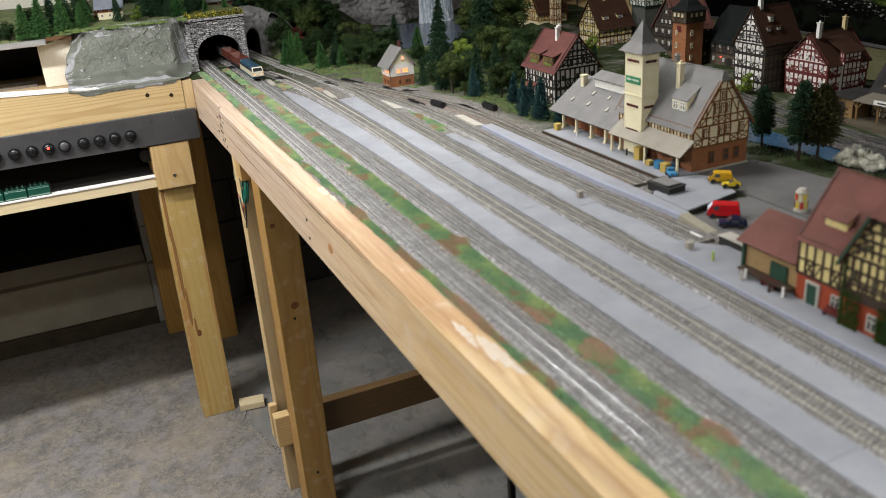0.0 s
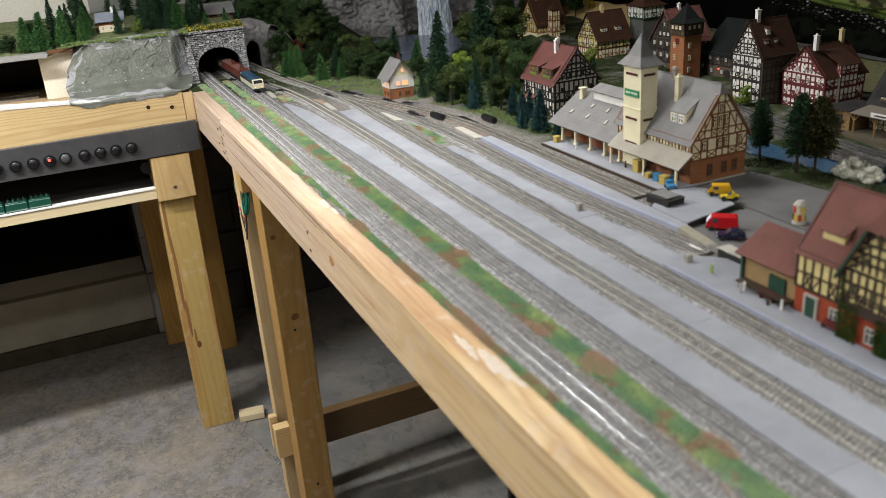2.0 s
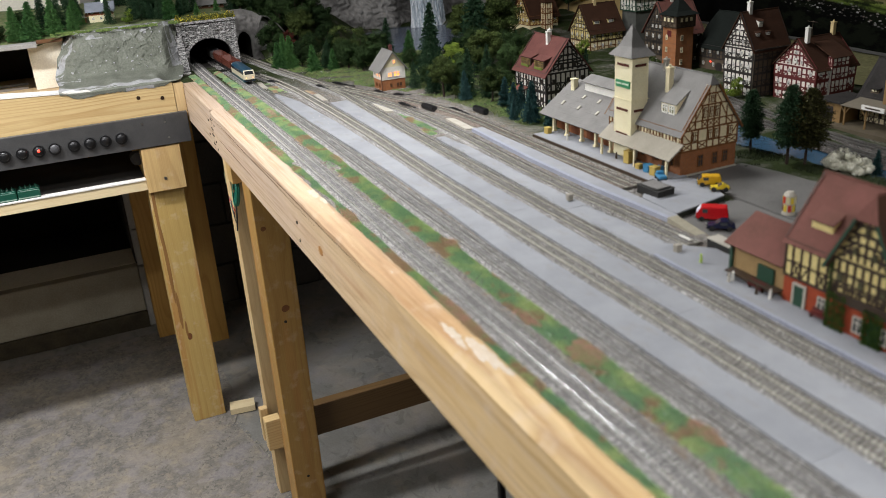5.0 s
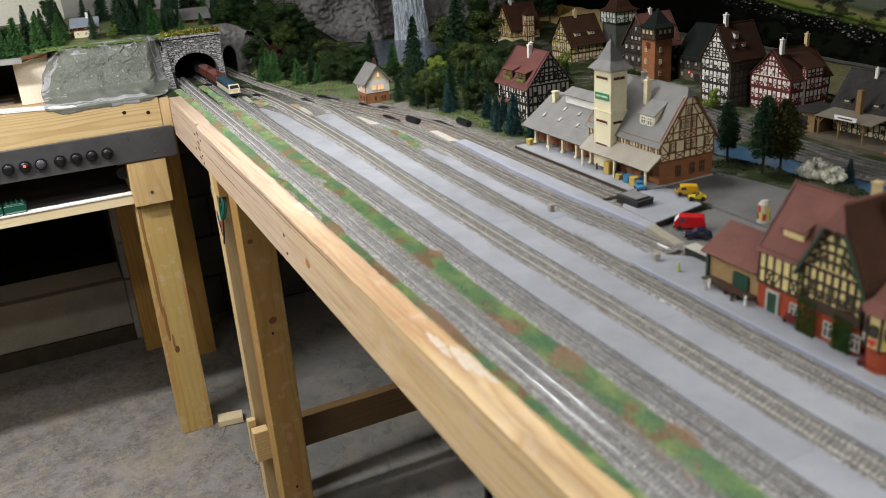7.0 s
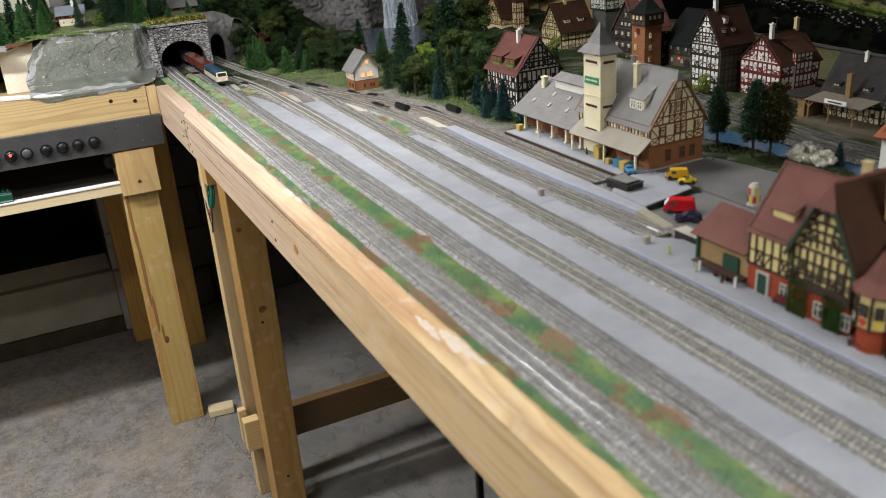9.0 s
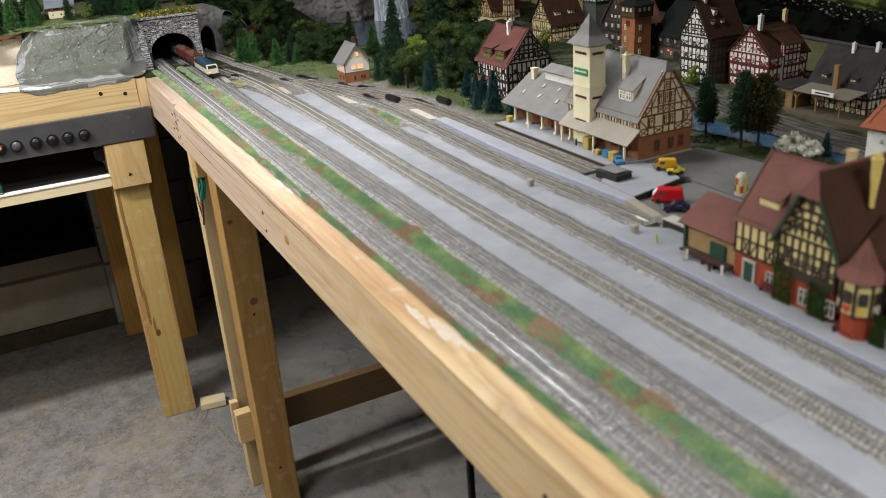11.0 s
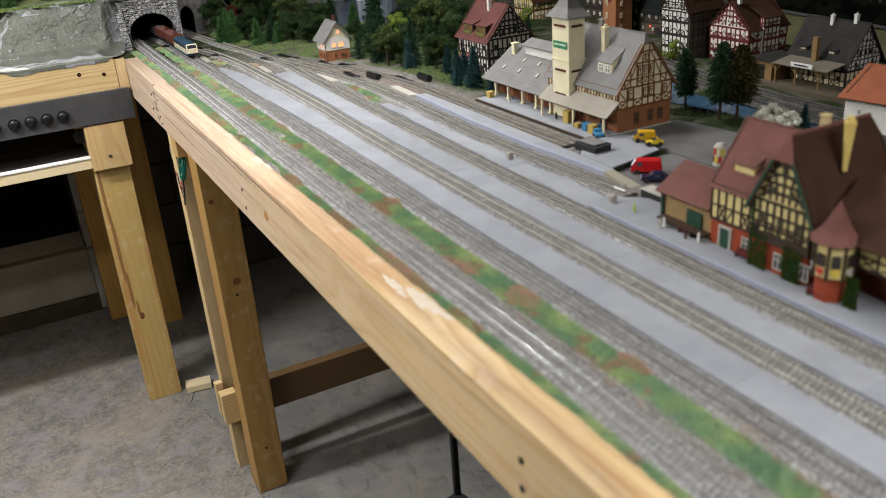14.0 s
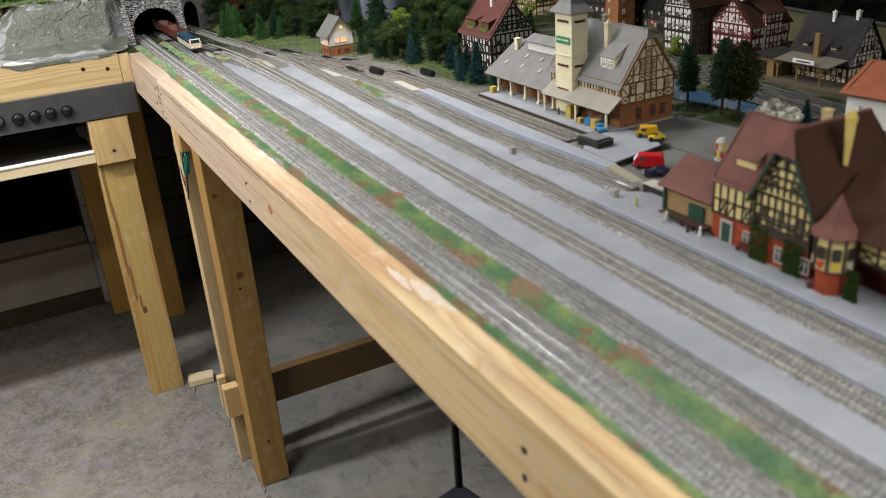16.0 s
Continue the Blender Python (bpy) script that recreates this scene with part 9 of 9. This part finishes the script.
front = 2.52
loco(front + 0.095)
hopper(front + 0.262)
hopper(front + 0.402)
van(front + 0.535, BODY_WHITE, ROOF_LIGHT, 0.056, "white refrigerator van with a silver roof")
tanker(front + 0.651)
tanker(front + 0.757)
van(front + 0.869, BODY_BROWN, ROOF_LIGHT, 0.050, "brown box van with a grey roof")

# ---- road vehicles ----
def car(name, label, x, y, turn, paint, L, W, H, boxy, glass=None, z=T - 0.002):
    t = thing(name, pose(x, y, z, 0, 0, turn), label, "model car", "parked model cars")
    if boxy:
        prof = [(-L / 2, 0.004), (L / 2, 0.004), (L / 2, H * 0.55), (L / 2 - 0.002, H - 0.0015), (L / 2 - 0.004, H), (-L / 2 + 0.011, H), (-L / 2 + 0.007, H - 0.001), (-L / 2 + 0.001, H * 0.58), (-L / 2, H * 0.5)]
    else:
        prof = [(-L / 2, 0.004), (L / 2, 0.004), (L / 2, H * 0.52), (L / 2 - 0.004, H * 0.62), (L / 2 - 0.010, H * 0.98), (-L / 2 + 0.020, H), (-L / 2 + 0.013, H * 0.64), (-L / 2 + 0.002, H * 0.55)]
    bm = bmesh.new()
    prism(bm, prof, "y", -W / 2, W / 2)
    bmesh.ops.bevel(bm, geom=[e for e in bm.edges if abs(e.verts[0].co.y - e.verts[1].co.y) < 1e-6], offset=0.0009, segments=2, affect="EDGES")
    part("body", bm, paint, t)
    for s in (-1, 1):
        part("side_glass", boxes((-L / 2 + (0.009 if boxy else 0.019), (-L / 2 + 0.017) if boxy else L / 2 - 0.011, s * (W / 2) - 0.0004, s * (W / 2) + 0.0004, H * 0.62, H * 0.88)), GLASS, t)
        for u in (-L * 0.31, L * 0.31):
            part("wheel", rods(((u, s * (W / 2 - 0.003), 0.004), (u, s * (W / 2 + 0.0004), 0.004), 0.004), n=12), UNDER, t)
    bm = bmesh.new()
    if boxy:
        slab(bm, (-L / 2 + 0.0009, -W * 0.42, H * 0.60), (-L / 2 + 0.0009, W * 0.42, H * 0.60), (-L / 2 + 0.0066, W * 0.40, H * 0.95), (-L / 2 + 0.0066, -W * 0.40, H * 0.95), 0.0008)
    else:
        slab(bm, (-L / 2 + 0.0125, -W * 0.42, H * 0.66), (-L / 2 + 0.0125, W * 0.42, H * 0.66), (-L / 2 + 0.0190, W * 0.40, H * 0.96), (-L / 2 + 0.0190, -W * 0.40, H * 0.96), 0.0008)
    ob = part("windscreen", bm, glass or GLASS, t)
    ob.matrix_basis = Matrix.Translation((-0.0006, 0, 0.0003))
    for s in (-1, 1):
        part("headlamp", rods(((-L / 2 + 0.0005, s * W * 0.34, H * 0.38), (-L / 2 - 0.0006, s * W * 0.34, H * 0.38), 0.0014), n=8), WHITE_P, t)
    part("bumper", boxes((-L / 2 - 0.0010, -L / 2 + 0.0006, -W * 0.46, W * 0.46, 0.0045, 0.0062), (L / 2 - 0.0006, L / 2 + 0.0010, -W * 0.46, W * 0.46, 0.0045, 0.0062)), UNDER, t)


YELLOW_PAINT = plain("post yellow paint", (0.60, 0.34, 0.015), 0.3)
car("van", "yellow delivery van parked behind the goods station", 0.945, 1.034, -38, YELLOW_PAINT, 0.038, 0.0175, 0.0185, True, None, T + 0.0086)
car("car", "small yellow car beside the van", 0.941, 1.005, -38, plain("lemon paint", (0.62, 0.45, 0.02), 0.3), 0.030, 0.0155, 0.0135, False, None, T + 0.0086)
car("van", "red van with a white windscreen by the dock", 0.859, 0.929, -43, plain("signal red paint", (0.50, 0.012, 0.016), 0.25), 0.047, 0.0205, 0.0225, True, plain("frosted screen", (0.75, 0.75, 0.85), 0.3), T - 0.0012)
car("car", "dark blue car beside the red van", 0.842, 0.891, -40, plain("midnight blue paint", (0.01, 0.012, 0.04), 0.25), 0.040, 0.0185, 0.0155, False, None, T - 0.0012)

# ---- yard clutter ----
bin_ = thing("coal_bunker", pose(0.853, 1.058, T + 0.0088, 0, 0, 4) @ Matrix.Diagonal((0.86, 0.86, 0.95, 1)), "black tarred bunker under a sloping grey lid", "bunker")
part("box", boxes((-0.0205, 0.0205, -0.030, 0.030, -0.004, 0.0095), bevel=0.0008), plain("tarred board", (0.015, 0.014, 0.012), 0.6), bin_)
bm = bmesh.new()
slab(bm, (-0.0215, -0.031, 0.0100), (0.0215, -0.031, 0.0112), (0.0215, 0.031, 0.0128), (-0.0215, 0.031, 0.0116), 0.0012)
lid = part("lid", bm, MATS["tarred board"], bin_)
part("panel", boxes((-0.0165, 0.0165, -0.024, 0.024, 0.0124, 0.0140)), ROOF_GREY, lid, "grey felt panel of the lid")
for x, y in ((0.722, 1.114), (0.727, 0.848)):
    st = thing("stone_post", pose(x, y, T + 0.004), "squat weathered stone bollard", "bollard", "stone bollards")
    part("block", boxes((-0.0048, 0.0048, -0.0045, 0.0045, 0, 0.012), bevel=0.001), grainy('weathered stone', (0.36, 0.33, 0.28), (0.24, 0.22, 0.18), 200, 900, 0.9), st)
for x, y, turn in ((0.810, 1.884, 6), (0.897, 1.775, 2)):
    b = thing("black_drum", pose(x, y, T + 0.0078, 90, 0, turn), "black ribbed drum lying by the points", "drum", "black drums")
    part("shell", rods(((0, 0, -0.026), (0, 0, 0.026), 0.0078), n=20), BLACK, b)
    for i in range(6):
        part("hoop", rods(((0, 0, -0.024 + 0.009 * i), (0, 0, -0.022 + 0.009 * i), 0.0081), n=20), BLACK, b)
    for z0, z1 in ((0.026, 0.027), (-0.027, -0.026)):
        part("end_cap", rods(((0, 0, z0), (0, 0, z1), 0.0060), n=16), GREY_STRIPE, b)
for x0, y0, x1, y1, wide in ((0.483, 2.851, 0.511, 2.800, 0.013), (0.558, 2.720, 0.592, 2.640, 0.008), (0.571, 2.546, 0.594, 2.474, 0.012), (0.668, 2.372, 0.684, 2.292, 0.006), (0.721, 2.382, 0.755, 2.278, 0.006),
                             (0.780, 2.185, 0.792, 2.125, 0.006), (0.802, 2.102, 0.840, 2.068, 0.006), (0.775, 1.994, 0.787, 1.910, 0.007), (0.853, 1.852, 0.862, 1.762, 0.008)):
    ln = math.hypot(x1 - x0, y1 - y0)
    p = thing("point_motor", pose((x0 + x1) / 2, (y0 + y1) / 2, T + 0.003, 0, 0, math.degrees(math.atan2(x0 - x1, y1 - y0))), "low black point motor beside the rails", "point motor", "point motors")
    part("case", boxes((-wide / 2, wide / 2, -ln * 0.5, ln * 0.12, 0, 0.0042), bevel=0.001), BLACK, p)
    part("lever_box", boxes((-0.003, 0.003, -ln * 0.38, -ln * 0.12, 0.0042, 0.0062), bevel=0.0008), BLACK, p)
    part("tie_rod", rods(((0, ln * 0.12, 0.002), (0.002, ln * 0.5, 0.002), 0.0012), n=6), BLACK, p)
    part("crank", boxes((-0.0035, 0.0035, ln * 0.33, ln * 0.40, 0.001, 0.0032), bevel=0.0004), BLACK, p)
CRATE = plain("yellow crate wood", (0.50, 0.36, 0.10), 0.7)
BLUE_C = plain("blue crate", (0.04, 0.20, 0.36), 0.5)
for x, y, w, hh, mat, lab in ((0.922, 1.225, 0.014, 0.022, CRATE, "tall straw-coloured crate on the goods platform"), (0.915, 1.185, 0.010, 0.008, CRATE, "low straw-coloured crate on the platform"), (0.917, 1.160, 0.013, 0.013, BLUE_C, "blue crate on the goods platform"),
                              (0.914, 1.138, 0.014, 0.015, CRATE, "straw crate with blue sides"), (0.926, 1.142, 0.012, 0.012, BLUE_C, "blue crate on the goods platform"), (0.915, 1.497, 0.012, 0.012, CRATE, "straw crate at the platform's end")):
    cr = thing("crate", pose(x, y, T + 0.006, 0, 0, 8), lab, "crate", "platform crates")
    part("box", boxes((-w / 2, w / 2, -w / 2, w / 2, 0, hh), bevel=0.0006), mat, cr)
    part("lid", boxes((-w / 2 - 0.0005, w / 2 + 0.0005, -w / 2 - 0.0005, w / 2 + 0.0005, hh, hh + 0.001)), mat, cr)
tr = thing("luggage_tractor", pose(0.907, 1.112, T + 0.006, 0, 0, 70), "blue luggage tractor on the platform", "model vehicle")
part("body", boxes((-0.012, 0.012, -0.007, 0.007, 0.003, 0.009), bevel=0.001), BLUE_C, tr)
part("seat", boxes((0.002, 0.010, -0.006, 0.006, 0.009, 0.014), bevel=0.001), BLUE_C, tr)
for s in (-1, 1):
    for u in (-0.008, 0.008):
        part("wheel", rods(((u, s * 0.0055, 0.0028), (u, s * 0.008, 0.0028), 0.0028), n=10), UNDER, tr)
for x, y in ((0.726, 0.70), (0.728, 0.605), (0.716, 0.49)):
    bench = thing("platform_bench", pose(x, y, T + 0.0055), "reddish slatted platform bench", "bench", "platform benches")
    part("seat", boxes((-0.003, 0.004, -0.012, 0.012, 0.005, 0.006)), RED_T, bench)
    part("backrest", boxes((0.0035, 0.0045, -0.012, 0.012, 0.007, 0.011)), RED_T, bench)
    for u in (-0.010, 0.010):
        part("leg", boxes((-0.002, 0.003, u - 0.0006, u + 0.0006, 0, 0.005)), DARK_T, bench)
for x, y, mat in ((0.7265, 0.80, plain("yellow-green toy paint", (0.35, 0.48, 0.08), 0.6)), (0.722, 0.735, WHITE_P), (0.718, 0.69, DARK_T), (0.722, 0.672, WHITE_P), (0.920, 1.26, DARK_T), (0.917, 1.425, WHITE_P), (0.915, 1.195, DARK_T), (0.7155, 0.735, PAD)):
    tagged(part("peg_figure", rods(((x, y, T + 0.0058), (x, y, T + 0.0145), 0.0022, 0.0016), ((x, y, T + 0.0148), (x, y, T + 0.0182), 0.0016), n=8), mat), "tiny plain painted peg on the platform", "toy peg", "toy pegs")
kiosk = thing("kiosk", pose(0.962, 0.878, T + 0.0024), "white round advertising column with coloured bills", "advertising column")
part("column", rods(((0, 0, 0), (0, 0, 0.030), 0.0090), ((0, 0, 0), (0, 0, 0.004), 0.0100), n=16), PAD, kiosk)
part("cap", rods(((0, 0, 0.030), (0, 0, 0.036), 0.0098, 0.005), n=16), PAD, kiosk)
BILLS = [plain("yellow bill", (0.62, 0.46, 0.06), 0.7), plain("dark green bill", (0.02, 0.06, 0.03), 0.7), plain("red bill", (0.45, 0.05, 0.03), 0.7), plain("straw bill", (0.60, 0.55, 0.35), 0.7), plain("brown bill", (0.12, 0.05, 0.02), 0.7)]
for i in range(18):
    low = 0.0055 + 0.0125 * (i % 2)
    part("bill", boxes((-0.0024, 0.0024, -0.0093, -0.0087, low, low + 0.0105)), BILLS[(i * 3 + i // 4) % 5], kiosk).matrix_basis = pose(0, 0, 0, 0, 0, 20 * i)
# ivy on the station
vs, fs = [], []
rng = random.Random(8)
for y0, y1, top in ((0.568, 0.598, 0.044), (0.520, 0.545, 0.040), (0.447, 0.462, 0.035), (0.590, 0.600, 0.078)):
    for i in range(700):
        y = rng.uniform(y0, y1)
        z = T + 0.006 + top * rng.random() ** 1.2
        x = 0.7355 - rng.uniform(0.001, 0.006) - (0.008 if y < 0.592 else 0)
        e = rng.uniform(0.001, 0.0022)
        b = len(vs)
        vs += [(x, y - e, z), (x - e, y, z + e), (x, y + e, z), (x + e * 0.4, y, z - e)]
        fs.append((b, b + 1, b + 2, b + 3))
tagged(held("ivy", make_mesh("ivy", vs, fs, leaf_material("ivy leaves", (0.021, 0.049, 0.010), (0.056, 0.112, 0.025), (0.119, 0.189, 0.042)))), "green ivy climbing the station front", "ivy", kind="stuff")

# ---- under and on the tables ----
GREEN_SW = plain("green switch plastic", (0.008, 0.07, 0.045), 0.35)
for i, x in enumerate((-0.158, -0.222, -0.286, -0.35)):
    s = thing("point_switch", pose(x, 2.712, 0.911), "green plastic point switch on the shelf edge", "switch", "point switches")
    part("case", boxes((-0.0305, 0.0305, -0.018, 0.030, 0, 0.026), bevel=0.0015), GREEN_SW, s)
    part("top_plate", boxes((-0.0285, 0.0285, -0.014, 0.027, 0.026, 0.029), bevel=0.001), GREEN_SW, s)
    for u in (-0.021, -0.007, 0.007, 0.021):
        part("lever", rods(((u, 0.004, 0.029), (u, 0.004, 0.034), 0.0058, 0.0035), ((u, 0.004, 0.034), (u, 0.004, 0.0385), 0.0016), n=10), GREEN_SW, s)
    part("label_strip", boxes((-0.029, 0.029, -0.0186, -0.0178, 0.003, 0.0065)), plain("pale switch strip", (0.25, 0.33, 0.27), 0.5), s)
tagged(part("dark_knob", rods(((0.165, 2.74, 0.965), (0.165, 2.775, 0.965), 0.02), n=14), BLACK, None), "black round knob behind the bracket", "knob").parent = side
wedge = bmesh.new()
prism(wedge, [(0.298, 2.676), (0.384, 2.664), (0.392, 2.716), (0.306, 2.73)], "z", 0.0045, 0.026)
tagged(part("wood_offcut", wedge, SHELF_WOOD), "pale pine offcut lying by the leg", "offcut")
# coil of wire hanging by the beam
coil = thing("cable_coil", pose(0.352, 2.135, 0.985, 0, 8, 0), "coil of green hook-up wire hanging under the beam", "cable")
GREEN_W = plain("green wire sheath", (0.01, 0.16, 0.11), 0.4)
RED_W = plain("red wire sheath", (0.35, 0.02, 0.015), 0.4)
BLACK_W = plain("black wire sheath", (0.012, 0.012, 0.012), 0.4)
for i in range(7):
    r, o = 0.034 + 0.0012 * (i % 3), -0.004 + 0.0016 * i
    wire("loop", [(o, r * 0.62 * math.cos(a * 0.5236), r * math.sin(a * 0.5236)) for a in range(13)], 0.0013, GREEN_W, coil)
for i, (mat, dy) in enumerate(((RED_W, 0.0), (RED_W, 0.012), (GREEN_W, 0.006), (BLACK_W, -0.006))):
    wire("strand", [(0.0, 0.045 + dy, 0.10), (-0.006, 0.05 + dy, 0.05), (-0.004, 0.055 + dy * 2, -0.01), (-0.006, 0.035 + dy, -0.045), (0.0, 0.005 + dy, -0.052 - 0.01 * i)], 0.0012, mat, coil)
wire("strand", [(0.0, 0.0, -0.03), (0.0, -0.01, -0.05), (0.001, -0.008, -0.075), (0.0, -0.014, -0.10)], 0.0022, BLACK_W, coil)
block = thing("terminal_block", pose(0.350, 2.215, 1.005), "small green terminal block with wires", "terminal block")
part("body", boxes((-0.006, 0.006, -0.012, 0.012, -0.016, 0.016), bevel=0.001), GREEN_SW, block)
for i in range(3):
    part("terminal", rods(((-0.0075, -0.007 + 0.007 * i, 0.004), (-0.006, -0.007 + 0.007 * i, 0.004), 0.0022), n=8), STEEL, block)
part("batten", boxes((0.0065, 0.03, -0.02, 0.02, -0.02, 0.07)), PINE_Z, block)
part("hanging_block", boxes((0.341, 0.368, 2.098, 2.153, 1.020, 1.0745), bevel=0.002), wood("block pine", (0.48, 0.31, 0.11), (0.33, 0.18, 0.06), "y", 150.0, heart=(0.36, 1.05), knots=False), table, "short pine block under the beam")
# chair pushed under the table
chair = thing("chair", pose(0.604, 1.173, 0.0, 0, 0, 14), "dark chair with a steel post pushed under the table", "chair")
part("seat", boxes((-0.38, 0.0, -0.38, 0.0, 0.465, 0.50), bevel=0.008), plain("navy black cushion", (0.012, 0.013, 0.022), 0.6), chair)
part("post", rods(((-0.012, -0.012, 0.0), (-0.012, -0.012, 1.0), 0.008), n=12), plain("black tube steel", (0.02, 0.02, 0.02), 0.3, 0.5), chair)
for x, y in ((-0.36, -0.36), (-0.36, -0.02), (-0.02, -0.36)):
    part("leg", rods(((x, y, 0.0), (x, y, 0.465), 0.008), n=10), MATS["black tube steel"], chair)
tagged(part("white_chip", boxes((0.764, 0.768, 0.868, 0.893, T + 0.0056, T + 0.0078), bevel=0.0006), WHITE_P), "loose white strip lying across the siding's end", "plastic strip")

# ---- sleepers, the nearest of each track as pieces of their own ----
for t, line, mat, base in SLEEPER_JOBS:
    spots = even_points(line, 0.0068)
    me = sleeper_mesh[mat.name]
    near = [p for p in spots if 0.15 < p[1] < 2.2][:230]
    rest = [p for p in spots if p not in near]
    for x, y, a in near:
        ob = new("sleeper", me)
        ob.parent = t
        ob.matrix_basis = Matrix.Translation((x, y, base + 0.0026)) @ Matrix.Rotation(a, 4, "Z")
    vs, fs = [], []
    shape = [tuple(v.co) for v in me.vertices]
    faces = [tuple(p.vertices) for p in me.polygons]
    slots = [p.material_index for p in me.polygons]
    for x, y, a in rest:
        c, s, b = math.cos(a), math.sin(a), len(vs)
        vs += [(x + c * p[0] - s * p[1], y + s * p[0] + c * p[1], base + 0.0026 + p[2]) for p in shape]
        fs += [tuple(b + i for i in f) for f in faces]
    if vs:
        far_me = bpy.data.meshes.new("sleepers")
        far_me.from_pydata(vs, [], fs)
        far_me.materials.append(me.materials[0])
        far_me.materials.append(me.materials[1])
        far_me.polygons.foreach_set("material_index", slots * len(rest))
        tagged(held("sleepers", far_me, None, t), kind="stuff")
